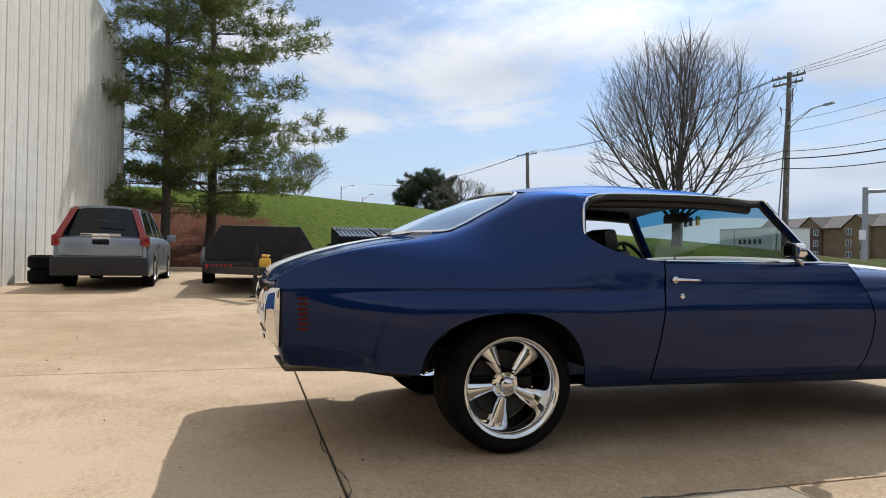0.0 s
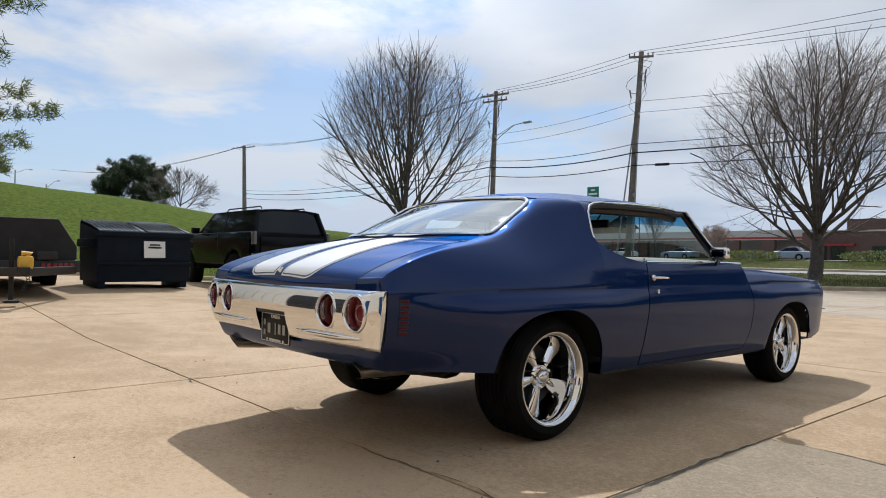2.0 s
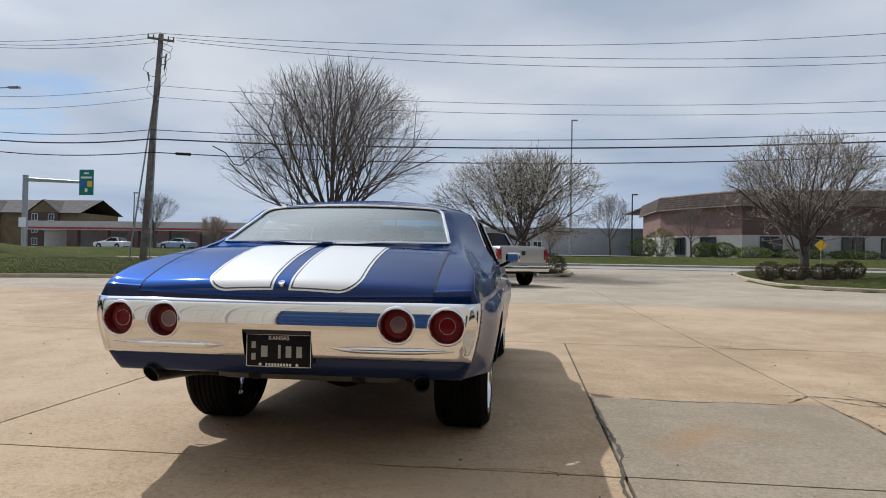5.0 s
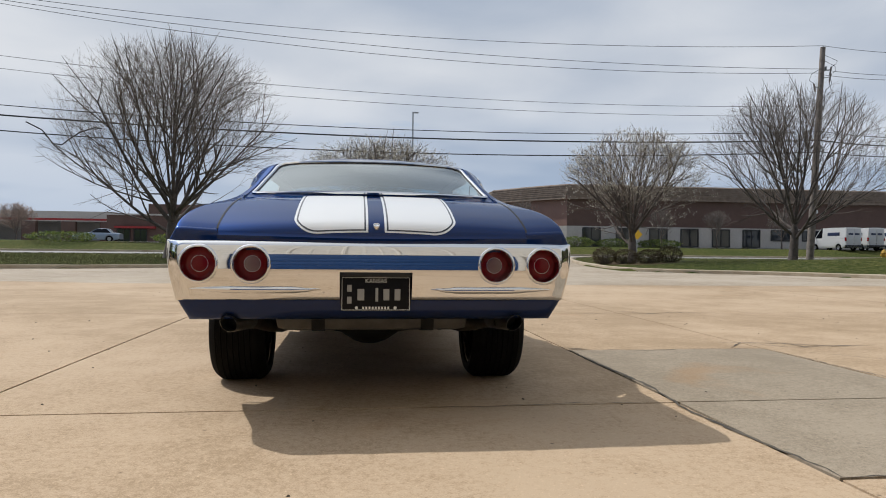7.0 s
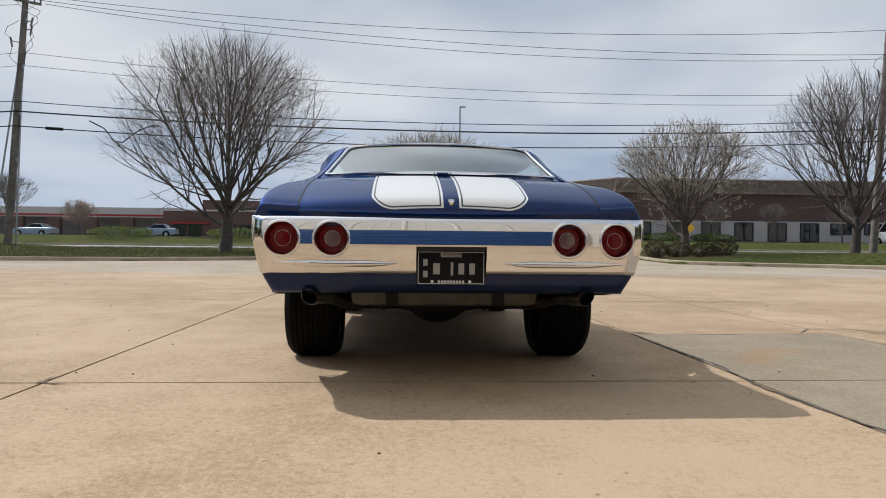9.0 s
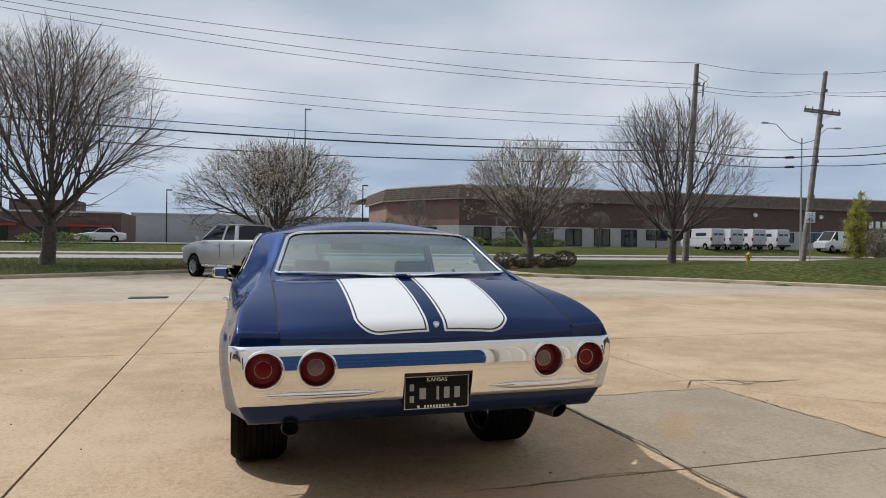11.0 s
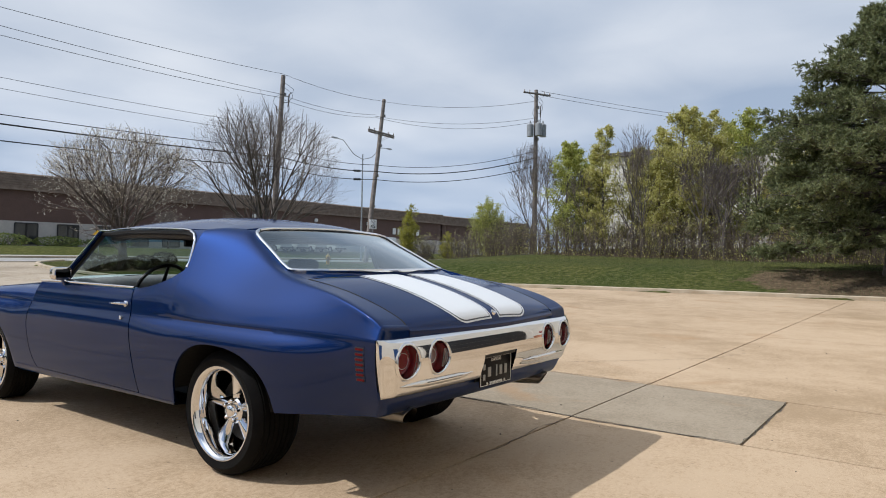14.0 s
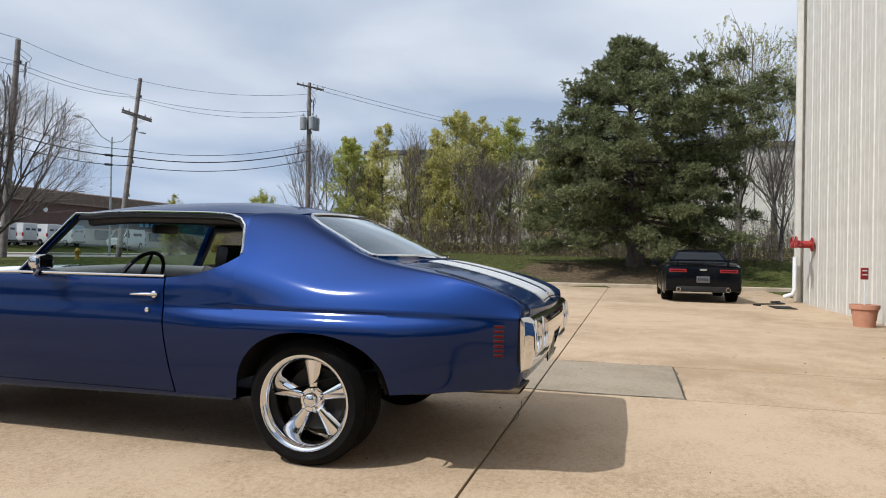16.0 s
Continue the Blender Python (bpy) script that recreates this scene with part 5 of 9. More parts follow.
# number plate
PY, PZ = -1.135, 0.575
bm = B()
box(bm, (0, PY, PZ), (0.305, 0.006, 0.152), bevel=0.002)
plate = part("number_plate", bm, M["plate_black"], car, "black number plate with pale figures")
bm = B()
for c, s in (((0, PY - 0.005, PZ + 0.071), (0.296, 0.003, 0.0022)), ((0, PY - 0.005, PZ - 0.071), (0.296, 0.003, 0.0022)), ((-0.148, PY - 0.005, PZ), (0.0022, 0.003, 0.143)), ((0.148, PY - 0.005, PZ), (0.0022, 0.003, 0.143))):
    box(bm, c, s)
part("plate_rim", bm, M["plate_ink"], plate)
bm = B()
for x, w, z, h in ((-0.116, 0.020, 0.024, 0.030), (-0.116, 0.020, -0.028, 0.030), (-0.066, 0.030, -0.004, 0.050), (0.004, 0.012, -0.004, 0.060), (0.046, 0.026, -0.004, 0.050), (0.095, 0.026, -0.004, 0.050)):
    box(bm, (x, PY - 0.005, PZ + z), (w, 0.003, h), bevel=0.001)
    part("figure_bar", bm, M["plate_dim"], plate)
    bm = B()
for x in np.linspace(-0.055, 0.055, 9):
    box(bm, (x, PY - 0.005, PZ - 0.062), (0.008, 0.003, 0.011))
for x in (-0.085, 0.085):
    lathe(bm, [(PY - 0.008, 0.0), (PY - 0.007, 0.006), (PY - 0.003, 0.007)], 12, "Y", (x, 0, PZ - 0.062))
part("lower_line", bm, M["plate_ink"], plate)


def words(text, size, mat, parent, at, name="lettering", extrude=0.0008, align="CENTER"):
    cu = bpy.data.curves.new(name, "FONT")
    cu.body, cu.size, cu.align_x, cu.align_y, cu.extrude = text, size, align, "CENTER", extrude
    cu.materials.append(mat)
    tmp = bpy.data.objects.new(name, cu)
    me = bpy.data.meshes.new_from_object(tmp)
    bpy.data.objects.remove(tmp)
    me.materials.clear(); me.materials.append(mat)
    ob = new(name, me)
    ob.parent = parent
    ob.matrix_basis = at
    return ob


words("KANSAS", 0.026, M["plate_ink"], plate, pose(0, PY - 0.0042, PZ + 0.056, 90, 0, 0))

# lower rear panel
rows = []
for u in [-1, -0.998, -0.994, -0.988, -0.98, -0.97, -0.955] + list(np.linspace(-0.94, 0.94, 49)) + [0.955, 0.97, 0.98, 0.988, 0.994, 0.998, 1]:
    r = []
    for z, o in ((0.575, -0.034), (0.560, -0.030), (0.54, -0.032), (0.50, -0.044), (0.472, -0.056), (0.460, -0.070), (0.455, -0.085), (0.459, -0.11)):
        xe = side_x(-1.085, max(z, 0.457)) + 0.0005
        x = xe * u
        turn = 1 - math.sqrt(max(0.0, 1 - max(0.0, (abs(x) - xe + 0.045) / 0.045) ** 2))
        r.append((x, lerp(bump_y(min(abs(x), 0.82), o), tail_y(-1.085, z) + 0.004, turn), z))
    rows.append(r)
bm = B()
grid_faces(bm, rows)
orient(bm, (0, -0.5, 0.6))
thicken(bm, 0.008)
part("rear_valance", bm, M["paint"], car)

# underside
bm = B()
grid_faces(bm, [[(x, y, 0.30 + 0.215 * smooth(0.5, -0.5, y) - 0.02 * (abs(x) < 0.12)) for x in np.linspace(-0.80, 0.80, 9)] for y in np.linspace(-1.0, 3.6, 20)])
part("floor_pan", bm, M["black_under"], car, "dirty black underbody")
bm = B()
box(bm, (0, -0.57, 0.435), (0.96, 0.36, 0.14), bevel=0.05)
tank = part("fuel_tank", bm, M["tank_steel"], car, "dull grey steel fuel tank")
for x in (-0.27, 0.27):
    bm = B()
    box(bm, (x, -0.57, 0.435), (0.035, 0.368, 0.148), bevel=0.05)
    part("strap", bm, M["black_under"], tank, "black tank strap")
bm = B()
tube(bm, [(a, 0, 0.325) for a in (-0.62, -0.24, -0.17, -0.13, -0.09, -0.045, 0, 0.045, 0.09, 0.13, 0.17, 0.24, 0.62)], [0.042, 0.042, 0.055, 0.082, 0.106, 0.120, 0.124, 0.120, 0.106, 0.082, 0.055, 0.042, 0.042], 18)
part("rear_axle", bm, M["dark_steel"], car, "dark steel axle and differential")
for sx in (-1, 1):
    bm = B()
    rod(bm, (sx * 0.60, -0.02, 0.30), (sx * 0.50, 0.55, 0.28), 0.03, 0.03)
    rod(bm, (sx * 0.42, -0.05, 0.30), (sx * 0.40, -0.18, 0.62), 0.03, 0.03)
    part("suspension_arm", bm, M["black_under"], car)
for sx in (-1, 1):
    bm = B()
    tube(bm, [(sx * 0.30, 1.0, 0.25), (sx * 0.34, 0.35, 0.27), (sx * 0.40, 0.16, 0.44), (sx * 0.41, 0.04, 0.475), (sx * 0.41, -0.10, 0.465), (sx * 0.42, -0.24, 0.395), (sx * 0.44, -0.34, 0.358), (sx * 0.48, -0.42, 0.352), (sx * 0.535, -0.52, 0.368), (sx * 0.57, -0.66, 0.398), (sx * 0.595, -0.85, 0.424)], 0.031, 12)
    ex = part("exhaust_pipe", bm, M["steel"], car, "worn steel exhaust pipe")
    bm = B()
    d = Vector((sx * 0.05, -0.30, 0.018)).normalized()
    p0 = Vector((sx * 0.590, -0.78, 0.420))
    a = Vector((0, 0, 1)); b = d.cross(a).normalized(); a = b.cross(d)
    rr = []
    for ln, r in ((0, 0.036), (0.02, 0.038), (0.30, 0.038), (0.303, 0.036), (0.24, 0.035)):
        rr.append([p0 + d * (ln + (0.028 * math.sin(t) if ln > 0.1 else 0)) + (b * math.cos(t) + a * math.sin(t)) * r for t in np.linspace(0, 2 * math.pi, 20, endpoint=False)])
    grid_faces(bm, rr, close_v=True)
    bmesh.ops.recalc_face_normals(bm, faces=list(bm.faces))
    part("exhaust_tip", bm, M["tip_steel"], ex, "slash-cut steel exhaust tip")
    # black disc closing the tip, its colour giving the shade inside the bore
    bm = B()
    bm.faces.new([bm.verts.new(p0 + d * (0.22 + 0.028 * math.sin(t)) + (b * math.cos(t) + a * math.sin(t)) * 0.0345) for t in np.linspace(0, 2 * math.pi, 20, endpoint=False)])
    part("bore_disc", bm, M["black_under"], ex, "black disc standing for the unlit bore")
    # wheel housings
    for yc, r, x0, x1, zc in ((-0.02, 0.44, 0.50, 0.915, 0.30), (2.845, 0.42, 0.52, 0.905, 0.27)):
        bm = B()
        arc = [(yc + r * math.cos(t), zc + r * math.sin(t)) for t in np.linspace(0.24, math.pi - 0.24, 20)]
        grid_faces(bm, [[(sx * x0, y, z), (sx * x1, y, z)] for y, z in arc])
        c = [bm.verts.new((sx * x0, y, z)) for y, z in arc]
        bm.faces.new(c)
        part("wheel_housing", bm, M["black_under"], car, "matt black wheel housing")


# wheels
def wheel(name, r, w, rim, lip_in, face):
    """A wheel along x, outer face towards +x, centred at the origin."""
    root = bpy.data.objects.new(name, None)
    scene.collection.objects.link(root)
    h = w / 2
    bm = B()
    tread = [(-h, rim + 0.004), (-h - 0.004, rim + 0.02), (-h - 0.008, (rim + r) / 2), (-h + 0.006, r - 0.024), (-h + 0.03, r - 0.006)]
    n = 7
    ribs = []
    for i in range(n):
        x0, x1 = lerp(-h + 0.035, h - 0.035, i / n), lerp(-h + 0.035, h - 0.035, (i + 1) / n)
        ribs += [(x0 + 0.004, r - 0.001), (x1 - 0.004, r - 0.001), (x1 - 0.002, r - 0.008), (x1 + 0.002, r - 0.008)]
    lathe(bm, tread + ribs + [(-a, b) for a, b in tread[::-1]], 72, "X")
    tyre = part("tyre", bm, M["rubber"], root, "black rubber tyre")
    bm = B()
    lathe(bm, [(-h + 0.01, rim + 0.004), (-h + 0.02, rim - 0.012), (-h + 0.06, rim - 0.03), (lip_in, rim - 0.034), (h - 0.035, rim - 0.028), (h - 0.012, rim - 0.018), (h - 0.004, rim - 0.012), (h + 0.004, rim - 0.004), (h + 0.005, rim + 0.004), (h - 0.004, rim + 0.008)], 72, "X")
    rimo = part("rim", bm, M["chrome"], root, "polished chrome rim")
    for k in range(5):
        bm = B()
        rows_ = []
        for q in np.linspace(0, 1, 9):
            rad = lerp(0.045, rim - 0.027, q)
            half = lerp(0.024, 0.052, q ** 1.2)
            xo = lerp(face, face - 0.004, q ** 1.3)
            dep = lerp(0.030, 0.045, q)
            ridge = 0.012 * (1 - 0.55 * q)
            rows_.append([(xo - dep, -half, rad), (xo - 0.012, -half, rad), (xo - 0.003, -half * 0.75, rad), (xo + ridge * 0.45, -half * 0.32, rad), (xo + ridge * 0.55, 0, rad), (xo + ridge * 0.45, half * 0.32, rad), (xo - 0.003, half * 0.75, rad), (xo - 0.012, half, rad), (xo - dep, half, rad)])
        grid_faces(bm, rows_, close_v=True)
        bmesh.ops.recalc_face_normals(bm, faces=list(bm.faces))
        bmesh.ops.rotate(bm, verts=list(bm.verts), cent=(0, 0, 0), matrix=Matrix.Rotation(2 * math.pi * k / 5 + 0.49, 3, "X"))
        part("spoke", bm, M["chrome"], rimo, "tapered chrome spoke")
    bm = B()
    lathe(bm, [(face - 0.06, 0.072), (face + 0.002, 0.070), (face + 0.012, 0.060), (face + 0.014, 0.040), (face + 0.034, 0.034), (face + 0.040, 0.026), (face + 0.041, 0.0)], 28, "X")
    for k in range(5):
        t = 2 * math.pi * (k + 0.5) / 5
        y, z = 0.052 * math.cos(t), 0.052 * math.sin(t)
        lathe(bm, [(face + 0.008, 0.011), (face + 0.030, 0.010), (face + 0.033, 0.006), (face + 0.033, 0.0)], 6, "X", (0, y, z))
    part("hub_cap", bm, M["chrome"], rimo, "chrome hub with lug nuts")
    bm = B()
    lathe(bm, [(-0.02, 0.0), (0.0, 0.05), (0.0, rim * 0.68), (-0.012, rim * 0.70), (-0.02, rim * 0.68)], 36, "X")
    part("brake_disc", bm, M["dark_steel"], rimo, "dark brake disc")
    return root


wr = wheel("wheel_rear", 0.326, 0.285, 0.240, -0.02, 0.047)
wf = wheel("wheel_front", 0.312, 0.220, 0.231, 0.0, 0.045)
for proto, y, z, xo in ((wr, 0.0, 0.325, 0.737), (wf, 2.845, 0.311, 0.768)):
    for sx in (1, -1):
        m_ = Matrix.Translation((sx * xo, y, z)) @ (Matrix.Identity(4) if sx > 0 else Matrix.Rotation(math.pi, 4, "Z") @ Matrix.Rotation(-0.45, 4, "X"))
        if sx > 0:
            w_ = proto
            w_.matrix_basis = m_
        else:
            w_ = copy_thing(proto, m_)
        w_.parent = car
        w_.name = "wheel"

# cabin
for x in (-0.36, 0.36):
    seat = B()
    box(seat, (x, 1.12, 0.50), (0.50, 0.52, 0.18), Matrix.Rotation(radians(6), 3, "X"), bevel=0.05)
    so = part("front_seat", seat, M["vinyl"], car, "black vinyl bucket seat")
    bm2 = B()
    box(bm2, (x, 0.83, 0.76), (0.50, 0.15, 0.50), Matrix.Rotation(radians(14), 3, "X"), bevel=0.05, taper=(0.85, 0.8))
    part("seat_back", bm2, M["vinyl"], so)
    bm2 = B()
    box(bm2, (x, 0.76, 1.055), (0.25, 0.09, 0.13), Matrix.Rotation(radians(10), 3, "X"), bevel=0.035)
    part("head_rest", bm2, M["vinyl"], so)
bm.free()
bm = B()
box(bm, (0, 0.22, 0.52), (1.30, 0.50, 0.18), bevel=0.05)
rs = part("rear_seat", bm, M["vinyl"], car, "black vinyl rear bench")
bm = B()
box(bm, (0, -0.06, 0.76), (1.28, 0.16, 0.48), Matrix.Rotation(radians(18), 3, "X"), bevel=0.05)
part("seat_back", bm, M["vinyl"], rs)
bm = B()
box(bm, (0, -0.27, 0.965), (1.30, 0.40, 0.02), bevel=0.006)
part("parcel_shelf", bm, M["black"], car, "black parcel shelf")
bm = B()
tube(bm, [(x, 1.83 - 0.05 * abs(x), 0.86 + 0.02 * math.cos(x * 2)) for x in np.linspace(-0.80, 0.80, 9)], 0.10, 12)
box(bm, (0, 1.78, 0.72), (1.5, 0.16, 0.26), bevel=0.03)
part("dashboard", bm, M["greycloth"], car, "padded dark grey dashboard")
bm = B()
ca = Matrix.Rotation(radians(-62), 3, "X")
cw = Vector((-0.36, 1.42, 0.90))
tube(bm, [cw + ca @ Vector((0.185 * math.cos(t), 0.185 * math.sin(t), 0)) for t in np.linspace(0, 2 * math.pi, 32, endpoint=False)], 0.013, 8, closed=True)
for t in (0.3, math.pi - 0.3, -math.pi / 2):
    rod(bm, cw, cw + ca @ Vector((0.18 * math.cos(t), 0.18 * math.sin(t), 0)), 0.014, 0.010)
rod(bm, cw, cw + Vector((0, 0.35, -0.17)), 0.03, 0.03, 10)
part("steering_wheel", bm, M["vinyl"], car, "black three-spoke steering wheel")
bm = B()
box(bm, (0, 1.52, 1.225), (0.25, 0.03, 0.062), bevel=0.012)
rod(bm, (0, 1.53, 1.24), (0, 1.60, 1.31), 0.006)
part("inside_mirror", bm, M["black"], car, "black inside mirror")
bm = B()
rod(bm, (0.80, 0.95, 0.93), (0.80, 0.95, 0.965), 0.004)
part("lock_knob", bm, M["chrome"], car)
bm = B()
grid_faces(bm, [[(x, y, 0.36) for x in (-0.8, 0.8)] for y in (-0.2, 2.0)])
grid_faces(bm, [[(x, 2.02, z) for x in (-0.8, 0.8)] for z in (0.3, 0.92)])
part("cabin_floor", bm, M["black"], car, "black carpet")
for sx in (-1, 1):
    bm = B()
    grid_faces(bm, [[(sx * 0.84, y, z) for z in (0.72, 0.92)] for y in (-0.2, 0.42, 0.82)])
    part("rear_trim", bm, M["vinyl"], car)
    # inner skin of the sail
    bm = B()
    grid_faces(bm, [[(sx * (upper(y, t)[0] * 0.975 - 0.012), y, upper(y, t)[1] - 0.012) for t in np.linspace(0.12, 0.99, 12)] for y in np.linspace(-0.30, 0.405, 14)])
    part("sail_trim", bm, M["vinyl"], car, "black inner sail trim")


# ---- trees ----
class Soup:
    """Loose triangles and thin tubes, gathered fast and turned into one mesh."""

    def __init__(self):
        self.v, self.f = [], []

    def tube(self, pts, rs, sides=4):
        base = len(self.v)
        n = len(pts)
        a = None
        for i, p in enumerate(pts):
            d = (pts[min(i + 1, n - 1)] - pts[max(i - 1, 0)])
            if d.length < 1e-9:
                d = Vector((0, 0, 1))
            d.normalize()
            a = d.orthogonal().normalized() if a is None else (a - d * a.dot(d)).normalized()
            b = d.cross(a)
            for k in range(sides):
                t = 2 * math.pi * k / sides
                self.v.append(p + (a * math.cos(t) + b * math.sin(t)) * rs[i])
        for i in range(n - 1):
            for k in range(sides):
                k2 = (k + 1) % sides
                self.f.append((base + i * sides + k, base + i * sides + k2, base + (i + 1) * sides + k2, base + (i + 1) * sides + k))

    def blade(self, p, d, side, w):
        """A leaf: a kinked diamond."""
        i = len(self.v)
        self.v += [p, p + d * 0.5 + side * w, p + d, p + d * 0.5 - side * w]
        self.f += [(i, i + 1, i + 2), (i, i + 2, i + 3)]

    def needle(self, p, d, side, w):
        i = len(self.v)
        self.v += [p - side * w, p + side * w, p + d]
        self.f.append((i, i + 1, i + 2))

    def mesh(self, name, mat, smooth_=False):
        me = bpy.data.meshes.new(name)
        me.from_pydata([tuple(v) for v in self.v], [], self.f)
        me.materials.append(mat)
        if smooth_:
            me.polygons.foreach_set("use_smooth", [True] * len(me.polygons))
        me.update()
        return me


def soup_part(name, s, mat, parent, label="", smooth_=False):
    ob = new(name, s.mesh(name, mat, smooth_))
    ob.parent = parent
    return tagged(ob, label)


def leaf_mat(name, cols, rough=0.6, trans=0.35):
    m = material(name, cols[0], rough)
    t = m.node_tree
    N, L = t.nodes, t.links
    b = N["Principled BSDF"]
    ge = N.new("ShaderNodeNewGeometry")
    r = N.new("ShaderNodeValToRGB")
    els = r.color_ramp.elements
    while len(els) < len(cols):
        els.new(0.5)
    for i, c in enumerate(cols):
        els[i].position = i / (len(cols) - 1)
        els[i].color = (*c, 1)
    L.new(ge.outputs["Random Per Island"], r.inputs[0])
    L.new(r.outputs[0], b.inputs["Base Color"])
    tr = N.new("ShaderNodeBsdfTranslucent")
    L.new(r.outputs[0], tr.inputs[0])
    mx = N.new("ShaderNodeMixShader"); mx.inputs[0].default_value = trans
    L.new(b.outputs[0], mx.inputs[1]); L.new(tr.outputs[0], mx.inputs[2])
    L.new(mx.outputs[0], N["Material Output"].inputs[0])
    return m


M["pine_needles"] = leaf_mat("pine_needles", [(0.070, 0.095, 0.020), (0.125, 0.160, 0.036), (0.210, 0.230, 0.060)])
M["spruce_needles"] = leaf_mat("spruce_needles", [(0.098, 0.120, 0.047), (0.172, 0.194, 0.076), (0.280, 0.295, 0.133)])
M["dark_needles"] = leaf_mat("dark_needles", [(0.028, 0.046, 0.022), (0.060, 0.085, 0.040)])
M["spring_leaf"] = leaf_mat("spring_leaves", [(0.30, 0.33, 0.06), (0.42, 0.44, 0.10), (0.56, 0.55, 0.20)], trans=0.5)
M["yellow_leaf"] = leaf_mat("yellow_leaves", [(0.26, 0.26, 0.035), (0.38, 0.36, 0.05), (0.50, 0.47, 0.10)], trans=0.5)
M["olive_leaf"] = leaf_mat("olive_leaves", [(0.36, 0.34, 0.08), (0.50, 0.47, 0.14), (0.64, 0.59, 0.28)], trans=0.5)
M["blossom"] = leaf_mat("pale_blossom", [(0.42, 0.37, 0.27), (0.58, 0.53, 0.42), (0.74, 0.70, 0.60)], trans=0.4)
M["pink_blossom"] = leaf_mat("pink_blossom", [(0.42, 0.27, 0.20), (0.58, 0.42, 0.33)], trans=0.4)
M["hedge_leaf"] = leaf_mat("hedge_leaves", [(0.050, 0.032, 0.020), (0.085, 0.060, 0.030), (0.11, 0.10, 0.04)], trans=0.3)
M["bush_leaf"] = leaf_mat("bush_leaves", [(0.05, 0.085, 0.02), (0.12, 0.16, 0.035), (0.20, 0.22, 0.05)], trans=0.4)
M["dry_twigs"] = leaf_mat("dry_twigs", [(0.13, 0.10, 0.075), (0.22, 0.17, 0.13)], trans=0.1)


def rand_dir(rng):
    z = rng.uniform(-1, 1)
    t = rng.uniform(0, 2 * math.pi)
    s = math.sqrt(1 - z * z)
    return Vector((s * math.cos(t), s * math.sin(t), z))


def bare_tree(name, x, y, height, spread, seed, label, trunk_h=1.6, trunk_r=0.22, limbs=9, up=0.62, twigs=None, blossom=None, density=1.0, bark="bark", group="", category="tree", sink=0.1, fine=0.0048, depth=4, bud_n=2):
    """A leafless tree: a short trunk, a fan of limbs and a haze of twigs inside an egg-shaped crown."""
    rng = random.Random(seed)
    z0 = ground_z(x, y) - sink
    root = thing(name, (x, y, z0), label, category, group)
    tr, tw = Soup(), Soup()
    buds = Soup() if blossom else None
    crown_c = Vector((0, 0, trunk_h + (height - trunk_h) * 0.47))
    rz, rx = (height - trunk_h) * 0.56, spread / 2
    top = Vector((rng.uniform(-0.1, 0.1), rng.uniform(-0.1, 0.1), trunk_h))
    tr.tube([Vector((0, 0, -0.15)), Vector((0, 0, 0.12)), top * 0.5 + Vector((0.03, 0.02, 0)), top, top + Vector((0, 0, 0.5))], [trunk_r * 1.6, trunk_r * 1.15, trunk_r * 0.95, trunk_r * 0.92, trunk_r * 0.5], 10)

    def room(p):
        q = p - crown_c
        return math.sqrt((q.x / rx) ** 2 + (q.y / rx) ** 2 + (q.z / rz) ** 2)

    def grow(p, d, length, r, level):
        n = 5 if level < 2 else 4 if level < 3 else 3
        pts, rs = [p.copy()], [r]
        q, dd = p.copy(), d.copy()
        kids = []
        edge = rng.uniform(0.85, 1.06)
        for i in range(n):
            dd = (dd + rand_dir(rng) * 0.075 + Vector((0, 0, 0.17 * up))).normalized()
            step = length / n
            q = q + dd * step
            if room(q) > edge:
                pts.append(q.copy()); rs.append(max(fine * 0.5, r * 0.25))
                break
            pts.append(q.copy()); rs.append(max(fine * 0.6, r * (1 - 0.72 * (i + 1) / n)))
            if level < depth and i >= (1 if level else 0):
                kids.append((q.copy(), dd.copy(), i / n))
        (tr if level < 2 and r > 0.03 else tw).tube(pts, rs, 6 if level == 0 else 4 if level == 1 else 3)
        for (kp, kd, f) in kids:
            m = (1 if rng.random() < 0.45 else 2) if level < 3 else rng.choice((1, 1, 2))
            if level == 0:
                m = 2
            elif rng.random() < density - 1:
                m += 1
            for _ in range(m if rng.random() < density else max(0, m - 1)):
                side = kd.cross(rand_dir(rng)).normalized()
                ang = rng.uniform(0.36, 0.80)
                nd = (kd * math.cos(ang) + side * math.sin(ang)).normalized()
                grow(kp, nd, length * rng.uniform(0.44, 0.74), max(fine, r * (1 - 0.6 * f) * 0.5), level + 1)
        if buds is not None and level >= 2:
            for _ in range(bud_n):
                c = pts[-1].lerp(pts[rng.randrange(len(pts))], rng.random())
                for _ in range(3):
                    e = rand_dir(rng) * rng.uniform(0.03, 0.06)
                    buds.blade(c + rand_dir(rng) * 0.06, e, e.cross(rand_dir(rng)).normalized(), 0.02)

    for k in range(limbs):
        t = 2 * math.pi * (k + rng.uniform(-0.25, 0.25)) / limbs
        lean = (0.34 + 0.82 * ((k * 0.618) % 1)) if k % 4 else rng.uniform(0.05, 0.30)
        lean *= 1.28 - 0.45 * up
        d = Vector((math.cos(t) * math.sin(lean), math.sin(t) * math.sin(lean), math.cos(lean))).normalized()
        s = (height - trunk_h) * lerp(0.92, 0.72, lean)
        grow(top + Vector((0, 0, rng.uniform(-0.4, 0.8))), d, s, trunk_r * rng.uniform(0.28, 0.42), 0)
    soup_part("trunk", tr, M[bark], root, smooth_=True)
    soup_part("crown", tw, M[twigs or "twig"], root, "bare twigs")
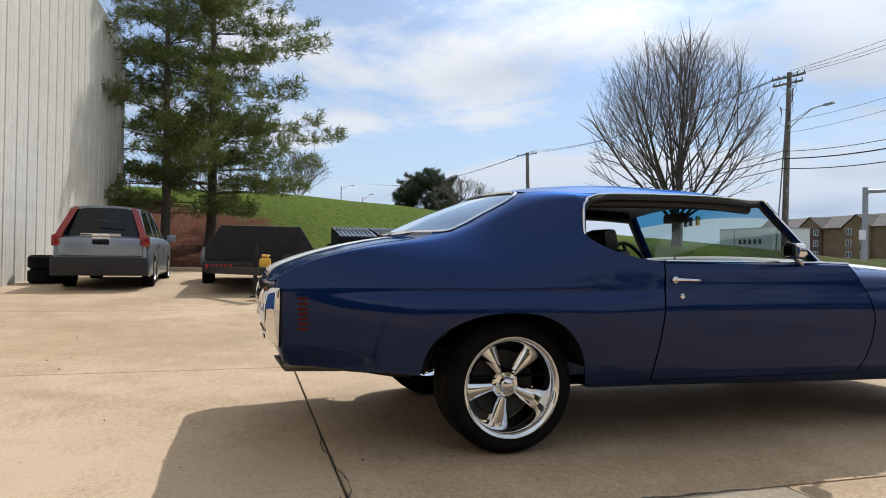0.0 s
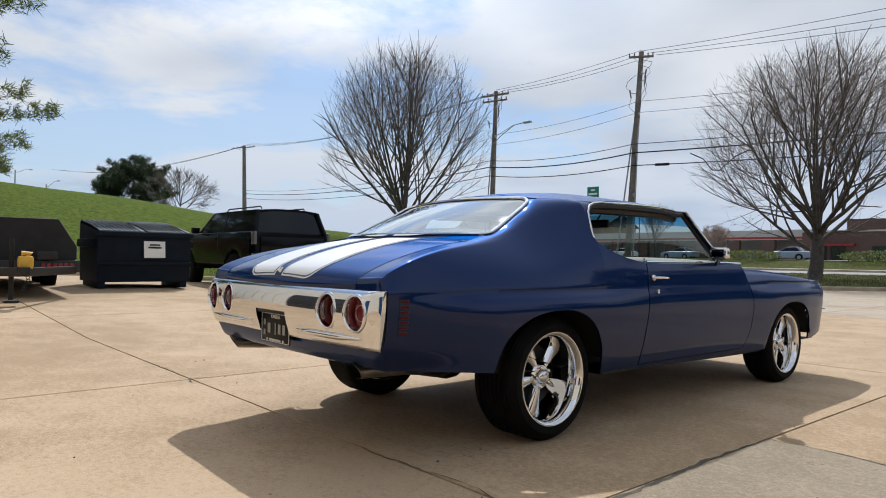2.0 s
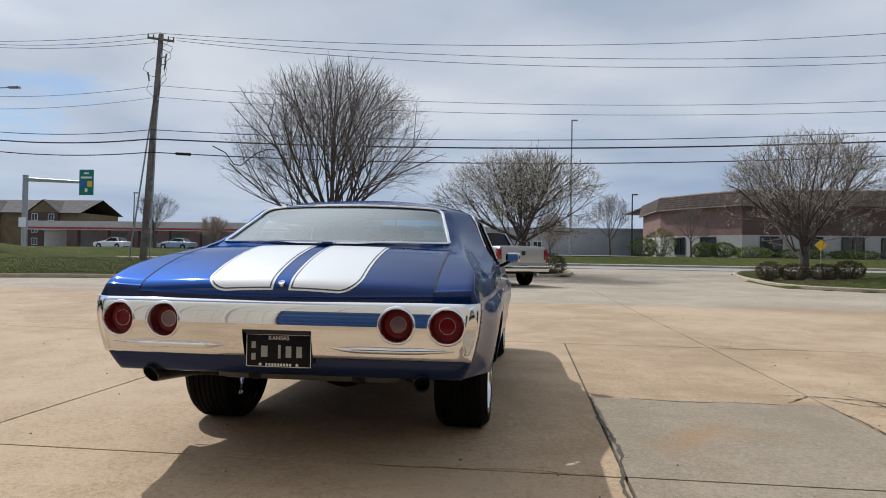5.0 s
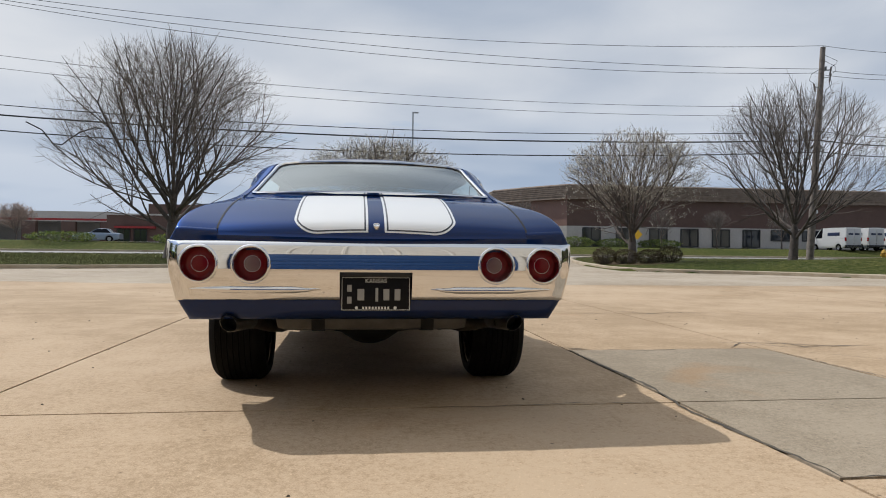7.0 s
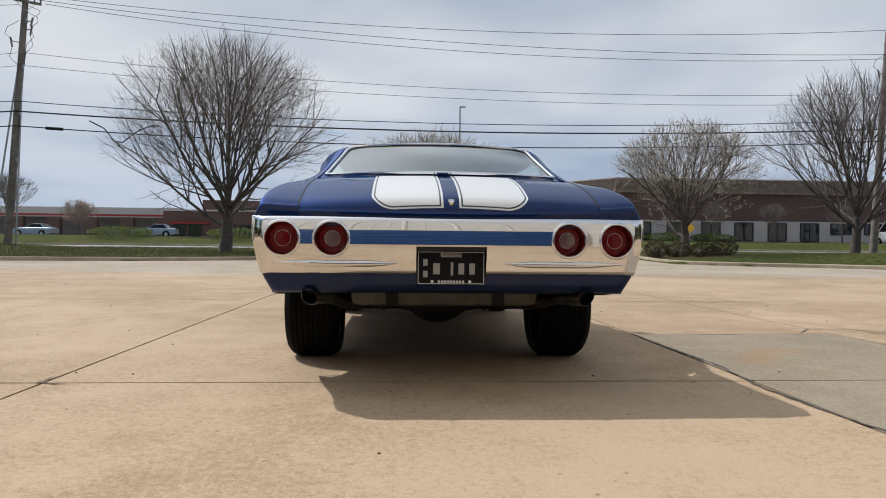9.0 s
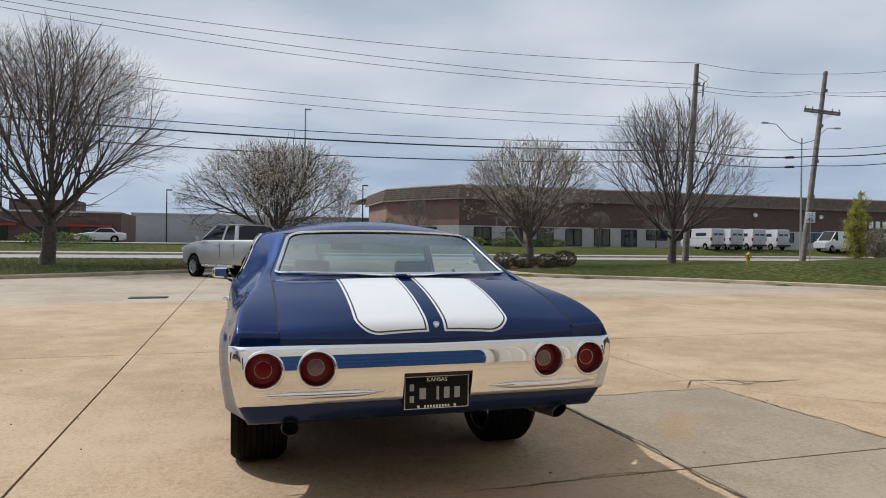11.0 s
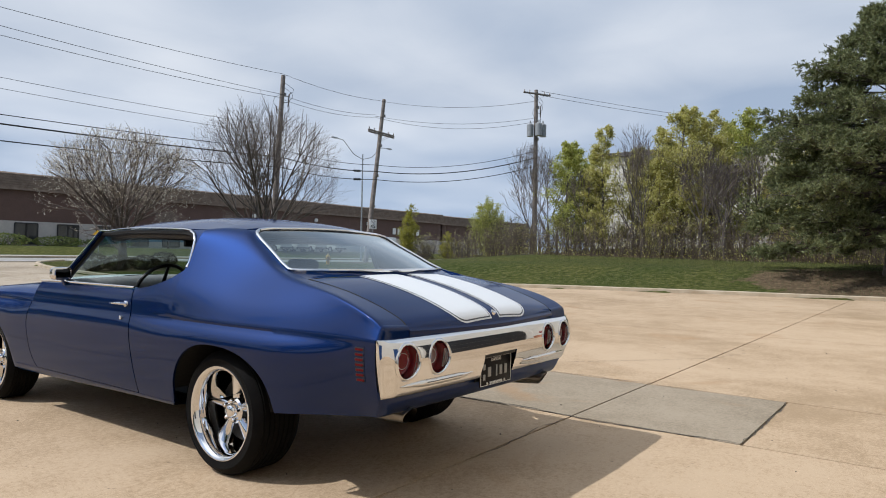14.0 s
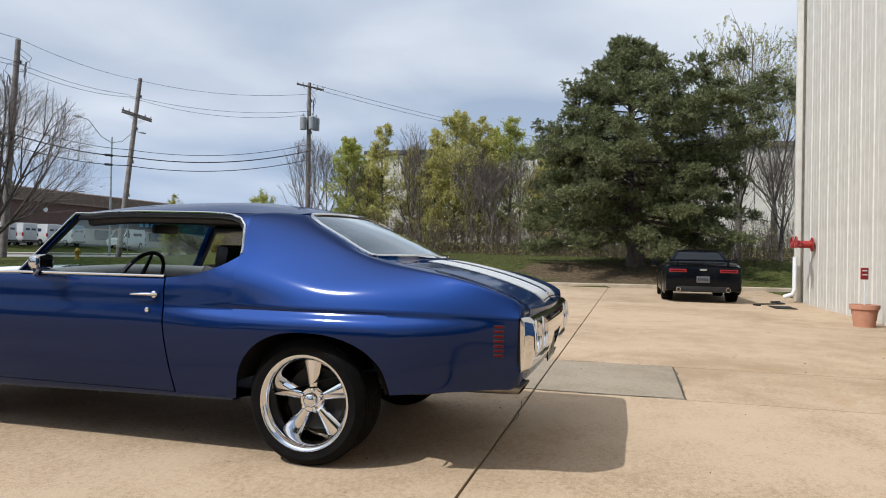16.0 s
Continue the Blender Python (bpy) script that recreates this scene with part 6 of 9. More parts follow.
    if buds is not None:
        soup_part("blossom", buds, M[blossom], root, "pale opening blossom")
    return root


def conifer(name, x, y, height, spread, seed, label, needles, trunk_r=0.3, bare=0.18, open_=0.55, layers=18, tuft=0.20, lean=0.0, shape=1.0, per_limb=30, dip=0.15, group=""):
    """An evergreen: whorls of limbs that carry tufts of needles, thinner towards the tips, with gaps."""
    rng = random.Random(seed)
    z0 = ground_z(x, y) - 0.1
    root = thing(name, (x, y, z0), label, "tree", group)
    tr, nd = Soup(), Soup()
    axis_pts = [Vector((lean * k * height, 0.02 * math.sin(k * 9) * height * 0.1, k * height)) for k in np.linspace(-0.02, 1, 12)]
    tr.tube(axis_pts, [max(0.02, trunk_r * (1.25 if i == 0 else 1.0) * (1 - 0.93 * i / 11)) for i in range(12)], 9)

    def tuft_at(c, d, size):
        for _ in range(13):
            e = (d * 0.55 + rand_dir(rng)).normalized() * size * rng.uniform(0.6, 1.1)
            nd.needle(c + rand_dir(rng) * size * 0.35, e, e.cross(rand_dir(rng)).normalized(), size * 0.055)

    for k in range(layers):
        f = bare + (1 - bare) * (k + rng.uniform(0, 0.8)) / layers
        zc = f * height
        g = (f - bare) / (1 - bare)
        reach = spread / 2 * (max(0.05, (1 - g)) ** 0.75 * shape + (1 - shape) * math.sin(math.pi * min(1, g * 0.92 + 0.12)) ** 0.7)
        for j in range(rng.randint(4, 6)):
            if rng.random() < 0.10 * open_:
                continue
            t = rng.uniform(0, 2 * math.pi)
            ln = reach * rng.uniform(1 - 0.55 * open_, 1.12)
            d = Vector((math.cos(t), math.sin(t), rng.uniform(-0.10, 0.42) * (0.5 + 0.7 * g)))
            p = Vector((lean * zc, 0, zc))
            pts = [p + d * ln * s + Vector((0, 0, -dip * ln * s * s + 0.10 * ln * s ** 4)) for s in (0, 0.25, 0.5, 0.75, 1.0)]
            r = 0.018 + 0.035 * (1 - g) * trunk_r / 0.3
            tr.tube(pts, [r, r * 0.75, r * 0.5, r * 0.3, r * 0.12], 4)
            m = max(4, int(per_limb * (ln / (spread / 2)) ** 1.2))
            for _ in range(m):
                s = rng.uniform(0.30, 1.02) ** 0.8
                i = min(3, int(s * 4))
                c = pts[i].lerp(pts[i + 1], min(1, s * 4 - i))
                w = ln * 0.24 * (1.15 - s)
                off = Vector((-d.y, d.x, 0)).normalized() * rng.uniform(-1, 1) * (w + 0.25)
                if rng.random() < 0.3:
                    tr.tube([c, c + off], [0.010, 0.004], 3)
                tuft_at(c + off + Vector((0, 0, rng.uniform(-0.12, 0.34))), (d + off * 0.8 + Vector((0, 0, 0.35))).normalized(), tuft * rng.uniform(0.8, 1.25))
    soup_part("trunk", tr, M["bark"], root, smooth_=True)
    soup_part("crown", nd, M[needles], root, "tufts of needles")
    return root


def old_spruce(x, y, height, label):
    """A broad old evergreen: long limbs that end in thick upturned brushes of needles, with gaps between the boughs."""
    rng = random.Random(13)
    root = thing("spruce_tree", (x, y, ground_z(x, y) - 0.1), label, "tree")
    tr, nd = Soup(), Soup()
    reach = curve1([0.08, 0.25, 0.40, 0.50, 0.64, 0.75, 0.85, 0.93, 1.0], [4.5, 4.7, 4.6, 4.6, 3.6, 2.6, 1.6, 0.85, 0.2])

    def axis(f):
        return Vector((0.10 * math.sin(f * 5), 0.55 * f * f, f * height))

    tr.tube([axis(f) for f in np.linspace(-0.02, 0.99, 14)], [0.50, 0.36] + [max(0.03, 0.33 * (1 - 0.93 * k / 11)) for k in range(12)], 10)

    def brush(p, d, ln):
        """One shoot with needles all along it."""
        tr.tube([p, p + d * ln], [0.012, 0.005], 3)
        for _ in range(13):
            c = p + d * ln * rng.uniform(0.05, 1.0)
            e = (d * 0.75 + rand_dir(rng)).normalized() * rng.uniform(0.09, 0.15)
            nd.needle(c, e, e.cross(rand_dir(rng)).normalized(), 0.021)

    for k in range(30):
        f = 0.15 + 0.84 * (k + rng.uniform(0, 0.7)) / 30
        n_limbs = 7 if f < 0.6 else 6 if f < 0.85 else 5
        for j in range(n_limbs):
            t = 2 * math.pi * (j + rng.uniform(-0.28, 0.28)) / n_limbs + 2.4 * k
            out = Vector((math.cos(t), math.sin(t), 0))
            ln = reach(f) * rng.uniform(0.62, 1.10) * (1.0 + 0.62 * max(0.0, -out.y) * smooth(0.45, 0.65, f) * smooth(0.90, 0.72, f))
            rise = lerp(-0.14, 0.42, f ** 1.3) + rng.uniform(-0.10, 0.12)
            p = axis(f)
            pts = [p + out * ln * s + Vector((0, 0, ln * (rise * s - 0.26 * s * s + 0.20 * s ** 3))) for s in (0, 0.25, 0.5, 0.75, 1.0)]
            r = 0.02 + 0.05 * (1 - f)
            tr.tube(pts, [r, r * 0.75, r * 0.5, r * 0.3, r * 0.12], 5)
            side = Vector((-out.y, out.x, 0))
            for _ in range(max(3, int(11 * ln / 4.5))):
                s = rng.uniform(0.28, 1.0) ** 0.75
                i = min(3, int(s * 4))
                c0 = pts[i].lerp(pts[i + 1], min(1, s * 4 - i))
                c = c0 + side * rng.uniform(-1, 1) * ln * 0.30 * (1.12 - s) + Vector((0, 0, rng.uniform(-0.05, 0.16)))
                tr.tube([c0, c], [0.016, 0.008], 3)
                size = rng.uniform(0.26, 0.42)
                for _ in range(rng.randint(16, 22)):
                    d = (rand_dir(rng) + out * 0.55 + Vector((0, 0, 0.45))).normalized()
                    brush(c + Vector((d.x * size, d.y * size, d.z * size * 0.45)) * rng.uniform(0.2, 0.9), d, rng.uniform(0.16, 0.30))
    soup_part("trunk", tr, M["bark"], root, smooth_=True)
    soup_part("crown", nd, M["spruce_needles"], root, "thick brushes of dark needles")
    return root


def leafy(name, x, y, height, spread, seed, label, leaf, leaves=1800, size=0.10, narrow=1.0, stems=1, group="", category="tree", low=0.18, bark="bark_grey"):
    """A young tree or tall shrub in first leaf: upright stems with many small loose leaves."""
    rng = random.Random(seed)
    z0 = ground_z(x, y) - 0.1
    root = thing(name, (x, y, z0), label, category, group)
    tr, lf = Soup(), Soup()
    ends = []
    for s in range(stems):
        off = Vector((rng.uniform(-1, 1), rng.uniform(-1, 1), 0)) * (0.28 * spread if stems > 1 else 0)
        h = height * (1.0 if s == 0 else rng.uniform(0.6, 0.95))
        pts = [off * (0.35 + 0.65 * k) + Vector((rng.uniform(-0.06, 0.06) * h * 0.3, rng.uniform(-0.06, 0.06) * h * 0.3, k * h)) for k in (0, 0.25, 0.5, 0.75, 1.0)]
        r = 0.012 * h + 0.02
        tr.tube(pts, [r, r * 0.8, r * 0.6, r * 0.35, r * 0.1], 5)
        for b in range(int(30 + 60 / stems)):
            f = rng.uniform(low, 1.0)
            i = min(3, int(f * 4))
            p = pts[i].lerp(pts[i + 1], f * 4 - i)
            t = rng.uniform(0, 2 * math.pi)
            g = (f - low) / (1 - low)
            ln = spread * 0.5 * (math.sin(math.pi * min(1, 0.30 + 0.66 * g)) ** 0.9) * rng.uniform(0.5, 1.1) / (1 + 0.3 * (stems > 1))
            d = Vector((math.cos(t), math.sin(t), 0.55 * narrow + rng.uniform(0, 0.5))).normalized()
            e = p + d * ln
            mid = p.lerp(e, 0.55) - Vector((0, 0, 0.05 * ln))
            tr.tube([p, mid, e], [0.35 * r * (1.1 - f) + 0.008, 0.012, 0.004], 3)
            ends.append((p, mid, e, ln))
            for _ in range(2):
                q = p.lerp(e, rng.uniform(0.4, 0.9)); u = q + (d + rand_dir(rng) * 0.7).normalized() * ln * 0.45
                tr.tube([q, u], [0.009, 0.003], 3)
                ends.append((q, q.lerp(u, 0.5), u, ln * 0.5))
    for _ in range(leaves):
        p, mid, e, ln = ends[rng.randrange(len(ends))]
        c = p.lerp(e, rng.uniform(0.15, 1.05)) + rand_dir(rng) * rng.uniform(0.0, 0.16 + 0.17 * ln)
        d = rand_dir(rng) * size * rng.uniform(0.6, 1.3)
        lf.blade(c, d, d.cross(rand_dir(rng)).normalized(), size * 0.32)
    soup_part("trunk", tr, M[bark], root)
    if leaves:
        soup_part("crown", lf, M[leaf], root, "small new leaves")
    return root


def clipped_bush(name, x, y, rx, ry, h, seed, label, leaf, n=1400, size=0.05, group="hedge by the island"):
    rng = random.Random(seed)
    z0 = ground_z(x, y) - 0.05
    root = thing(name, (x, y, z0), label, "bush", group)
    st, lf = Soup(), Soup()
    for _ in range(26):
        t, q = rng.uniform(0, 2 * math.pi), rng.random() ** 0.5
        e = Vector((rx * q * math.cos(t), ry * q * math.sin(t), h * rng.uniform(0.6, 0.95)))
        st.tube([Vector((e.x * 0.25, e.y * 0.25, 0)), e * 0.6, e], [0.018, 0.012, 0.004], 3)
    for _ in range(n):
        d = rand_dir(rng)
        k = rng.uniform(0.55, 1.0) ** 0.4 * (1 + 0.10 * noise.noise((d.x * 2 + seed, d.y * 2, d.z * 2)))
        c = Vector((d.x * rx * k, d.y * ry * k, h * 0.5 + d.z * h * 0.5 * k))
        e = (rand_dir(rng) + d * 0.6).normalized() * size * rng.uniform(0.7, 1.4)
        lf.blade(c, e, e.cross(rand_dir(rng)).normalized(), size * 0.4)
    soup_part("stems", st, M["bark"], root)
    soup_part("foliage", lf, M[leaf], root)
    return root


# bare street trees
bare_tree("bare_tree", -32.6, 24.6, 12.6, 11.5, 11, "tall bare shade tree in rough grass", 1.6, 0.30, 13, 0.62, density=1.38)
bare_tree("bare_tree", -8.9, 29.6, 10.2, 11.4, 23, "broad bare tree on the grass strip", 1.6, 0.30, 13, 0.36, bark="bark", density=1.35)
bare_tree("bare_tree", 24.4, 31.2, 9.6, 10.4, 37, "grey bare tree beside the utility pole", 1.7, 0.24, 12, 0.42, bark="bark", density=1.15)
bare_tree("flowering_tree", 0.9, 28.0, 5.6, 9.0, 41, "low spreading tree with first pale blossom", 1.0, 0.26, 11, 0.10, twigs="bark", blossom="blossom", density=1.2, bud_n=1)
bare_tree("flowering_tree", 13.0, 26.7, 6.2, 7.0, 53, "small flowering tree above a clipped hedge", 1.1, 0.20, 11, 0.28, blossom="blossom", density=1.15, bud_n=1)
bare_tree("bare_tree", -62.0, 3.5, 6.0, 6.5, 61, "small bare tree on the hill", 1.2, 0.13, 7, 0.6, fine=0.012, depth=3)
bare_tree("bare_tree", -54.0, 17.4, 4.4, 6.4, 67, "low bare tree beside the dark evergreen", 0.8, 0.13, 8, 0.15, fine=0.012, depth=3)
bare_tree("bare_tree", 10.3, 72.0, 6.6, 5.0, 71, "young bare tree by the car park", 1.6, 0.12, 7, 0.7, fine=0.012, depth=3)
bare_tree("bare_tree", 18.0, 68.0, 5.0, 4.6, 73, "young bare tree in front of the brick building", 1.4, 0.11, 7, 0.6, fine=0.012, depth=3)
bare_tree("bare_tree", -39.5, 66.0, 6.0, 5.5, 79, "young bare tree by the road", 1.6, 0.12, 7, 0.6, fine=0.012, depth=3)
bare_tree("blossom_tree", -36.5, 74.0, 4.0, 4.4, 83, "small tree in pale pink blossom", 0.8, 0.10, 8, 0.4, blossom="pink_blossom", fine=0.012, depth=3)
bare_tree("blossom_tree", 4.0, 76.0, 4.6, 5.4, 89, "small tree in pink blossom by the car park", 0.8, 0.10, 8, 0.4, blossom="pink_blossom", fine=0.012, depth=3)
for k, (x, y) in enumerate(((33, 66), (40, 67), (47.5, 66.5))):
    bare_tree("bare_tree", x, y, 4.2, 3.6, 90 + k, "young bare tree in front of the brick building", 1.3, 0.09, 6, 0.6, fine=0.012, depth=3, group="young trees by the brick building")

# evergreens
conifer("pine_tree", -24.6, -4.3, 15.5, 10.5, 5, "tall pine with open limbs above red mulch", "pine_needles", 0.20, 0.10, 0.8, 23, 0.30, per_limb=85, dip=0.10, shape=0.55, group="pines beside the wall")
conifer("pine_tree", -26.8, -2.7, 15.0, 12.0, 7, "tall pine with open limbs above red mulch", "pine_needles", 0.24, 0.10, 0.8, 23, 0.30, per_limb=85, dip=0.10, shape=0.55, group="pines beside the wall")
conifer("evergreen_tree", -70.0, 18.3, 7.4, 8.4, 9, "dark rounded evergreen on the hill crest", "dark_needles", 0.30, 0.12, 0.5, 20, 0.36, per_limb=110, dip=0.02, shape=0.25)
old_spruce(25.9, -1.8, 9.55, "large dark evergreen with dense spreading limbs on the grass")

# the woods behind the grass
woods = [(35.2, 15.6, 6.7, 3.4, "spring_leaf"), (35.0, 13.1, 7.6, 3.4, "olive_leaf"), (36.4, 14.4, 6.0, 2.8, "spring_leaf"), (35.4, 8.6, 8.3, 4.4, "olive_leaf"), (36.4, 7.4, 8.0, 4.2, "olive_leaf"), (35.0, 9.8, 5.6, 2.8, "olive_leaf"),
         (37.5, 5.6, 8.2, 4.4, "spring_leaf"), (38.6, 3.0, 7.6, 4.2, "olive_leaf"), (40.5, 0.2, 7.2, 4.0, "olive_leaf"), (35.4, 3.4, 5.0, 3.4, "olive_leaf"), (37.6, 16.2, 7.0, 3.4, "spring_leaf"), (38.2, 12.2, 6.6, 3.0, "olive_leaf"), (38.4, 9.0, 8.6, 4.6, "olive_leaf"), (36.8, 10.2, 7.4, 3.6, "olive_leaf"), (37.0, 1.2, 5.4, 3.6, "olive_leaf"), (38.8, -3.0, 5.0, 4.0, "olive_leaf"), (38.4, 6.8, 7.6, 4.4, "spring_leaf")]
for k, (x, y, h, w, lf) in enumerate(woods):
    leafy("young_tree", x, y, h, w, 200 + k, "slender young tree in yellow-green spring leaf" if lf == "olive_leaf" else "slender young tree in fresh green spring leaf", lf, 10500, 0.125, 1.0, 1, "trees along the grass", low=0.06)
for k, (x, y, h, w) in enumerate(((33.0, -6.8, 11.5, 8.0), (38.0, -9.5, 12.0, 8.0))):
    bare_tree("woodland_tree", x, y, h, w, 240 + k, "tall woodland tree with sparse yellow spring buds", 2.6, 0.18, 6, 0.75, blossom="yellow_leaf", fine=0.010, depth=3, density=0.6, bud_n=18, bark="bark_grey", group="trees along the grass")
for k, (x, y, h, w) in enumerate(((35.2, 11.3, 7.6, 2.6), (36.0, 17.2, 6.2, 3.0), (34.4, 6.1, 5.0, 4.4), (34.6, -3.8, 6.0, 4.2), (36.2, -6.0, 7.0, 4.5), (31.6, -8.6, 5.6, 4.0), (36.5, 18.8, 7.2, 4.0), (34.8, 10.6, 6.4, 3.4), (34.9, 4.6, 5.8, 3.4), (35.0, 0.6, 6.2, 4.0), (37.5, -1.6, 7.4, 4.4), (33.6, -5.2, 6.4, 4.0), (37.8, -7.4, 8.6, 4.6), (34.8, 7.4, 6.0, 3.0), (35.0, 14.2, 5.2, 2.8))):
    bare_tree("woodland_tree", x, y, h, w, 260 + k, "thin grey leafless woodland tree", 1.5, 0.10, 6, 0.7, fine=0.010, depth=3, bark="bark_grey", group="trees along the grass")
leafy("tall_shrub", 39.2, 23.4, 4.6, 4.0, 280, "bright green leafy shrub at the edge of the grass", "spring_leaf", 15000, 0.10, 1.2, 8, "", "shrub", 0.03)
leafy("tall_shrub", 39.2, 31.5, 4.8, 2.9, 290, "yellow-green shrub beside the road", "yellow_leaf", 9000, 0.10, 1.3, 4, "", "shrub", 0.05)
leafy("tall_shrub", 39.0, 27.2, 2.6, 2.2, 291, "yellow-green shrub in the thicket beside the road", "yellow_leaf", 3500, 0.09, 1.0, 5, "", "shrub", 0.03)
leafy("tall_shrub", 38.8, 29.2, 2.6, 3.0, 292, "thin brown and green thicket beside the road", "olive_leaf", 700, 0.08, 1.0, 8, "", "shrub", 0.05)
leafy("tall_shrub", 38.4, 25.4, 2.5, 2.8, 293, "thin brown and green thicket beside the road", "olive_leaf", 700, 0.08, 1.0, 8, "", "shrub", 0.05)
leafy("tall_shrub", 37.2, 20.4, 2.8, 3.4, 294, "thin brown thicket at the edge of the grass", "olive_leaf", 900, 0.08, 1.0, 8, "", "shrub", 0.05)
# undergrowth
ug = Soup()
rng_u = random.Random(300)
for _ in range(2600):
    t = rng_u.random()
    x, y = 33.0 + rng_u.uniform(-1.2, 5.0) - 1.0 * t, lerp(22.0, -12.0, t) + rng_u.uniform(-1, 1)
    z = ground_z(x, y) - 0.05
    h = rng_u.uniform(0.8, 2.6)
    p = Vector((x, y, z))
    e = p + Vector((rng_u.uniform(-0.5, 0.5) * h * 0.5, rng_u.uniform(-0.5, 0.5) * h * 0.5, h))
    ug.tube([p, p.lerp(e, 0.5) + rand_dir(rng_u) * 0.06, e], [0.014, 0.010, 0.003], 3)
    for _ in range(4):
        q = p.lerp(e, rng_u.uniform(0.3, 0.9))
        ug.tube([q, q + (rand_dir(rng_u) + Vector((0, 0, 0.6))).normalized() * h * 0.28], [0.007, 0.002], 3)
ob = new("undergrowth", ug.mesh("undergrowth", M["dry_twigs"]))
tagged(ob, "tangle of dry brown twigs under the woods", "undergrowth", kind="stuff")
ul = Soup()
for _ in range(9000):
    t = rng_u.random()
    x, y = 33.4 + rng_u.uniform(-1.2, 5.5) - 1.0 * t, lerp(22.0, -12.0, t) + rng_u.uniform(-1, 1)
    c = Vector((x, y, ground_z(x, y) + rng_u.uniform(0.1, 2.2) * rng_u.random()))
    d = rand_dir(rng_u) * 0.10
    ul.blade(c, d, d.cross(rand_dir(rng_u)).normalized(), 0.035)
ob = new("undergrowth_leaves", ul.mesh("undergrowth_leaves", M["olive_leaf"]))
tagged(ob, "sparse new leaves in the undergrowth", "undergrowth", kind="stuff")

# clipped hedge round the island tree, and bushes across the road
for k, (x, y, w, h) in enumerate(((11.2, 25.6, 0.55, 0.80), (12.1, 25.3, 0.6, 0.72), (13.2, 25.2, 0.6, 0.70), (14.3, 25.5, 0.6, 0.82))):
    clipped_bush("hedge_bush", x, y, w, 0.5, h, 320 + k, "clipped dark red-brown hedge bush on the island", "hedge_leaf", 2200, 0.05)
clipped_bush("hedge_bush", 2.1, 27.6, 0.9, 0.7, 1.05, 330, "dark red-brown hedge bush on the island", "hedge_leaf", 2400, 0.06)
for k, (x, y, w, h) in enumerate(((13.4, 69.5, 1.5, 2.0), (15.3, 70.0, 1.7, 3.0), (19.5, 69.0, 1.2, 1.6), (21.3, 68.5, 1.3, 1.6), (24.0, 68.0, 2.0, 1.2), (28.5, 67.5, 2.4, 1.0), (33.5, 67.5, 2.4, 1.0), (-27.0, 62.0, 3.0, 0.9), (-16.0, 62.0, 3.0, 0.9))):
    clipped_bush("garden_bush", x, y, w, w * 0.8, h, 340 + k, "rounded green garden bush across the road", "bush_leaf", 1300, 0.16, "bushes across the road")

# grass blades where the camera sees the verges near by
gs = Soup()
rng_g = random.Random(400)
count = 0
while count < 60000:
    x, y = rng_g.uniform(-24, 34), rng_g.uniform(-8, 36)
    if inside(x, y, LOT) or edge_distance(x, y, LOT) < 0.22:
        continue
    if x < 0 and y < 12 and rng_g.random() < 0.5 and x < -20:
        continue
    z = h_ground(x, y)
    if edge_distance(x, y, LOT) < 0.9:
        z = min(z, h_lot(x, y) + 0.10)
    d = Vector((rng_g.uniform(-0.4, 0.4), rng_g.uniform(-0.4, 0.4), 1)) * rng_g.uniform(0.05, 0.11)
    gs.needle(Vector((x, y, z - 0.01)), d, d.orthogonal().normalized(), 0.012)
    count += 1
M["grass_blade"] = leaf_mat("grass_blades", [(0.042, 0.050, 0.018), (0.080, 0.088, 0.032), (0.17, 0.155, 0.08)], trans=0.35)
ob = new("grass", gs.mesh("grass", M["grass_blade"]))
tagged(ob, "short spring grass along the kerbs", "grass", kind="stuff")


# ---- poles, wires, signs ----
M["green_sign"] = simple("green_sign", (0.0, 0.16, 0.10), (0.0, 0.19, 0.12), 8, 0.4)
M["yellow_sign"] = simple("yellow_sign", (0.75, 0.42, 0.02), (0.80, 0.47, 0.03), 8, 0.45)
M["sign_blue"] = material("sign_blue", (0.02, 0.12, 0.45), 0.4)
M["black_ink"] = material("black_ink", (0.01, 0.01, 0.01), 0.5)
M["red_paint"] = simple("red_paint", (0.26, 0.014, 0.014), (0.36, 0.028, 0.025), 10, 0.45)
M["hydrant"] = simple("hydrant_yellow", (0.60, 0.33, 0.03), (0.70, 0.42, 0.05), 10, 0.5)
M["dark_metal"] = simple("dark_metal", (0.02, 0.02, 0.022), (0.035, 0.035, 0.035), 9, 0.5, 0.4)


def cross_arm(root, c, half, ang, lab=""):
    d = Vector((math.cos(ang), math.sin(ang), 0))
    bm = B()
    box(bm, c, (half * 2, 0.10, 0.13), Matrix.Rotation(ang, 3, "Z"), bevel=0.012)
    arm = part("crossarm", bm, M["wood_pole"], root)
    for s in (-0.94, -0.55, 0.55, 0.94):
        bm = B()
        p = Vector(c) + d * half * s
        lathe(bm, [(0.06, 0.02), (0.10, 0.05), (0.14, 0.035), (0.18, 0.05), (0.22, 0.035), (0.26, 0.015), (0.26, 0.0)], 10, "Z", p)
        part("insulator", bm, M["porcelain"], arm, "brown insulator")
    bm = B()
    for s in (-0.6, 0.6):
        rod(bm, Vector(c) + d * half * s - Vector((0, 0, 0.05)), Vector(c) - Vector((0, 0, 0.55)), 0.015)
    part("brace", bm, M["galv"], arm)


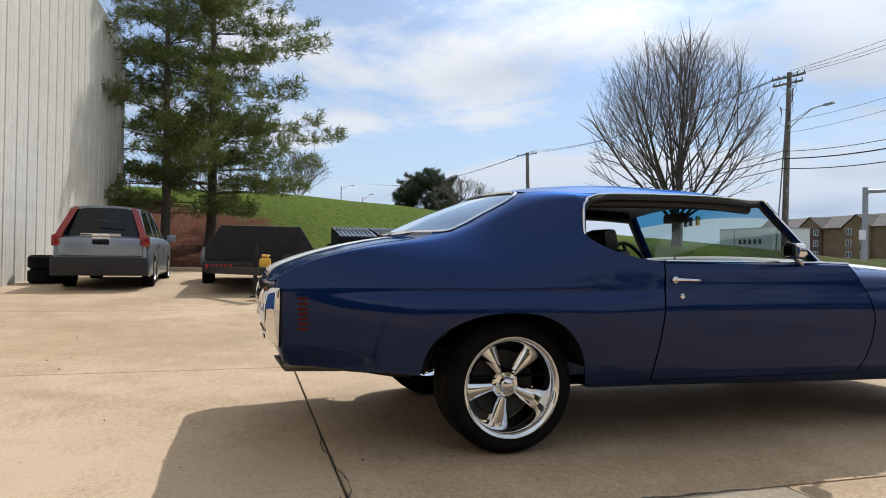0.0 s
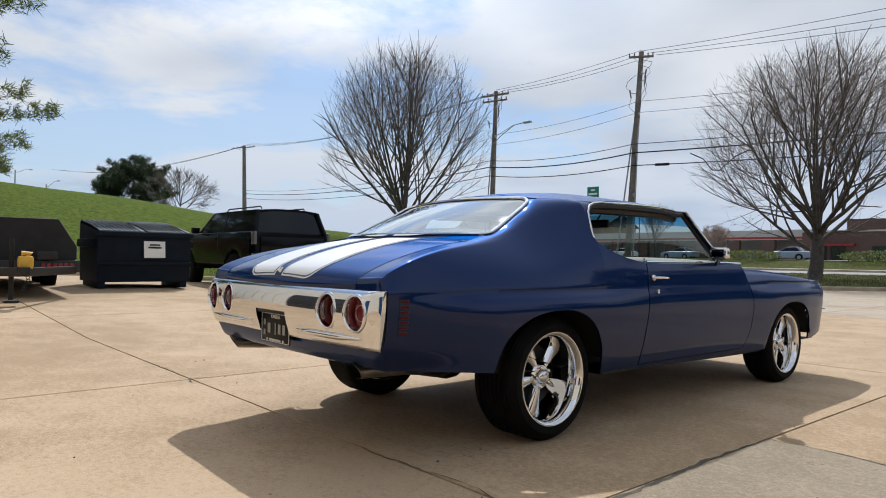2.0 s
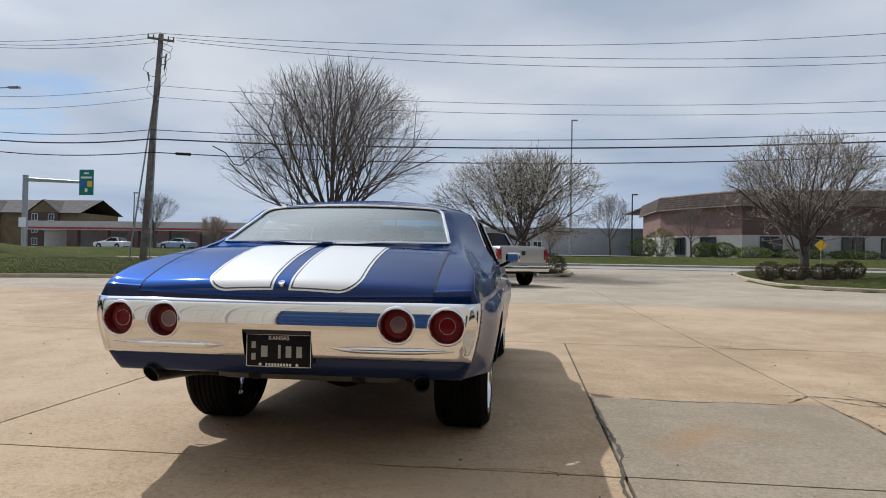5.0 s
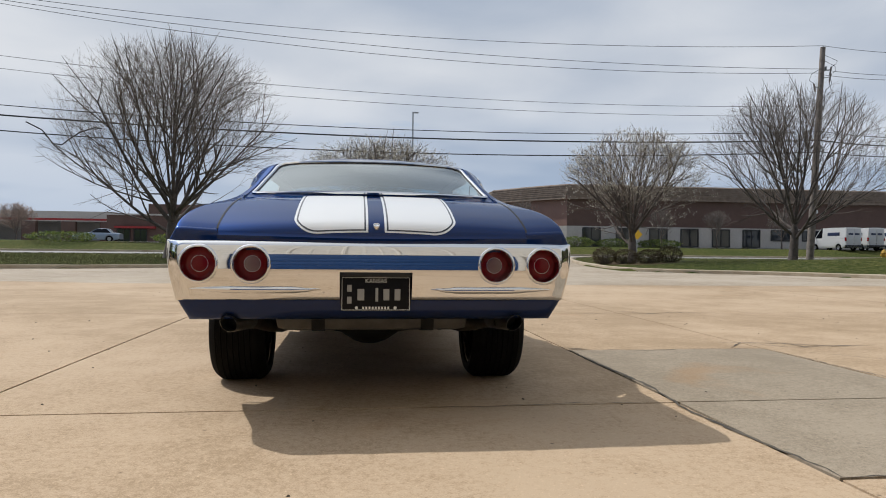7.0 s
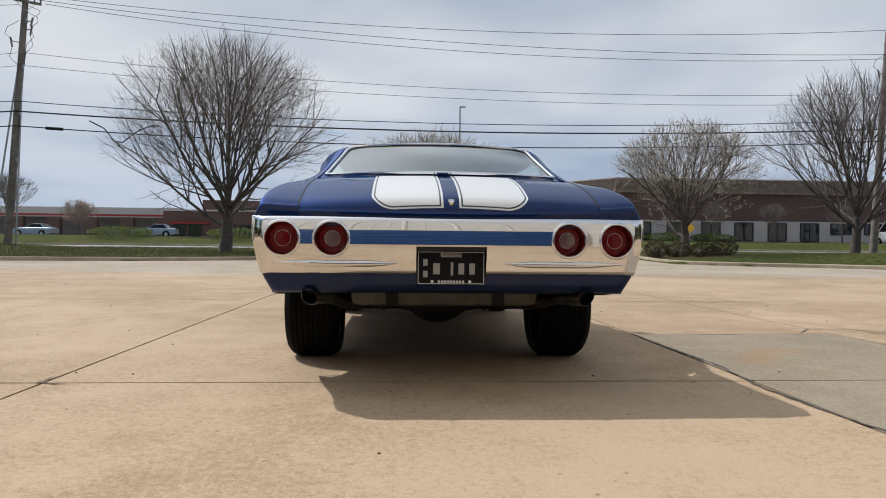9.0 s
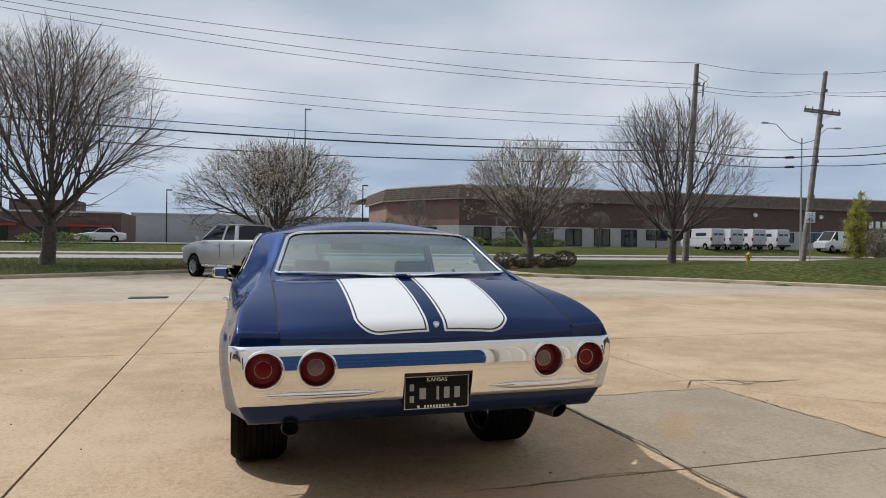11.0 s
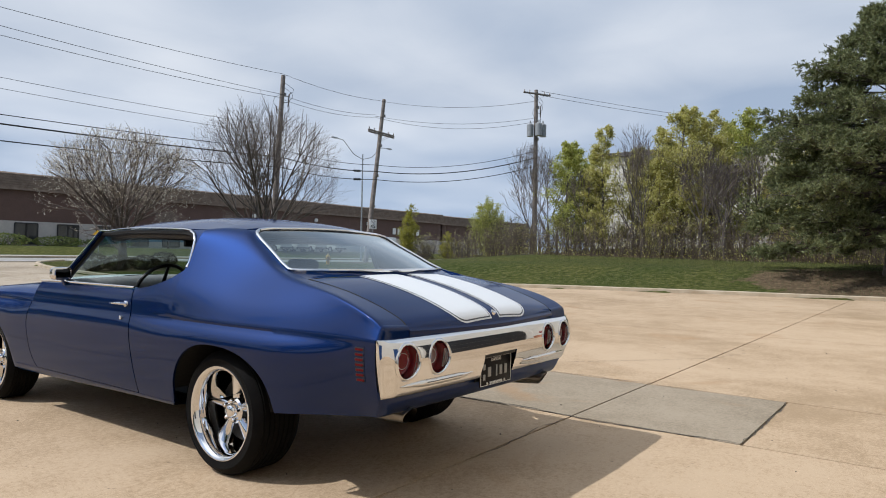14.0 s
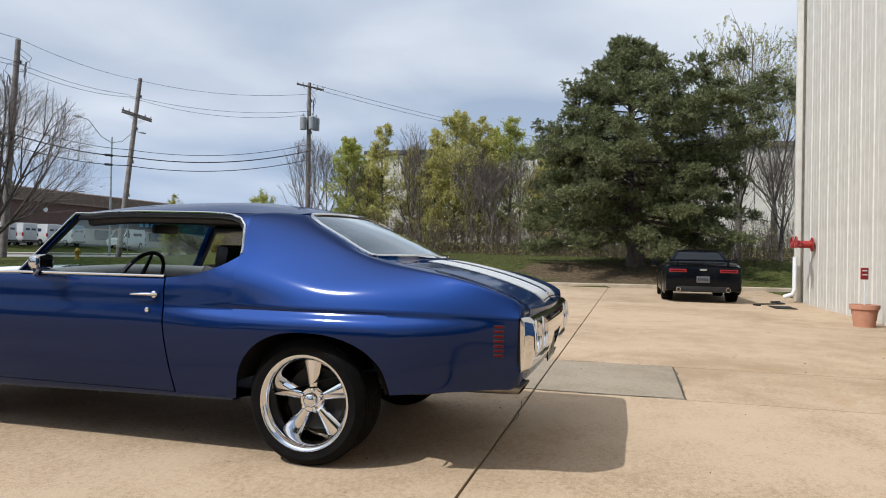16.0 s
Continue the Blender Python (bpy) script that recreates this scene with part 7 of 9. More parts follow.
def utility_pole(x, y, top, label, lean=(0, 0), arms=(), r=0.21, fittings=True):
    z = ground_z(x, y)
    root = thing("utility_pole", (x, y, z - 0.2), label, "utility pole", "poles along the road")
    h = top - z + 0.2
    bm = B()
    tube(bm, [(lean[0] * k, lean[1] * k, h * k) for k in (0, 0.25, 0.5, 0.75, 1.0)], [r * 1.05, r, r * 0.92, r * 0.82, r * 0.72], 12)
    part("pole", bm, M["wood_pole"], root)
    for dz, half, ang in arms:
        k = (h - dz) / h
        cross_arm(root, (lean[0] * k + 0.14 * math.sin(ang), lean[1] * k - 0.14 * math.cos(ang), h - dz), half, ang)
    for q in np.linspace(0.35, 0.9, 4):                    # small hardware down the pole
        bm = B()
        box(bm, (lean[0] * q + 0.2, lean[1] * q - 0.12, h * q), (0.09, 0.12, 0.24), bevel=0.02)
        part("bracket", bm, M["galv"], root)
    if fittings:                                           # fuses on short brackets, and slack jumper wires
        for k, (dz, side) in enumerate(((1.5, 1), (1.95, 1), (2.6, -1))):
            q = (h - dz) / h
            c = Vector((lean[0] * q, lean[1] * q - 0.1, h - dz))
            bm = B()
            rod(bm, c, c + Vector((side * 0.55, -0.05, 0.10)), 0.03, 0.03, 6)
            arm = part("fuse_bracket", bm, M["galv"], root)
            bm = B()
            e = c + Vector((side * 0.55, -0.05, 0.10))
            rod(bm, e + Vector((0, 0, 0.16)), e - Vector((side * 0.10, 0, 0.34)), 0.055, 0.045, 8)
            part("fuse", bm, M["porcelain"], arm, "brown ceramic fuse")
            bm = B()
            tube(bm, [e + Vector((0, 0, 0.16)), e + Vector((side * 0.30, 0, 0.35)), e + Vector((side * (0.40 - 0.12 * k), 0, 0.55 + 0.1 * k)), c + Vector((side * 0.12, 0, 1.0 + 0.1 * k))], 0.014, 5)
            tube(bm, [e - Vector((side * 0.10, 0, 0.34)), e + Vector((side * 0.05, 0, -0.9)), c + Vector((side * 0.20, 0, -1.2)), c + Vector((side * 0.12, 0, -1.9))], 0.014, 5)
            part("jumper_wire", bm, M["wire"], arm)
    return root, h


PB, PA, PC, PD, PE, PF = (-21.8, 34.2), (-35.0, 35.1), (-94.0, 41.3), (27.6, 34.2), (39.6, 36.5), (46.0, 23.7)
rb, hb = utility_pole(*PB, 14.1, "tall weathered wooden utility pole with a crossarm", (0.9, 0.0), [(0.35, 0.75, 0.6)])
ra, ha = utility_pole(*PA, 14.2, "wooden utility pole with street lamp and crossarm", (0.35, 0.0), [(0.35, 1.25, 0.25), (0.8, 1.1, 0.25)])
utility_pole(*PC, 17.6, "distant wooden utility pole with a crossarm", (-1.0, 0), [(0.3, 2.2, 0.4)], 0.34, False)
rd, hd = utility_pole(*PD, 13.6, "tall bare wooden utility pole beside a tree", (0.9, 0.2), [])
re_, he = utility_pole(*PE, 14.7, "leaning wooden utility pole with a lower crossarm", (1.9, -0.1), [(3.0, 1.9, 0.1), (3.16, 1.9, 0.1)], fittings=False)
rf, hf = utility_pole(*PF, 14.9, "wooden utility pole with grey transformers", (0.2, 0.2), [(0.35, 1.3, -0.5)])
for a in (-0.9, -2.3, 2.2):
    bm = B()
    lathe(bm, [(hf - 3.9, 0.0), (hf - 3.9, 0.27), (hf - 2.95, 0.28), (hf - 2.88, 0.22), (hf - 2.8, 0.07), (hf - 2.6, 0.05), (hf - 2.6, 0.0)], 16, "Z", (0.52 * math.cos(a), 0.52 * math.sin(a), 0))
    part("transformer", bm, M["can_grey"], rf, "grey transformer can")
# guy bars beside two of the poles
for (x, y), o in ((PB, -0.75), (PB, 0.55), (PA, -0.55)):
    bm = B()
    z = ground_z(x + o, y)
    rod(bm, (x + o, y - 0.2, z), (x + 0.75 * (0.9 if (x, y) == PB else 0.3) + o * 0.15, y, z + 10.0), 0.05, 0.045, 8)
    solid("conduit", bm, M["galv"], "grey metal conduit strapped beside the pole", "conduit", "conduits")


def street_lamp(x, y, h, label, arm=2.2, ang=0.0, r=0.09, double=False, head="galv", rise=0.5):
    z = ground_z(x, y)
    root = thing("street_lamp", (x, y, z), label, "street lamp")
    bm = B()
    rod(bm, (0, 0, -0.1), (0, 0, h), r, r * 0.6, 10)
    part("pole", bm, M[head], root)
    for s in ((1, -1) if double else (1,)):
        d = Vector((math.cos(ang), math.sin(ang), 0)) * s
        bm = B()
        if arm > 0:
            tube(bm, [Vector((0, 0, h - 0.5)), d * arm * 0.35 + Vector((0, 0, h - 0.15)), d * arm * 0.75 + Vector((0, 0, h - 0.5 + rise)), d * arm + Vector((0, 0, h - 0.45 + rise))], 0.035, 6)
            part("arm", bm, M[head], root)
            bm = B()
        box(bm, d * (arm + 0.25) + Vector((0, 0, h - 0.45 + rise if arm > 0 else h)), (0.62, 0.24, 0.13), Matrix.Rotation(ang, 3, "Z"), bevel=0.04)
        part("lamp_head", bm, M[head], root)
    return root


street_lamp(-134, 17.2, 12.5, "distant grey street lamp on the hill", 3.0, 2.2, 0.16, rise=0.9)
street_lamp(-112, 18.0, 8.0, "distant grey street lamp on the hill", 2.2, 0.5, 0.13, rise=0.9)
street_lamp(5.5, 64.0, 13.4, "tall grey mast lamp across the road", 0.0, 0, 0.12)
street_lamp(12.2, 69.0, 6.5, "dark square-headed car park lamp", 0.0, 0, 0.10, head="dark_metal")
street_lamp(-8.5, 78.0, 6.0, "dark square-headed car park lamp", 0.0, 0, 0.09, head="dark_metal")
street_lamp(-47.5, 75.0, 7.0, "dark square-headed car park lamp", 0.0, 0, 0.09, head="dark_metal")
street_lamp(-84.0, 62.0, 16.0, "tall grey mast lamp beyond the hill", 0.0, 0, 0.14)
street_lamp(45.1, 42.2, 10.4, "grey street lamp with two curved arms", 3.6, 0.0, 0.10, True, rise=1.5)
bm = B()
tube(bm, [(0.2, -0.15, 8.5), (1.2, -0.2, 9.1), (2.6, -0.25, 9.7), (3.7, -0.3, 9.75)], 0.035, 6)
tube(bm, [(0.25, -0.15, 9.0), (1.3, -0.2, 9.35), (2.6, -0.25, 9.75)], 0.022, 6)
la_ = part("lamp_arm", bm, M["galv"], ra, "grey trussed lamp arm")
bm = B()
box(bm, (4.0, -0.3, 9.72), (0.75, 0.26, 0.14), bevel=0.05)
part("lamp_head", bm, M["galv"], la_)


def cable(p, q, sag, r, name="power_line", label="thin overhead power line", lumps=()):
    p, q = Vector(p), Vector(q)
    bm = B()
    n = 24
    pts = [p.lerp(q, i / n) - Vector((0, 0, sag * 4 * (i / n) * (1 - i / n))) for i in range(n + 1)]
    tube(bm, pts, r, 5)
    for t in lumps:
        i = int(t * n)
        d = (pts[i + 1] - pts[i]).normalized()
        rod(bm, pts[i] - d * 0.45, pts[i] + d * 0.45, 0.09, 0.09, 8)
    return solid(name, bm, M["wire"], label, "cable", "overhead lines")


tb_ = (PB[0] + 0.9, PB[1]); ta_ = (PA[0] + 0.35, PA[1]); tc_ = (PC[0] + 0.2, PC[1]); td_ = (PD[0] + 0.9, PD[1] + 0.2); te_ = (PE[0] + 1.3, PE[1] + 0.4); tf_ = (PF[0] + 0.2, PF[1] + 0.2)
# upper lines, pole to pole
cable((*tb_, 14.15), (*td_, 13.7), 1.0, 0.014)
cable((tb_[0] + 0.55, tb_[1], 13.9), (td_[0], td_[1] - 0.2, 12.2), 0.9, 0.014)
cable((tb_[0] + 0.75, tb_[1] + 0.5, 13.85), (td_[0] - 0.1, td_[1] - 0.2, 11.95), 1.15, 0.014)
cable((*ta_, 14.3), (*tb_, 14.2), 0.2, 0.014)
cable((ta_[0] + 1.1, ta_[1], 14.1), (tb_[0] - 0.5, tb_[1], 13.9), 0.25, 0.014)
cable((ta_[0] - 1.1, ta_[1], 14.1), (tb_[0] - 0.4, tb_[1], 13.6), 0.3, 0.014)
for dy in (-1.3, 0, 1.3):
    cable((tc_[0] + dy, tc_[1], 17.6), (ta_[0] + dy * 0.8, ta_[1], 14.1), 1.2, 0.016)
    cable((tc_[0] + dy, tc_[1], 17.6), (tc_[0] - 90, tc_[1] + dy - 8, 21.0), 2.0, 0.02)
cable((*td_, 13.7), (*te_, 14.6), 0.25, 0.014)
cable((td_[0], td_[1], 12.2), (te_[0], te_[1], 13.3), 0.3, 0.014)
cable((td_[0], td_[1], 11.9), (te_[0], te_[1], 13.1), 0.35, 0.014)
cable((*te_, 14.6), (*tf_, 14.0), 0.6, 0.014)
cable((*te_, 13.2), (tf_[0], tf_[1], 12.6), 0.6, 0.014)
cable((*te_, 13.1), (tf_[0], tf_[1], 12.3), 0.8, 0.014)
for dz in (0, 0.35):
    cable((tf_[0] + 0.6, tf_[1], 14.6 + dz), (95, -8, 15.5 + dz), 1.2, 0.016)
# neutral lines half way up
cable((PB[0] + 0.75, PB[1], 11.0), (PD[0] + 0.75, PD[1], 9.9), 0.9, 0.012)
cable((PB[0] + 0.70, PB[1], 10.3), (PD[0] + 0.70, PD[1], 9.3), 0.8, 0.012)
cable((PA[0], PA[1], 10.8), (PB[0] + 0.7, PB[1], 11.0), 0.3, 0.012)
cable((PA[0], PA[1], 10.0), (PB[0] + 0.7, PB[1], 10.3), 0.3, 0.012)
# thick telephone cables
for za, zb, zd, r, sg in ((8.7, 8.3, 8.3, 0.022, 0.75), (8.2, 7.75, 7.75, 0.040, 0.65), (7.5, 6.95, 7.05, 0.030, 0.75)):
    cable((PA[0], PA[1] - 0.2, za), (PB[0] + 0.5, PB[1] - 0.2, zb), 0.35, r, "telephone_cable", "thick black telephone cable", () )
    cable((PB[0] + 0.5, PB[1] - 0.2, zb), (PD[0] + 0.5, PD[1] - 0.2, zd), sg, r, "telephone_cable", "thick black telephone cable", (0.06,) if r == 0.030 else ())
    cable((PD[0] + 0.5, PD[1] - 0.2, zd), (PE[0] + 0.6, PE[1] - 0.2, zd + 0.5), 0.25, r, "telephone_cable", "thick black telephone cable", (0.8,) if r > 0.025 else ())
    cable((PE[0] + 0.6, PE[1] - 0.2, zd + 0.5), (PF[0] + 0.1, PF[1] - 0.2, zd + 1.6), 0.7, r, "telephone_cable", "thick black telephone cable")
    cable((PA[0], PA[1] - 0.2, za), (PC[0], PC[1], za + 2.0), 0.9, r, "telephone_cable", "thick black telephone cable")
# slack cable loop near the second pole
bm = B()
lp = Vector((PB[0] + 6.2, PB[1] - 0.2, 7.2))
tube(bm, [lp + Vector((a, 0, b)) for a, b in ((-1.8, 0.1), (-1.0, -0.3), (-0.45, -1.0), (0.0, -1.05), (0.35, -0.75), (0.9, -0.35), (1.6, -0.1), (2.0, -0.12))], 0.035, 6)
solid("cable_loop", bm, M["wire"], "slack black cable loop on the line", "cable", "overhead lines")

# overhead road sign on a grey mast arm
z = ground_z(-46.3, 55)
gantry = thing("sign_mast", (-46.3, 55, z), "grey steel mast arm with a green road sign", "road sign")
bm = B()
rod(bm, (0, 0, 0), (0, 0, 7.6), 0.28, 0.24, 14)
part("post", bm, M["galv"], gantry)
bm = B()
rod(bm, (0, 0, 7.2), (6.6, 0, 6.9), 0.20, 0.13, 12)
part("arm", bm, M["galv"], gantry)
bm = B()
box(bm, (6.4, -0.2, 6.9), (1.45, 0.05, 2.4), bevel=0.02)
gsn = part("panel", bm, M["green_sign"], gantry, "green road sign")
for c, s, mt in (((6.4, -0.235, 7.75), (0.5, 0.02, 0.16), "white"), ((6.4, -0.235, 7.35), (1.1, 0.02, 0.18), "white"), ((6.05, -0.235, 6.75), (0.5, 0.02, 0.55), "sign_blue"), ((6.75, -0.235, 6.75), (0.5, 0.02, 0.55), "yellow_sign"), ((6.4, -0.235, 6.15), (0.25, 0.02, 0.35), "white")):
    bm = B()
    box(bm, c, s, bevel=0.008)
    part("legend_bar", bm, M[mt], gsn)
bm = B()
box(bm, (0.0, -0.32, 3.1), (0.75, 0.03, 0.9), bevel=0.01)
part("lane_sign", bm, M["white"], gantry, "white lane sign")
# far signal mast
z = ground_z(-72, 52)
sig = thing("signal_mast", (-72, 52, z), "grey mast arm with dark traffic signals", "traffic signal")
bm = B()
rod(bm, (0, 0, 0), (0, 0, 5.6), 0.2, 0.16, 10)
rod(bm, (0, 0, 5.3), (13.5, -6, 5.0), 0.14, 0.08, 8)
part("mast", bm, M["galv"], sig)
for k in (0.55, 0.72, 0.95):
    bm = B()
    box(bm, (13.5 * k, -6 * k - 0.2, 5.1 - 0.3 * k), (0.36, 0.3, 1.05), bevel=0.03)
    so = part("signal_head", bm, M["hydrant"] if k > 0.9 else M["dark_metal"], sig, "hanging signal head")
    for dz in (-0.32, 0, 0.32):
        bm = B()
        lathe(bm, [(-0.02, 0.0), (0.0, 0.11), (0.1, 0.12)], 12, "Y", (13.5 * k, -6 * k - 0.38, 5.1 - 0.3 * k + dz))
        part("signal_lens", bm, M["black"], so)

# speed sign
x, y = 38.6, 34.8
z = ground_z(x, y)
sp = thing("speed_sign", pose(x, y, z, 0, 0, -42), "white speed limit sign on a steel post", "road sign")
bm = B()
rod(bm, (0, 0, 0), (0, 0, 3.5), 0.03, 0.03, 6)
part("post", bm, M["galv"], sp)
bm = B()
box(bm, (0, -0.045, 3.15), (0.62, 0.02, 0.78), bevel=0.01)
face_ = part("panel", bm, M["white"], sp)
words("SPEED\nLIMIT", 0.15, M["black_ink"], face_, pose(0, -0.058, 3.35, 90, 0, 0))
words("45", 0.40, M["black_ink"], face_, pose(0, -0.058, 2.98, 90, 0, 0))
# yellow diamond sign
x, y = 21.4, 45.6
z = ground_z(x, y)
ys = thing("warning_sign", (x, y, z), "yellow diamond warning sign on a post", "road sign")
bm = B()
rod(bm, (0, 0, 0), (0, 0, 2.1), 0.03, 0.03, 6)
part("post", bm, M["galv"], ys)
bm = B()
box(bm, (0, -0.04, 1.75), (0.60, 0.02, 0.60), Matrix.Rotation(radians(45), 3, "Y"), bevel=0.01)
part("panel", bm, M["yellow_sign"], ys)
# hydrant
x, y = 29.9, 31.0
hy = thing("fire_hydrant", (x, y, ground_z(x, y)), "yellow fire hydrant in the grass", "hydrant")
bm = B()
lathe(bm, [(0, 0.17), (0.05, 0.17), (0.06, 0.12), (0.50, 0.115), (0.52, 0.16), (0.56, 0.16), (0.60, 0.13), (0.70, 0.08), (0.73, 0.03), (0.78, 0.03), (0.78, 0.0)], 18, "Z")
part("barrel", bm, M["hydrant"], hy)
for d in ((1, 0), (-1, 0), (0, -1)):
    bm = B()
    rod(bm, (0, 0, 0.42), (d[0] * 0.20, d[1] * 0.20, 0.42), 0.065, 0.07, 10)
    part("outlet", bm, M["hydrant"], hy)


# ---- the white metal building behind the camera ----
M["wall_white"] = noisy(material("white_metal_siding", (0.7, 0.68, 0.62), 0.55), [(0.545, 0.515, 0.45), (0.62, 0.59, 0.52), (0.68, 0.65, 0.58)], 0.8, 8, bump=0.08, bump_scale=3.0, rough=(0.45, 0.65), mix_scale=5, distance=0.02)
WY, WX0, WX1, WH = -5.86, -25.0, 15.8, 9.0
wall = thing("wall_north", (0, 0, 0), "cream white ribbed metal wall panels", "wall", kind="structure")
bm = B()
box(bm, ((WX0 + WX1) / 2, WY - 6.2, WH / 2 - 0.2), (WX1 - WX0 - 0.1, 12.1, WH), None)
part("core", bm, M["wall_white"], wall, smooth=False)
pw = 0.746


def siding(n_ribs=1):
    bm = B()
    prof = [(0.0, 0.0), (0.06, 0.0), (0.085, 0.018), (0.115, 0.018), (0.14, 0.0), (0.36, 0.0), (0.37, 0.004), (0.40, 0.004), (0.41, 0.0), (0.60, 0.0), (0.61, 0.004), (0.64, 0.004), (0.65, 0.0), (pw, 0.0)]
    grid_faces(bm, [[(x, o + 0.06, z) for x, o in prof] for z in (-0.3, 3.0, 6.0, WH)], flip=True)
    return bm


first = None
for i in range(int((WX1 - WX0) / pw)):
    m_ = Matrix.Translation((WX0 + i * pw, WY - 0.1, 0))
    if first is None:
        first = part("panel", siding(), M["wall_white"], wall, smooth=False)
        first.matrix_basis = m_
    else:
        o = new("panel", first.data); o.parent = wall; o.matrix_basis = m_
for xw, s in ((WX0, -1), (WX1, 1)):
    for i in range(16):
        o = new("panel", first.data); o.parent = wall
        o.matrix_basis = Matrix.Translation((xw - s * 0.04, WY - 0.05 - (i + (1 if s < 0 else 0)) * pw, 0)) @ Matrix.Rotation(radians(-90 * s), 4, "Z")
bm = B()
box(bm, (WX1 - 0.02, WY + 0.01, WH / 2 - 0.1), (0.14, 0.14, WH), bevel=0.01)
part("corner_trim", bm, M["wall_white"], wall)
# broad blue overhead door and a black one beside it
M["door_blue"] = simple("blue_door_steel", (0.004, 0.036, 0.125), (0.006, 0.045, 0.15), 3, 0.45, 0.0, 0.05)
M["door_black"] = simple("black_door_steel", (0.010, 0.010, 0.011), (0.018, 0.018, 0.019), 3, 0.5, 0.0, 0.05)
for name_, x0_, x1_, mat_, lab_ in (("door_1", -1.75, 2.05, "door_blue", "closed blue sectional overhead door in the metal wall"), ("door_2", 4.6, 8.8, "door_black", "closed black sectional overhead door in the metal wall"), ("door_3", -8.2, -5.1, "door_black", "closed black sectional overhead door in the metal wall")):
    dr_ = thing(name_, (0, WY, 0), lab_, "door", kind="structure")
    for k in range(4):
        bm = B()
        box(bm, ((x0_ + x1_) / 2, 0.02, 0.275 + 0.55 * k), (x1_ - x0_, 0.05, 0.542), bevel=0.006)
        part("panel", bm, M[mat_], dr_)
    for c_, s_ in (((x0_ - 0.05, 0.03, 1.11), (0.10, 0.09, 2.22)), ((x1_ + 0.05, 0.03, 1.11), (0.10, 0.09, 2.22)), (((x0_ + x1_) / 2, 0.03, 2.27), (x1_ - x0_ + 0.2, 0.09, 0.10))):
        bm = B()
        box(bm, c_, s_, bevel=0.008)
        part("frame_bar", bm, M["wall_white"], dr_)
# downpipe shoe at the corner
bm = B()
tube(bm, [(WX1 - 0.3, WY + 0.12, 1.2), (WX1 - 0.3, WY + 0.12, 0.35), (WX1 - 0.28, WY + 0.16, 0.22), (WX1 - 0.2, WY + 0.35, 0.14)], 0.055, 10)
solid("downpipe", bm, M["white"], "white downpipe at the foot of the wall", "pipe")

# fire valves on the wall
fv = thing("fire_valve", (14.2, WY + 0.02, 1.5), "red fire hose valve with handwheel on the wall", "valve")
bm = B()
lathe(bm, [(0, 0.0), (0.0, 0.17), (0.02, 0.17), (0.03, 0.09), (0.42, 0.085), (0.42, 0.0)], 18, "Y", (0, 0, 0))
part("pipe", bm, M["red_paint"], fv)
for dx in (-0.0, -0.42):
    bm = B()
    rod(bm, (0.1, 0.22, 0), (dx - 0.05, 0.40, 0.03), 0.06, 0.055, 12)
    v_ = part("outlet", bm, M["red_paint"], fv)
    bm = B()
    c = Vector((dx - 0.05, 0.46, 0.04))
    tube(bm, [c + Vector((0.13 * math.cos(t), 0.0, 0.13 * math.sin(t))) for t in np.linspace(0, 2 * math.pi, 20, endpoint=False)], 0.018, 6, closed=True)
    for t in (0, 2.1, 4.2):
        rod(bm, c, c + Vector((0.13 * math.cos(t), 0, 0.13 * math.sin(t))), 0.012)
    part("handwheel", bm, M["red_paint"], v_)
# terracotta pot with a small red sign
M["terracotta"] = simple("terracotta", (0.44, 0.20, 0.12), (0.54, 0.27, 0.17), 8, 0.8)
pt = thing("plant_pot", (8.95, -5.42, 0), "terracotta plant pot with soil beside the wall", "plant pot")
bm = B()
lathe(bm, [(0.0, 0.0), (0.0, 0.155), (0.30, 0.205), (0.30, 0.225), (0.375, 0.230), (0.378, 0.215), (0.32, 0.200), (0.32, 0.0)], 28, "Z")
part("pot", bm, M["terracotta"], pt)
bm = B()
lathe(bm, [(0.33, 0.198), (0.335, 0.12), (0.345, 0.0)], 20, "Z")
part("soil", bm, M["black_under"], pt, "dark potting soil")
sg_ = thing("pot_sign", (8.95, -5.42, 0.30), "small red sign on a thin white stake", "sign")
bm = B()
rod(bm, (0.02, 0, 0), (0.03, 0, 0.62), 0.008)
part("stake", bm, M["white"], sg_)
bm = B()
box(bm, (0.03, 0.0, 0.60), (0.02, 0.14, 0.20), Matrix.Rotation(radians(25), 3, "Z"), bevel=0.004)
pn = part("panel", bm, M["red_paint"], sg_)
for dz in (0.05, -0.02):
    bm = B()
    box(bm, (0.017, -0.003, 0.60 + dz), (0.006, 0.09, 0.02), Matrix.Rotation(radians(25), 3, "Z"))
    part("legend_bar", bm, M["white"], pn)
# drain grate and hose near the far car
bm = B()
box(bm, (13.2, -5.0, 0.012), (0.9, 0.45, 0.016), bevel=0.003)
solid("floor_grate", bm, M["dark_steel"], "dark steel floor grate in the concrete", "grate")
bm = B()
tube(bm, [(13.6 + 1.9 * t, -4.6 - 0.9 * t + 0.25 * math.sin(t * 9), h_lot(13.6 + 1.9 * t, -5) + 0.02) for t in np.linspace(0, 1, 24)], 0.018, 6)
solid("garden_hose", bm, M["dark_metal"], "dark garden hose lying on the concrete", "hose")
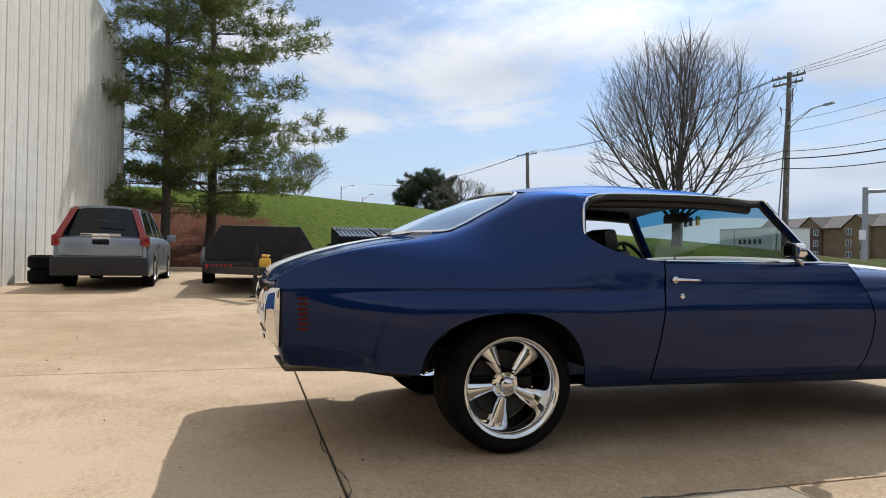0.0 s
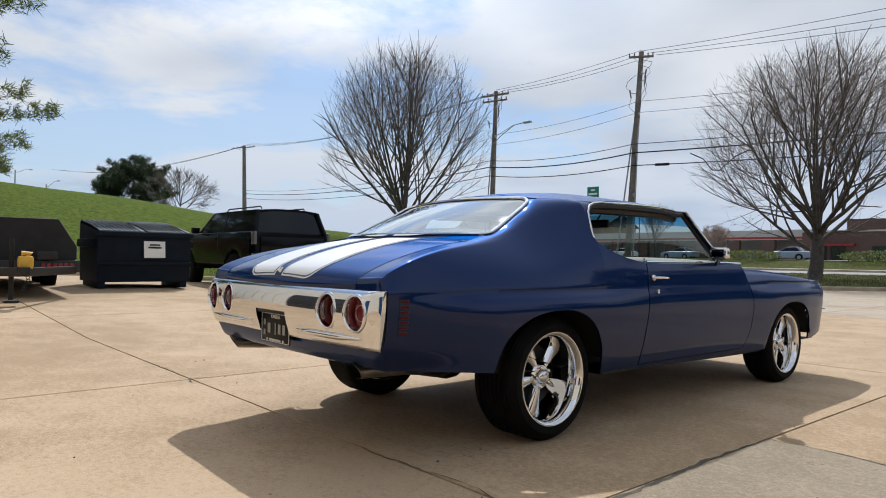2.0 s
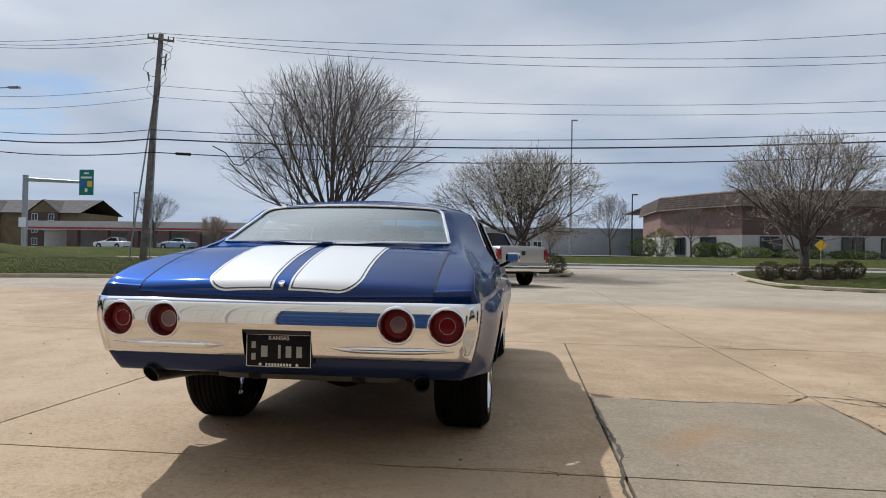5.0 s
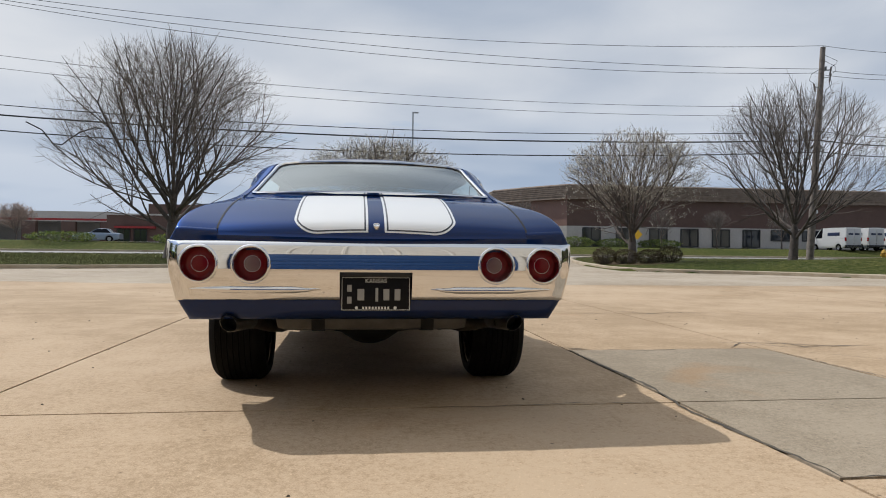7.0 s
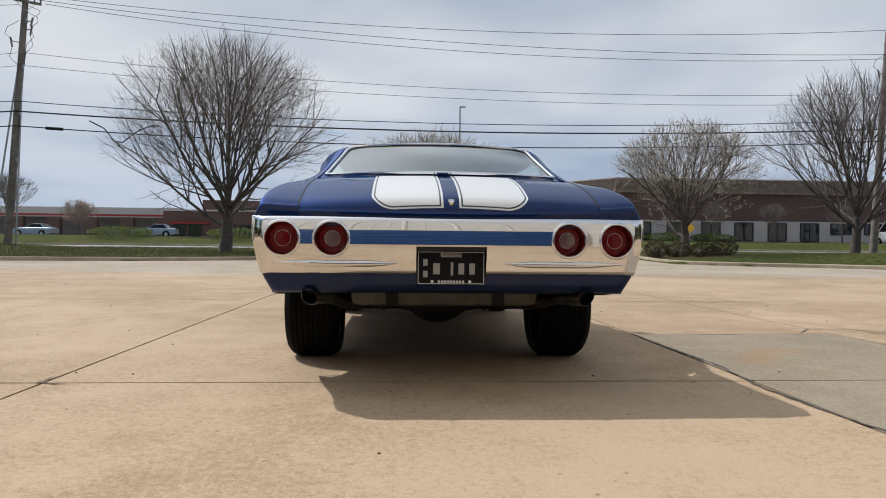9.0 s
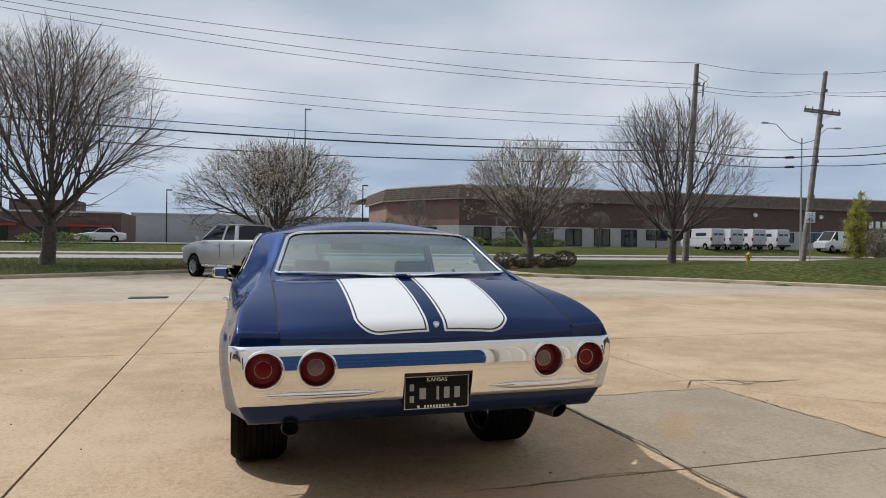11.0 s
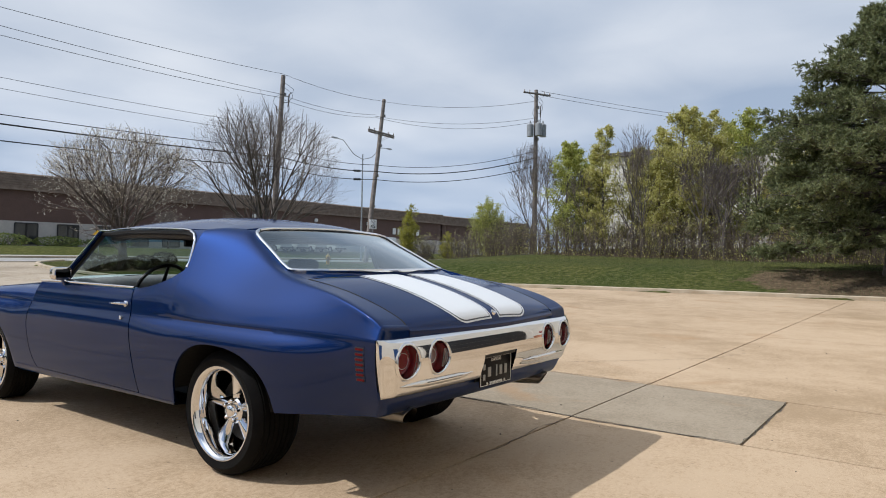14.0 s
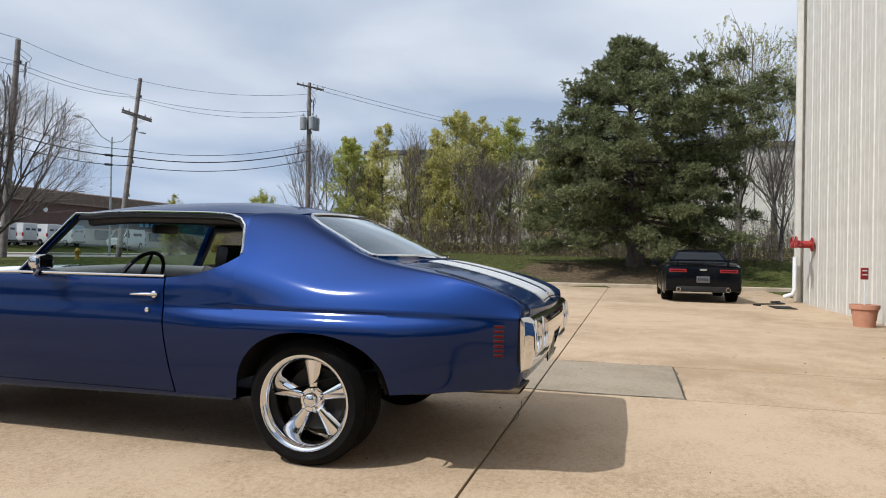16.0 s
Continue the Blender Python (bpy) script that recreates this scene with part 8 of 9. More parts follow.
# stacked tyres by the wall
for k in range(2):
    bm = B()
    lathe(bm, [(0.0, 0.20), (0.0, 0.30), (0.05, 0.36), (0.25, 0.36), (0.30, 0.30), (0.30, 0.20), (0.25, 0.22), (0.05, 0.22), (0.0, 0.20)], 32, "Z")
    solid("spare_tyre", bm, M["rubber"], "old black tyre stacked beside the wall", "tyre", "stacked tyres", at=Matrix.Translation((-12.4, -5.33, ground_z(-12.4, -5.3) + 0.30 * k)))
# flat iron cover in the paving
bm = B()
box(bm, (-2.75, 12.4, 0.010), (0.80, 0.45, 0.012), bevel=0.003)
solid("drain_cover", bm, M["dark_steel"], "dark iron drain cover in the paving", "drain cover")


# ---- buildings across the road ----
M["brick"] = noisy(material("brown_brick", (0.25, 0.14, 0.11), 0.9), [(0.100, 0.060, 0.048), (0.145, 0.088, 0.070)], 1.2, 8, bump=0.2, bump_scale=20, mix_scale=10)
M["brick_light"] = noisy(material("pink_brick", (0.35, 0.2, 0.16), 0.9), [(0.23, 0.128, 0.102), (0.30, 0.175, 0.140)], 1.2, 8, bump=0.2, bump_scale=20, mix_scale=10)
M["tile_roof"] = noisy(material("brown_roof_tiles", (0.2, 0.15, 0.11), 0.85), [(0.15, 0.108, 0.080), (0.25, 0.19, 0.145)], 2.0, 8, bump=0.3, bump_scale=6)
M["stone_white"] = noisy(material("cream_masonry", (0.5, 0.46, 0.42), 0.9), [(0.42, 0.385, 0.345), (0.54, 0.50, 0.455)], 0.7, 7, mix_scale=5)
M["grey_panel"] = noisy(material("grey_panel", (0.4, 0.4, 0.4), 0.8), [(0.34, 0.335, 0.325), (0.44, 0.43, 0.42)], 0.3, 7, mix_scale=3)
M["tan_wall"] = noisy(material("tan_render", (0.4, 0.26, 0.13), 0.9), [(0.19, 0.125, 0.07), (0.26, 0.175, 0.10)], 0.5, 6)
M["shingle"] = noisy(material("dark_shingle", (0.1, 0.08, 0.07), 0.9), [(0.07, 0.06, 0.056), (0.125, 0.11, 0.10)], 0.8, 6)
M["cream_wall"] = noisy(material("cream_metal", (0.6, 0.56, 0.47), 0.7), [(0.54, 0.50, 0.42), (0.66, 0.62, 0.53)], 0.2, 6, mix_scale=2)


def wall_run(root, name, a, b, z0, z1, mat, thick=0.4):
    a, b = Vector((*a, 0)), Vector((*b, 0))
    d = b - a
    bm = B()
    c = (a + b) / 2
    n = Vector((-d.y, d.x, 0)).normalized()
    box(bm, (c.x + n.x * thick / 2, c.y + n.y * thick / 2, (z0 + z1) / 2), (d.length, thick, z1 - z0), Matrix.Rotation(math.atan2(d.y, d.x), 3, "Z"))
    return part(name, bm, mat, root, smooth=False)


def window_at(root, a, b, t, w, z0, z1, frame_mat="dark_metal"):
    a, b = Vector((*a, 0)), Vector((*b, 0))
    d = (b - a).normalized()
    n = Vector((d.y, -d.x, 0))
    c = a.lerp(b, t)
    rot = Matrix.Rotation(math.atan2(d.y, d.x), 3, "Z")
    bm = B()
    for o, s in (((0, (z1 - z0) / 2), (w, 0.12)), ((0, -(z1 - z0) / 2), (w, 0.12)), ((-w / 2, 0), (0.12, z1 - z0)), ((w / 2, 0), (0.12, z1 - z0)), ((0, 0), (0.07, z1 - z0))):
        p = c + d * o[0] + n * 0.02
        box(bm, (p.x, p.y, (z0 + z1) / 2 + o[1]), (s[0], 0.12, s[1]), rot)
    wn_ = part("window", bm, M[frame_mat], root, smooth=False)
    bm = B()
    p = c + n * 0.008
    box(bm, (p.x, p.y, (z0 + z1) / 2), (w, 0.04, z1 - z0), rot)
    part("pane", bm, M["pane"], wn_, smooth=False)


# long brown brick building with a sloping tile band
fr = thing("brick_building", (0, 0, 0), "long brown brick building with tile band and cream base", "building")
pts_ = [(17.2, 92.0), (17.2, 80.0), (20.0, 75.0), (23.6, 70.0), (96.0, 70.0), (96.0, 71.5), (130.0, 71.5)]
for i, (a, b) in enumerate(zip(pts_[:-1], pts_[1:])):
    mb = M["brick_light"] if i < 3 else M["brick"]
    wall_run(fr, "wall", a, b, 3.7, 7.2, mb)
    wall_run(fr, "base_wall", a, b, 0.2, 3.7, M["stone_white"], 0.36)
    A, B_ = Vector((*a, 0)), Vector((*b, 0))
    d = (B_ - A).normalized(); n = Vector((d.y, -d.x, 0))
    bm = B()
    secs = [(-0.35, 6.70), (-0.55, 6.72), (-0.50, 6.95), (-0.15, 8.30), (0.1, 8.45), (0.5, 8.4)]
    grid_faces(bm, [[tuple(P - n * o + Vector((0, 0, z))) for o, z in secs] for P in (A - d * 0.2, B_ + d * 0.2)])
    courses = []
    for k in range(6):
        z = lerp(7.05, 8.2, k / 5); o = lerp(-0.50, -0.18, k / 5)
        courses.append((o, z))
    bmesh.ops.recalc_face_normals(bm, faces=list(bm.faces))
    rb_ = part("roof_band", bm, M["tile_roof"], fr, smooth=False)
    for o, z in courses:
        bm = B()
        grid_faces(bm, [[tuple(P - n * (o + 0.02) + Vector((0, 0, z))), tuple(P - n * (o - 0.07) + Vector((0, 0, z))), tuple(P - n * (o - 0.06) + Vector((0, 0, z + 0.10)))] for P in (A, B_)])
        part("tile_course", bm, M["tile_roof"], rb_, smooth=False)
bm = B()
slab_from(bm, [(17.2, 110), (17.4, 80), (20.2, 75.2), (23.8, 70.3), (130, 71.8), (130, 110)], 8.15, 8.3)
part("roof", bm, M["shingle"], fr, smooth=False)
for x in [26.5, 30.5, 34.5, 38.3, 42.2, 46, 50, 54, 58, 62, 66, 70, 75, 80, 86]:
    window_at(fr, pts_[3], pts_[4], (x - 23.6) / 72.4, 2.1 if x < 50 else 3.0, 1.5 if x < 50 else 2.3, 3.5)
window_at(fr, pts_[2], pts_[3], 0.3, 2.0, 1.6, 3.5)
window_at(fr, pts_[1], pts_[2], 0.6, 1.6, 1.6, 3.5)
for x in (54, 65, 76):
    bm = B()
    lathe(bm, [(0, 0.0), (-0.15, 0.2), (-0.2, 0.28), (0.0, 0.3)], 12, "Y", (x, 69.9, 5.8))
    part("wall_lamp", bm, M["white"], fr)
sgn = B()
for k in range(6):                                          # pale lettering on the wall, drawn as bars
    box(sgn, (82.6 + k * 1.25, 69.95, 4.9), (0.75, 0.08, 1.0), bevel=0.02)
part("sign_bars", sgn, M["white"], fr, "pale illegible lettering")

# low arcade with a red stripe
ar = thing("arcade_building", (0, 0, 0), "low arcade with brown columns and red stripe", "building")
wall_run(ar, "wall", (-78, 99), (-33, 99), 0.4, 4.4, M["stone_white"])
wall_run(ar, "fascia", (-78, 95), (-33.5, 95), 4.2, 5.6, M["stone_white"], 5)
wall_run(ar, "red_stripe", (-78, 94.96), (-33.5, 94.96), 4.35, 4.62, M["red_paint"], 0.04)
for k in range(8):
    wall_run(ar, "column", (-71.0 + 5.1 * k, 94.9), (-69.2 + 5.1 * k, 94.9), 0.3, 4.2, M["brick"], 0.8)
# restaurant
rs_ = thing("restaurant_building", (0, 0, 0), "low dark brick restaurant with red awnings", "building")
wall_run(rs_, "wall", (-31, 85), (-14.2, 85), 0.3, 4.9, M["brick"], 12)
wall_run(rs_, "parapet", (-26, 84.9), (-19, 84.9), 4.9, 6.2, M["brick"], 5)
wall_run(rs_, "coping", (-31, 84.85), (-14.2, 84.85), 4.75, 4.95, M["stone_white"], 0.4)
for x in (-27.5, -17.5):
    wall_run(rs_, "awning", (x - 2.4, 84.3), (x + 2.4, 84.3), 3.1, 3.35, M["red_paint"], 0.7)
for t in (0.12, 0.24, 0.5, 0.62, 0.80, 0.92):
    window_at(rs_, (-31, 85), (-14.2, 85), t, 1.5, 1.3, 3.0)
# long grey hall
gh = thing("warehouse", (0, 0, 0), "long plain grey warehouse behind the car park", "building")
wall_run(gh, "wall", (-16, 106), (40, 106), 0.4, 5.7, M["grey_panel"], 30)
wall_run(gh, "coping", (-16, 105.9), (40, 105.9), 5.5, 5.8, M["grey_panel"], 0.3)
for x in (1.2, 3.0):
    window_at(gh, (-16, 106), (40, 106), (x + 16) / 56, 1.4, 1.0, 3.6, "white")

# three-storey hotel with gables
ho = thing("hotel_building", (0, 0, 0), "three-storey brown and tan hotel with gabled roof", "building")
wall_run(ho, "wall", (-170, 150), (-108, 150), 1.0, 10.2, M["tan_wall"], 16)
bm = B()
grid_faces(bm, [[(x, 149.2, 10.1), (x, 158, 13.9), (x, 167, 10.1)] for x in (-171, -107)])
part("roof", bm, M["shingle"], ho, smooth=False)
for gx0 in (-163, -148, -133, -117):
    wall_run(ho, "bay", (gx0 - 4, 149.2), (gx0 + 4, 149.2), 1.0, 10.2, M["brick"] if gx0 in (-148, -117) else M["tan_wall"], 1.0)
    bm = B()
    v = [bm.verts.new(p) for p in ((gx0 - 4.6, 149.0, 10.0), (gx0 + 4.6, 149.0, 10.0), (gx0, 149.0, 13.4), (gx0 - 4.6, 158, 10.0), (gx0 + 4.6, 158, 10.0), (gx0, 158, 13.5))]
    bm.faces.new([v[0], v[2], v[5], v[3]]); bm.faces.new([v[2], v[1], v[4], v[5]])
    part("gable_roof", bm, M["shingle"], ho, smooth=False)
    bm = B()
    bm.faces.new([bm.verts.new(p) for p in ((gx0 - 4.2, 149.25, 10.1), (gx0 + 4.2, 149.25, 10.1), (gx0, 149.25, 13.1))])
    part("gable", bm, M["tan_wall"], ho, smooth=False)
    for dx in (-2.2, 2.2):
        for z in (2.2, 5.2, 8.2):
            window_at(ho, (gx0 - 4, 149.2), (gx0 + 4, 149.2), 0.5 + dx / 8, 1.5, z, z + 1.6, "white")
# white box of a shop beyond the hill
tl = thing("shop_building", (0, 0, 0), "plain white box-shaped shop beyond the hill", "building")
gz_ = ground_z(-106, 95)
wall_run(tl, "wall", (-113.2, 92), (-99.2, 92), min(gz_, 2.0), 7.1, M["white"], 9)
wall_run(tl, "coping", (-113.3, 91.9), (-99.1, 91.9), 7.1, 7.35, M["grey_panel"], 9.2)
wall_run(tl, "corner_strip", (-109.0, 91.93), (-108.7, 91.93), 2.6, 7.1, M["grey_panel"], 0.06)
for k in range(5):
    bm = B()
    box(bm, (-107.2 + k * 1.35, 91.9, 4.7), (0.7, 0.08, 0.9), bevel=0.02)
    part("logo_bar", bm, M["shingle"], tl, "dark illegible lettering")
# big cream hall behind the woods
ch = thing("cream_hall", (0, 0, 0), "tall cream industrial hall behind the trees", "building")
for k in range(14):
    y = 24 - k * 3.6
    wall_run(ch, "panel", (60, y), (60, y - 3.55), 1.0, 11.2, M["cream_wall"], 0.5)
bm = B()
box(bm, (72, 0, 6), (23, 50, 10.2))
part("core", bm, M["cream_wall"], ch, smooth=False)
bm = B()
box(bm, (59.9, -1, 11.2), (0.5, 51, 0.4))
part("coping", bm, M["shingle"], ch, smooth=False)


# ---- other vehicles ----
M["silver"] = material("silver_paint", (0.27, 0.32, 0.39), 0.36, 0.75, Coat_Weight=0.6, Coat_Roughness=0.05)
M["black_paint"] = material("black_paint", (0.0018, 0.0026, 0.0045), 0.2, 0.0, Coat_Weight=0.12, Coat_Roughness=0.03, Specular_IOR_Level=0.15)
M["pickup_silver"] = material("pale_silver_paint", (0.44, 0.44, 0.44), 0.34, 0.6, Coat_Weight=0.6, Coat_Roughness=0.05)
M["white_paint_car"] = material("white_car_paint", (0.62, 0.62, 0.61), 0.35, 0.2, Coat_Weight=0.8, Coat_Roughness=0.05)
M["grey_plastic"] = simple("grey_bumper_plastic", (0.010, 0.011, 0.013), (0.020, 0.020, 0.023), 12, 0.6)
M["alloy"] = simple("alloy_wheel", (0.45, 0.45, 0.46), (0.58, 0.58, 0.58), 8, 0.3, 0.9, 0.03)
M["van_grey"] = material("van_rear_grey", (0.42, 0.43, 0.44), 0.4, 0.1, Coat_Weight=0.5)
M["sign_navy"] = material("sign_navy", (0.02, 0.03, 0.07), 0.4)
M["smoked"] = material("smoked_lens", (0.10, 0.10, 0.11), 0.2, 0.0, Coat_Weight=0.5)
M["tail_red"] = material("tail_lamp_red", (0.24, 0.008, 0.010), 0.15, 0.0, Coat_Weight=0.6)


def rounded(hw, z0, z1, r, n=4):
    """Half ring of an upright rounded section from bottom centre to top centre."""
    pts = [(0.0, z0), (hw - r, z0)]
    pts += [(hw - r + r * math.sin(a), z0 + r - r * math.cos(a)) for a in np.linspace(0, math.pi / 2, n + 1)[1:]]
    pts += [(hw - r + r * math.cos(a), z1 - r + r * math.sin(a)) for a in np.linspace(0, math.pi / 2, n + 1)]
    return pts + [(0.0, z1)]


def road_wheel(root, x, y, r, w, face_mat, spokes=6, sx=1):
    """A plain road wheel: tyre, dished rim and spokes."""
    bm = B()
    h = w / 2
    lathe(bm, [(x - h, r * 0.62), (x - h - 0.004, r * 0.8), (x - h + 0.01, r * 0.95), (x - h + 0.035, r), (x + h - 0.035, r), (x + h - 0.01, r * 0.95), (x + h + 0.004, r * 0.8), (x + h, r * 0.62), (x - h, r * 0.62)], 32, "X", (0, y, r))
    ty = part("wheel", bm, M["rubber"], root, "black tyre on its rim")
    bm = B()
    xo = x + sx * h
    lathe(bm, [(xo - sx * 0.02, r * 0.64), (xo, r * 0.62), (xo - sx * 0.02, r * 0.56), (xo - sx * 0.09, r * 0.53), (xo - sx * 0.10, 0.0)], 28, "X", (0, y, r))
    for k in range(spokes):
        t = 2 * math.pi * k / spokes
        c = Vector((xo - sx * 0.035, y + 0.31 * r * math.cos(t), r + 0.31 * r * math.sin(t)))
        box(bm, c, (0.035, r * 0.56, r * 0.13), Matrix.Rotation(t, 3, "X"))
    lathe(bm, [(xo - sx * 0.05, r * 0.16), (xo - sx * 0.01, r * 0.14), (xo - sx * 0.005, 0.0)], 14, "X", (0, y, r))
    part("rim", bm, face_mat, ty)


def vehicle(name, at, label, category, paint, L, W, wb, rear_over, wr_, ww, clear, belt, tops, cabin, roof_z, roof_hw, glass_mat="glass_dark", rim="alloy", group="", lower=None, bed=None, arch_gap=0.06, spokes=6, pillars=(), doors_at=(), round_r=0.12):
    """A parked vehicle; y forward, rear axle at the origin.
    tops: (y, z) of bonnet or boot line; cabin: rear-bottom, rear-top, front-top, front-bottom y."""
    root = thing(name, at, label, category, group)
    y0, y1 = -rear_over, L - rear_over
    top_f = curve1([p[0] for p in tops], [p[1] for p in tops])
    hw = W / 2
    plan = curve1([y0, y0 + 0.12, y0 + 0.5, (y0 + y1) / 2, y1 - 0.7, y1 - 0.15, y1], [hw * 0.93, hw * 0.975, hw, hw, hw * 0.985, hw * 0.90, hw * 0.80])
    ra_ = wr_ + arch_gap

    def low(y):
        z = clear + 0.10 * smooth(y1 - 0.4, y1, y) + 0.10 * smooth(y0 + 0.4, y0, y)
        for yc in (0.0, wb):
            u = (y - yc) / ra_
            if abs(u) < 1:
                z = max(z, wr_ + ra_ * math.sqrt(1 - u * u) - 0.0)
        return z

    ys = sorted(set([round(v, 4) for v in list(np.linspace(y0, y1, 40)) + [yc + ra_ * s for yc in (0, wb) for s in (-1.0, -0.995, -0.97, -0.9, -0.7, -0.4, 0, 0.4, 0.7, 0.9, 0.97, 0.995, 1.0)]]))
    rows_ = []
    for y in ys:
        zl, zt, w = low(y), top_f(y), plan(y)
        b_ = min(belt, zt - 0.03)
        lv = [zl, lerp(zl, b_, 0.06), lerp(zl, b_, 0.3), lerp(zl, b_, 0.6), lerp(zl, b_, 0.85), b_]
        tuck = (-0.05, -0.01, 0.0, 0.0, -0.006, -0.03)
        side_ = [(w + dx, y, z) for z, dx in zip(lv, tuck)]
        over_ = [(w - 0.06, y, lerp(b_, zt, 0.6)), (w - 0.12, y, zt - 0.006), (w * 0.5, y, zt + 0.01), (0, y, zt + 0.015)]
        half = side_ + over_
        rows_.append([(-x, yy, z) for x, yy, z in half] + [(x, yy, z) for x, yy, z in half[::-1]][1:])
    bm = B()
    vs = grid_faces(bm, rows_)
    for row in (vs[0], vs[-1]):
        try:
            bm.faces.new(row)
        except ValueError:
            pass
    if bed:                                                  # open load bed
        dead_ = [f for f in bm.faces if f.normal.z > 0.5 or True if bed[0] < f.calc_center_median().y < bed[1] and abs(f.calc_center_median().x) < hw - 0.13 and f.calc_center_median().z > belt - 0.1 and len(f.verts) == 4]
        bmesh.ops.delete(bm, geom=dead_, context="FACES")
    bmesh.ops.recalc_face_normals(bm, faces=list(bm.faces))
    body = part("body", bm, M[paint], root)
    if bed:
        bm = B()
        yb0, yb1 = bed[0], bed[1]
        grid_faces(bm, [[(x, y, z) for y in (yb0, yb1)] for x, z in ((-hw + 0.13, belt), (-hw + 0.13, belt - 0.5), (hw - 0.13, belt - 0.5), (hw - 0.13, belt))])
        grid_faces(bm, [[(x, yb1, z) for x in (-hw + 0.13, hw - 0.13)] for z in (belt - 0.5, belt + 0.02)])
        part("load_bed", bm, M["black"], root)
    # cabin
    crb, crt, cft, cfb = cabin
    zb = belt - 0.02
    rr = []
    for v in np.linspace(0, 1, 7):
        z = lerp(zb, roof_z - 0.03, v)
        w = lerp(hw - 0.09, roof_hw, v ** 1.15)
        rr.append([(w, lerp(crb, crt, v), z), (w, lerp(cfb, cft, v), z), (w * 0.6, lerp(cfb, cft, v) + 0.09 * (1 - v * 0.5), z), (-w * 0.6, lerp(cfb, cft, v) + 0.09 * (1 - v * 0.5), z), (-w, lerp(cfb, cft, v), z), (-w, lerp(crb, crt, v), z), (-w * 0.6, lerp(crb, crt, v) - 0.05, z), (w * 0.6, lerp(crb, crt, v) - 0.05, z)])
    bm = B()
    vs = grid_faces(bm, rr, close_v=True)
    bm.faces.new(vs[-1])
    bmesh.ops.recalc_face_normals(bm, faces=list(bm.faces))
    part("glazing", bm, M[glass_mat], root, "dark tinted glass")
    bm = B()
    rws = []
    for y in np.linspace(crt - 0.06, cft + 0.06, 10):
        k = 0.02 * math.sin(math.pi * (y - crt + 0.06) / (cft - crt + 0.12))
        rws.append([(roof_hw * u * 1.015, y, roof_z - 0.055 * abs(u) ** 3 + k) for u in np.linspace(-1, 1, 13)])
    grid_faces(bm, rws)
    orient(bm, (0, 0, 0))
    thicken(bm, 0.05)
    part("roof", bm, M[paint], root)
    for sx in (-1, 1):
        for k, (yb_, yt_, wd) in enumerate(((crb, crt, 0.16), (cfb, cft, 0.09)) + tuple(pillars)):
            bm = B()
            a = Vector((sx * (hw - 0.085), yb_, zb)); b = Vector((sx * (roof_hw + 0.005), yt_, roof_z - 0.05))
            n = 6
            rw_ = []
            for v in np.linspace(0, 1, n):
                c = a.lerp(b, v)
                rw_.append([c + Vector((sx * 0.012, -wd / 2, 0)), c + Vector((sx * 0.012, wd / 2, 0)), c + Vector((-sx * 0.05, wd / 2, 0)), c + Vector((-sx * 0.05, -wd / 2, 0))])
            grid_faces(bm, rw_, close_v=True)
            bmesh.ops.recalc_face_normals(bm, faces=list(bm.faces))
            part("pillar", bm, M[paint], root)
        # door shut lines and handles
        for yd in doors_at:
            bm = B()
            box(bm, (sx * (hw + 0.001), yd, (belt + clear) / 2 + 0.1), (0.006, 0.012, belt - clear - 0.3))
            part("door_gap", bm, M["black"], root)
            bm = B()
            box(bm, (sx * (hw + 0.012), yd + 0.16, belt - 0.13), (0.03, 0.18, 0.03), bevel=0.01)
            part("door_handle", bm, M[paint], root)
        # mirror
        bm = B()
        box(bm, (sx * (hw + 0.10), cfb - 0.28, belt + 0.08), (0.20, 0.10, 0.16), bevel=0.03)
        part("door_mirror", bm, M[paint], root)
        for yc in (0.0, wb):
            road_wheel(root, sx * (hw - ww / 2 - 0.01), yc, wr_, ww, M[rim], spokes, sx)
        bm = B()
        box(bm, (sx * hw * 0.72, y1 - 0.10, lerp(clear, belt, 0.62)), (0.34, 0.12, 0.16), bevel=0.03)
        part("headlamp", bm, M["white_lens"], root)
    bm = B()
    box(bm, (0, (y0 + y1) / 2, clear + 0.16), (W - 0.55, L - 0.6, 0.22))
    part("underbody", bm, M["black_under"], root)
    for yc in (0, wb):
        bm = B()
        arc_ = [(yc + (ra_ - 0.004) * math.cos(t), wr_ + (ra_ - 0.004) * math.sin(t)) for t in np.linspace(0.06, math.pi - 0.06, 15)]
        grid_faces(bm, [[(x, y, z) for x in (-hw + 0.05, hw - 0.05)] for y, z in arc_])
        for sx in (-1, 1):
            bm.faces.new([bm.verts.new((sx * (hw - ww - 0.16), y, z)) for y, z in arc_])
        part("wheel_housing", bm, M["black"], root)
    return root


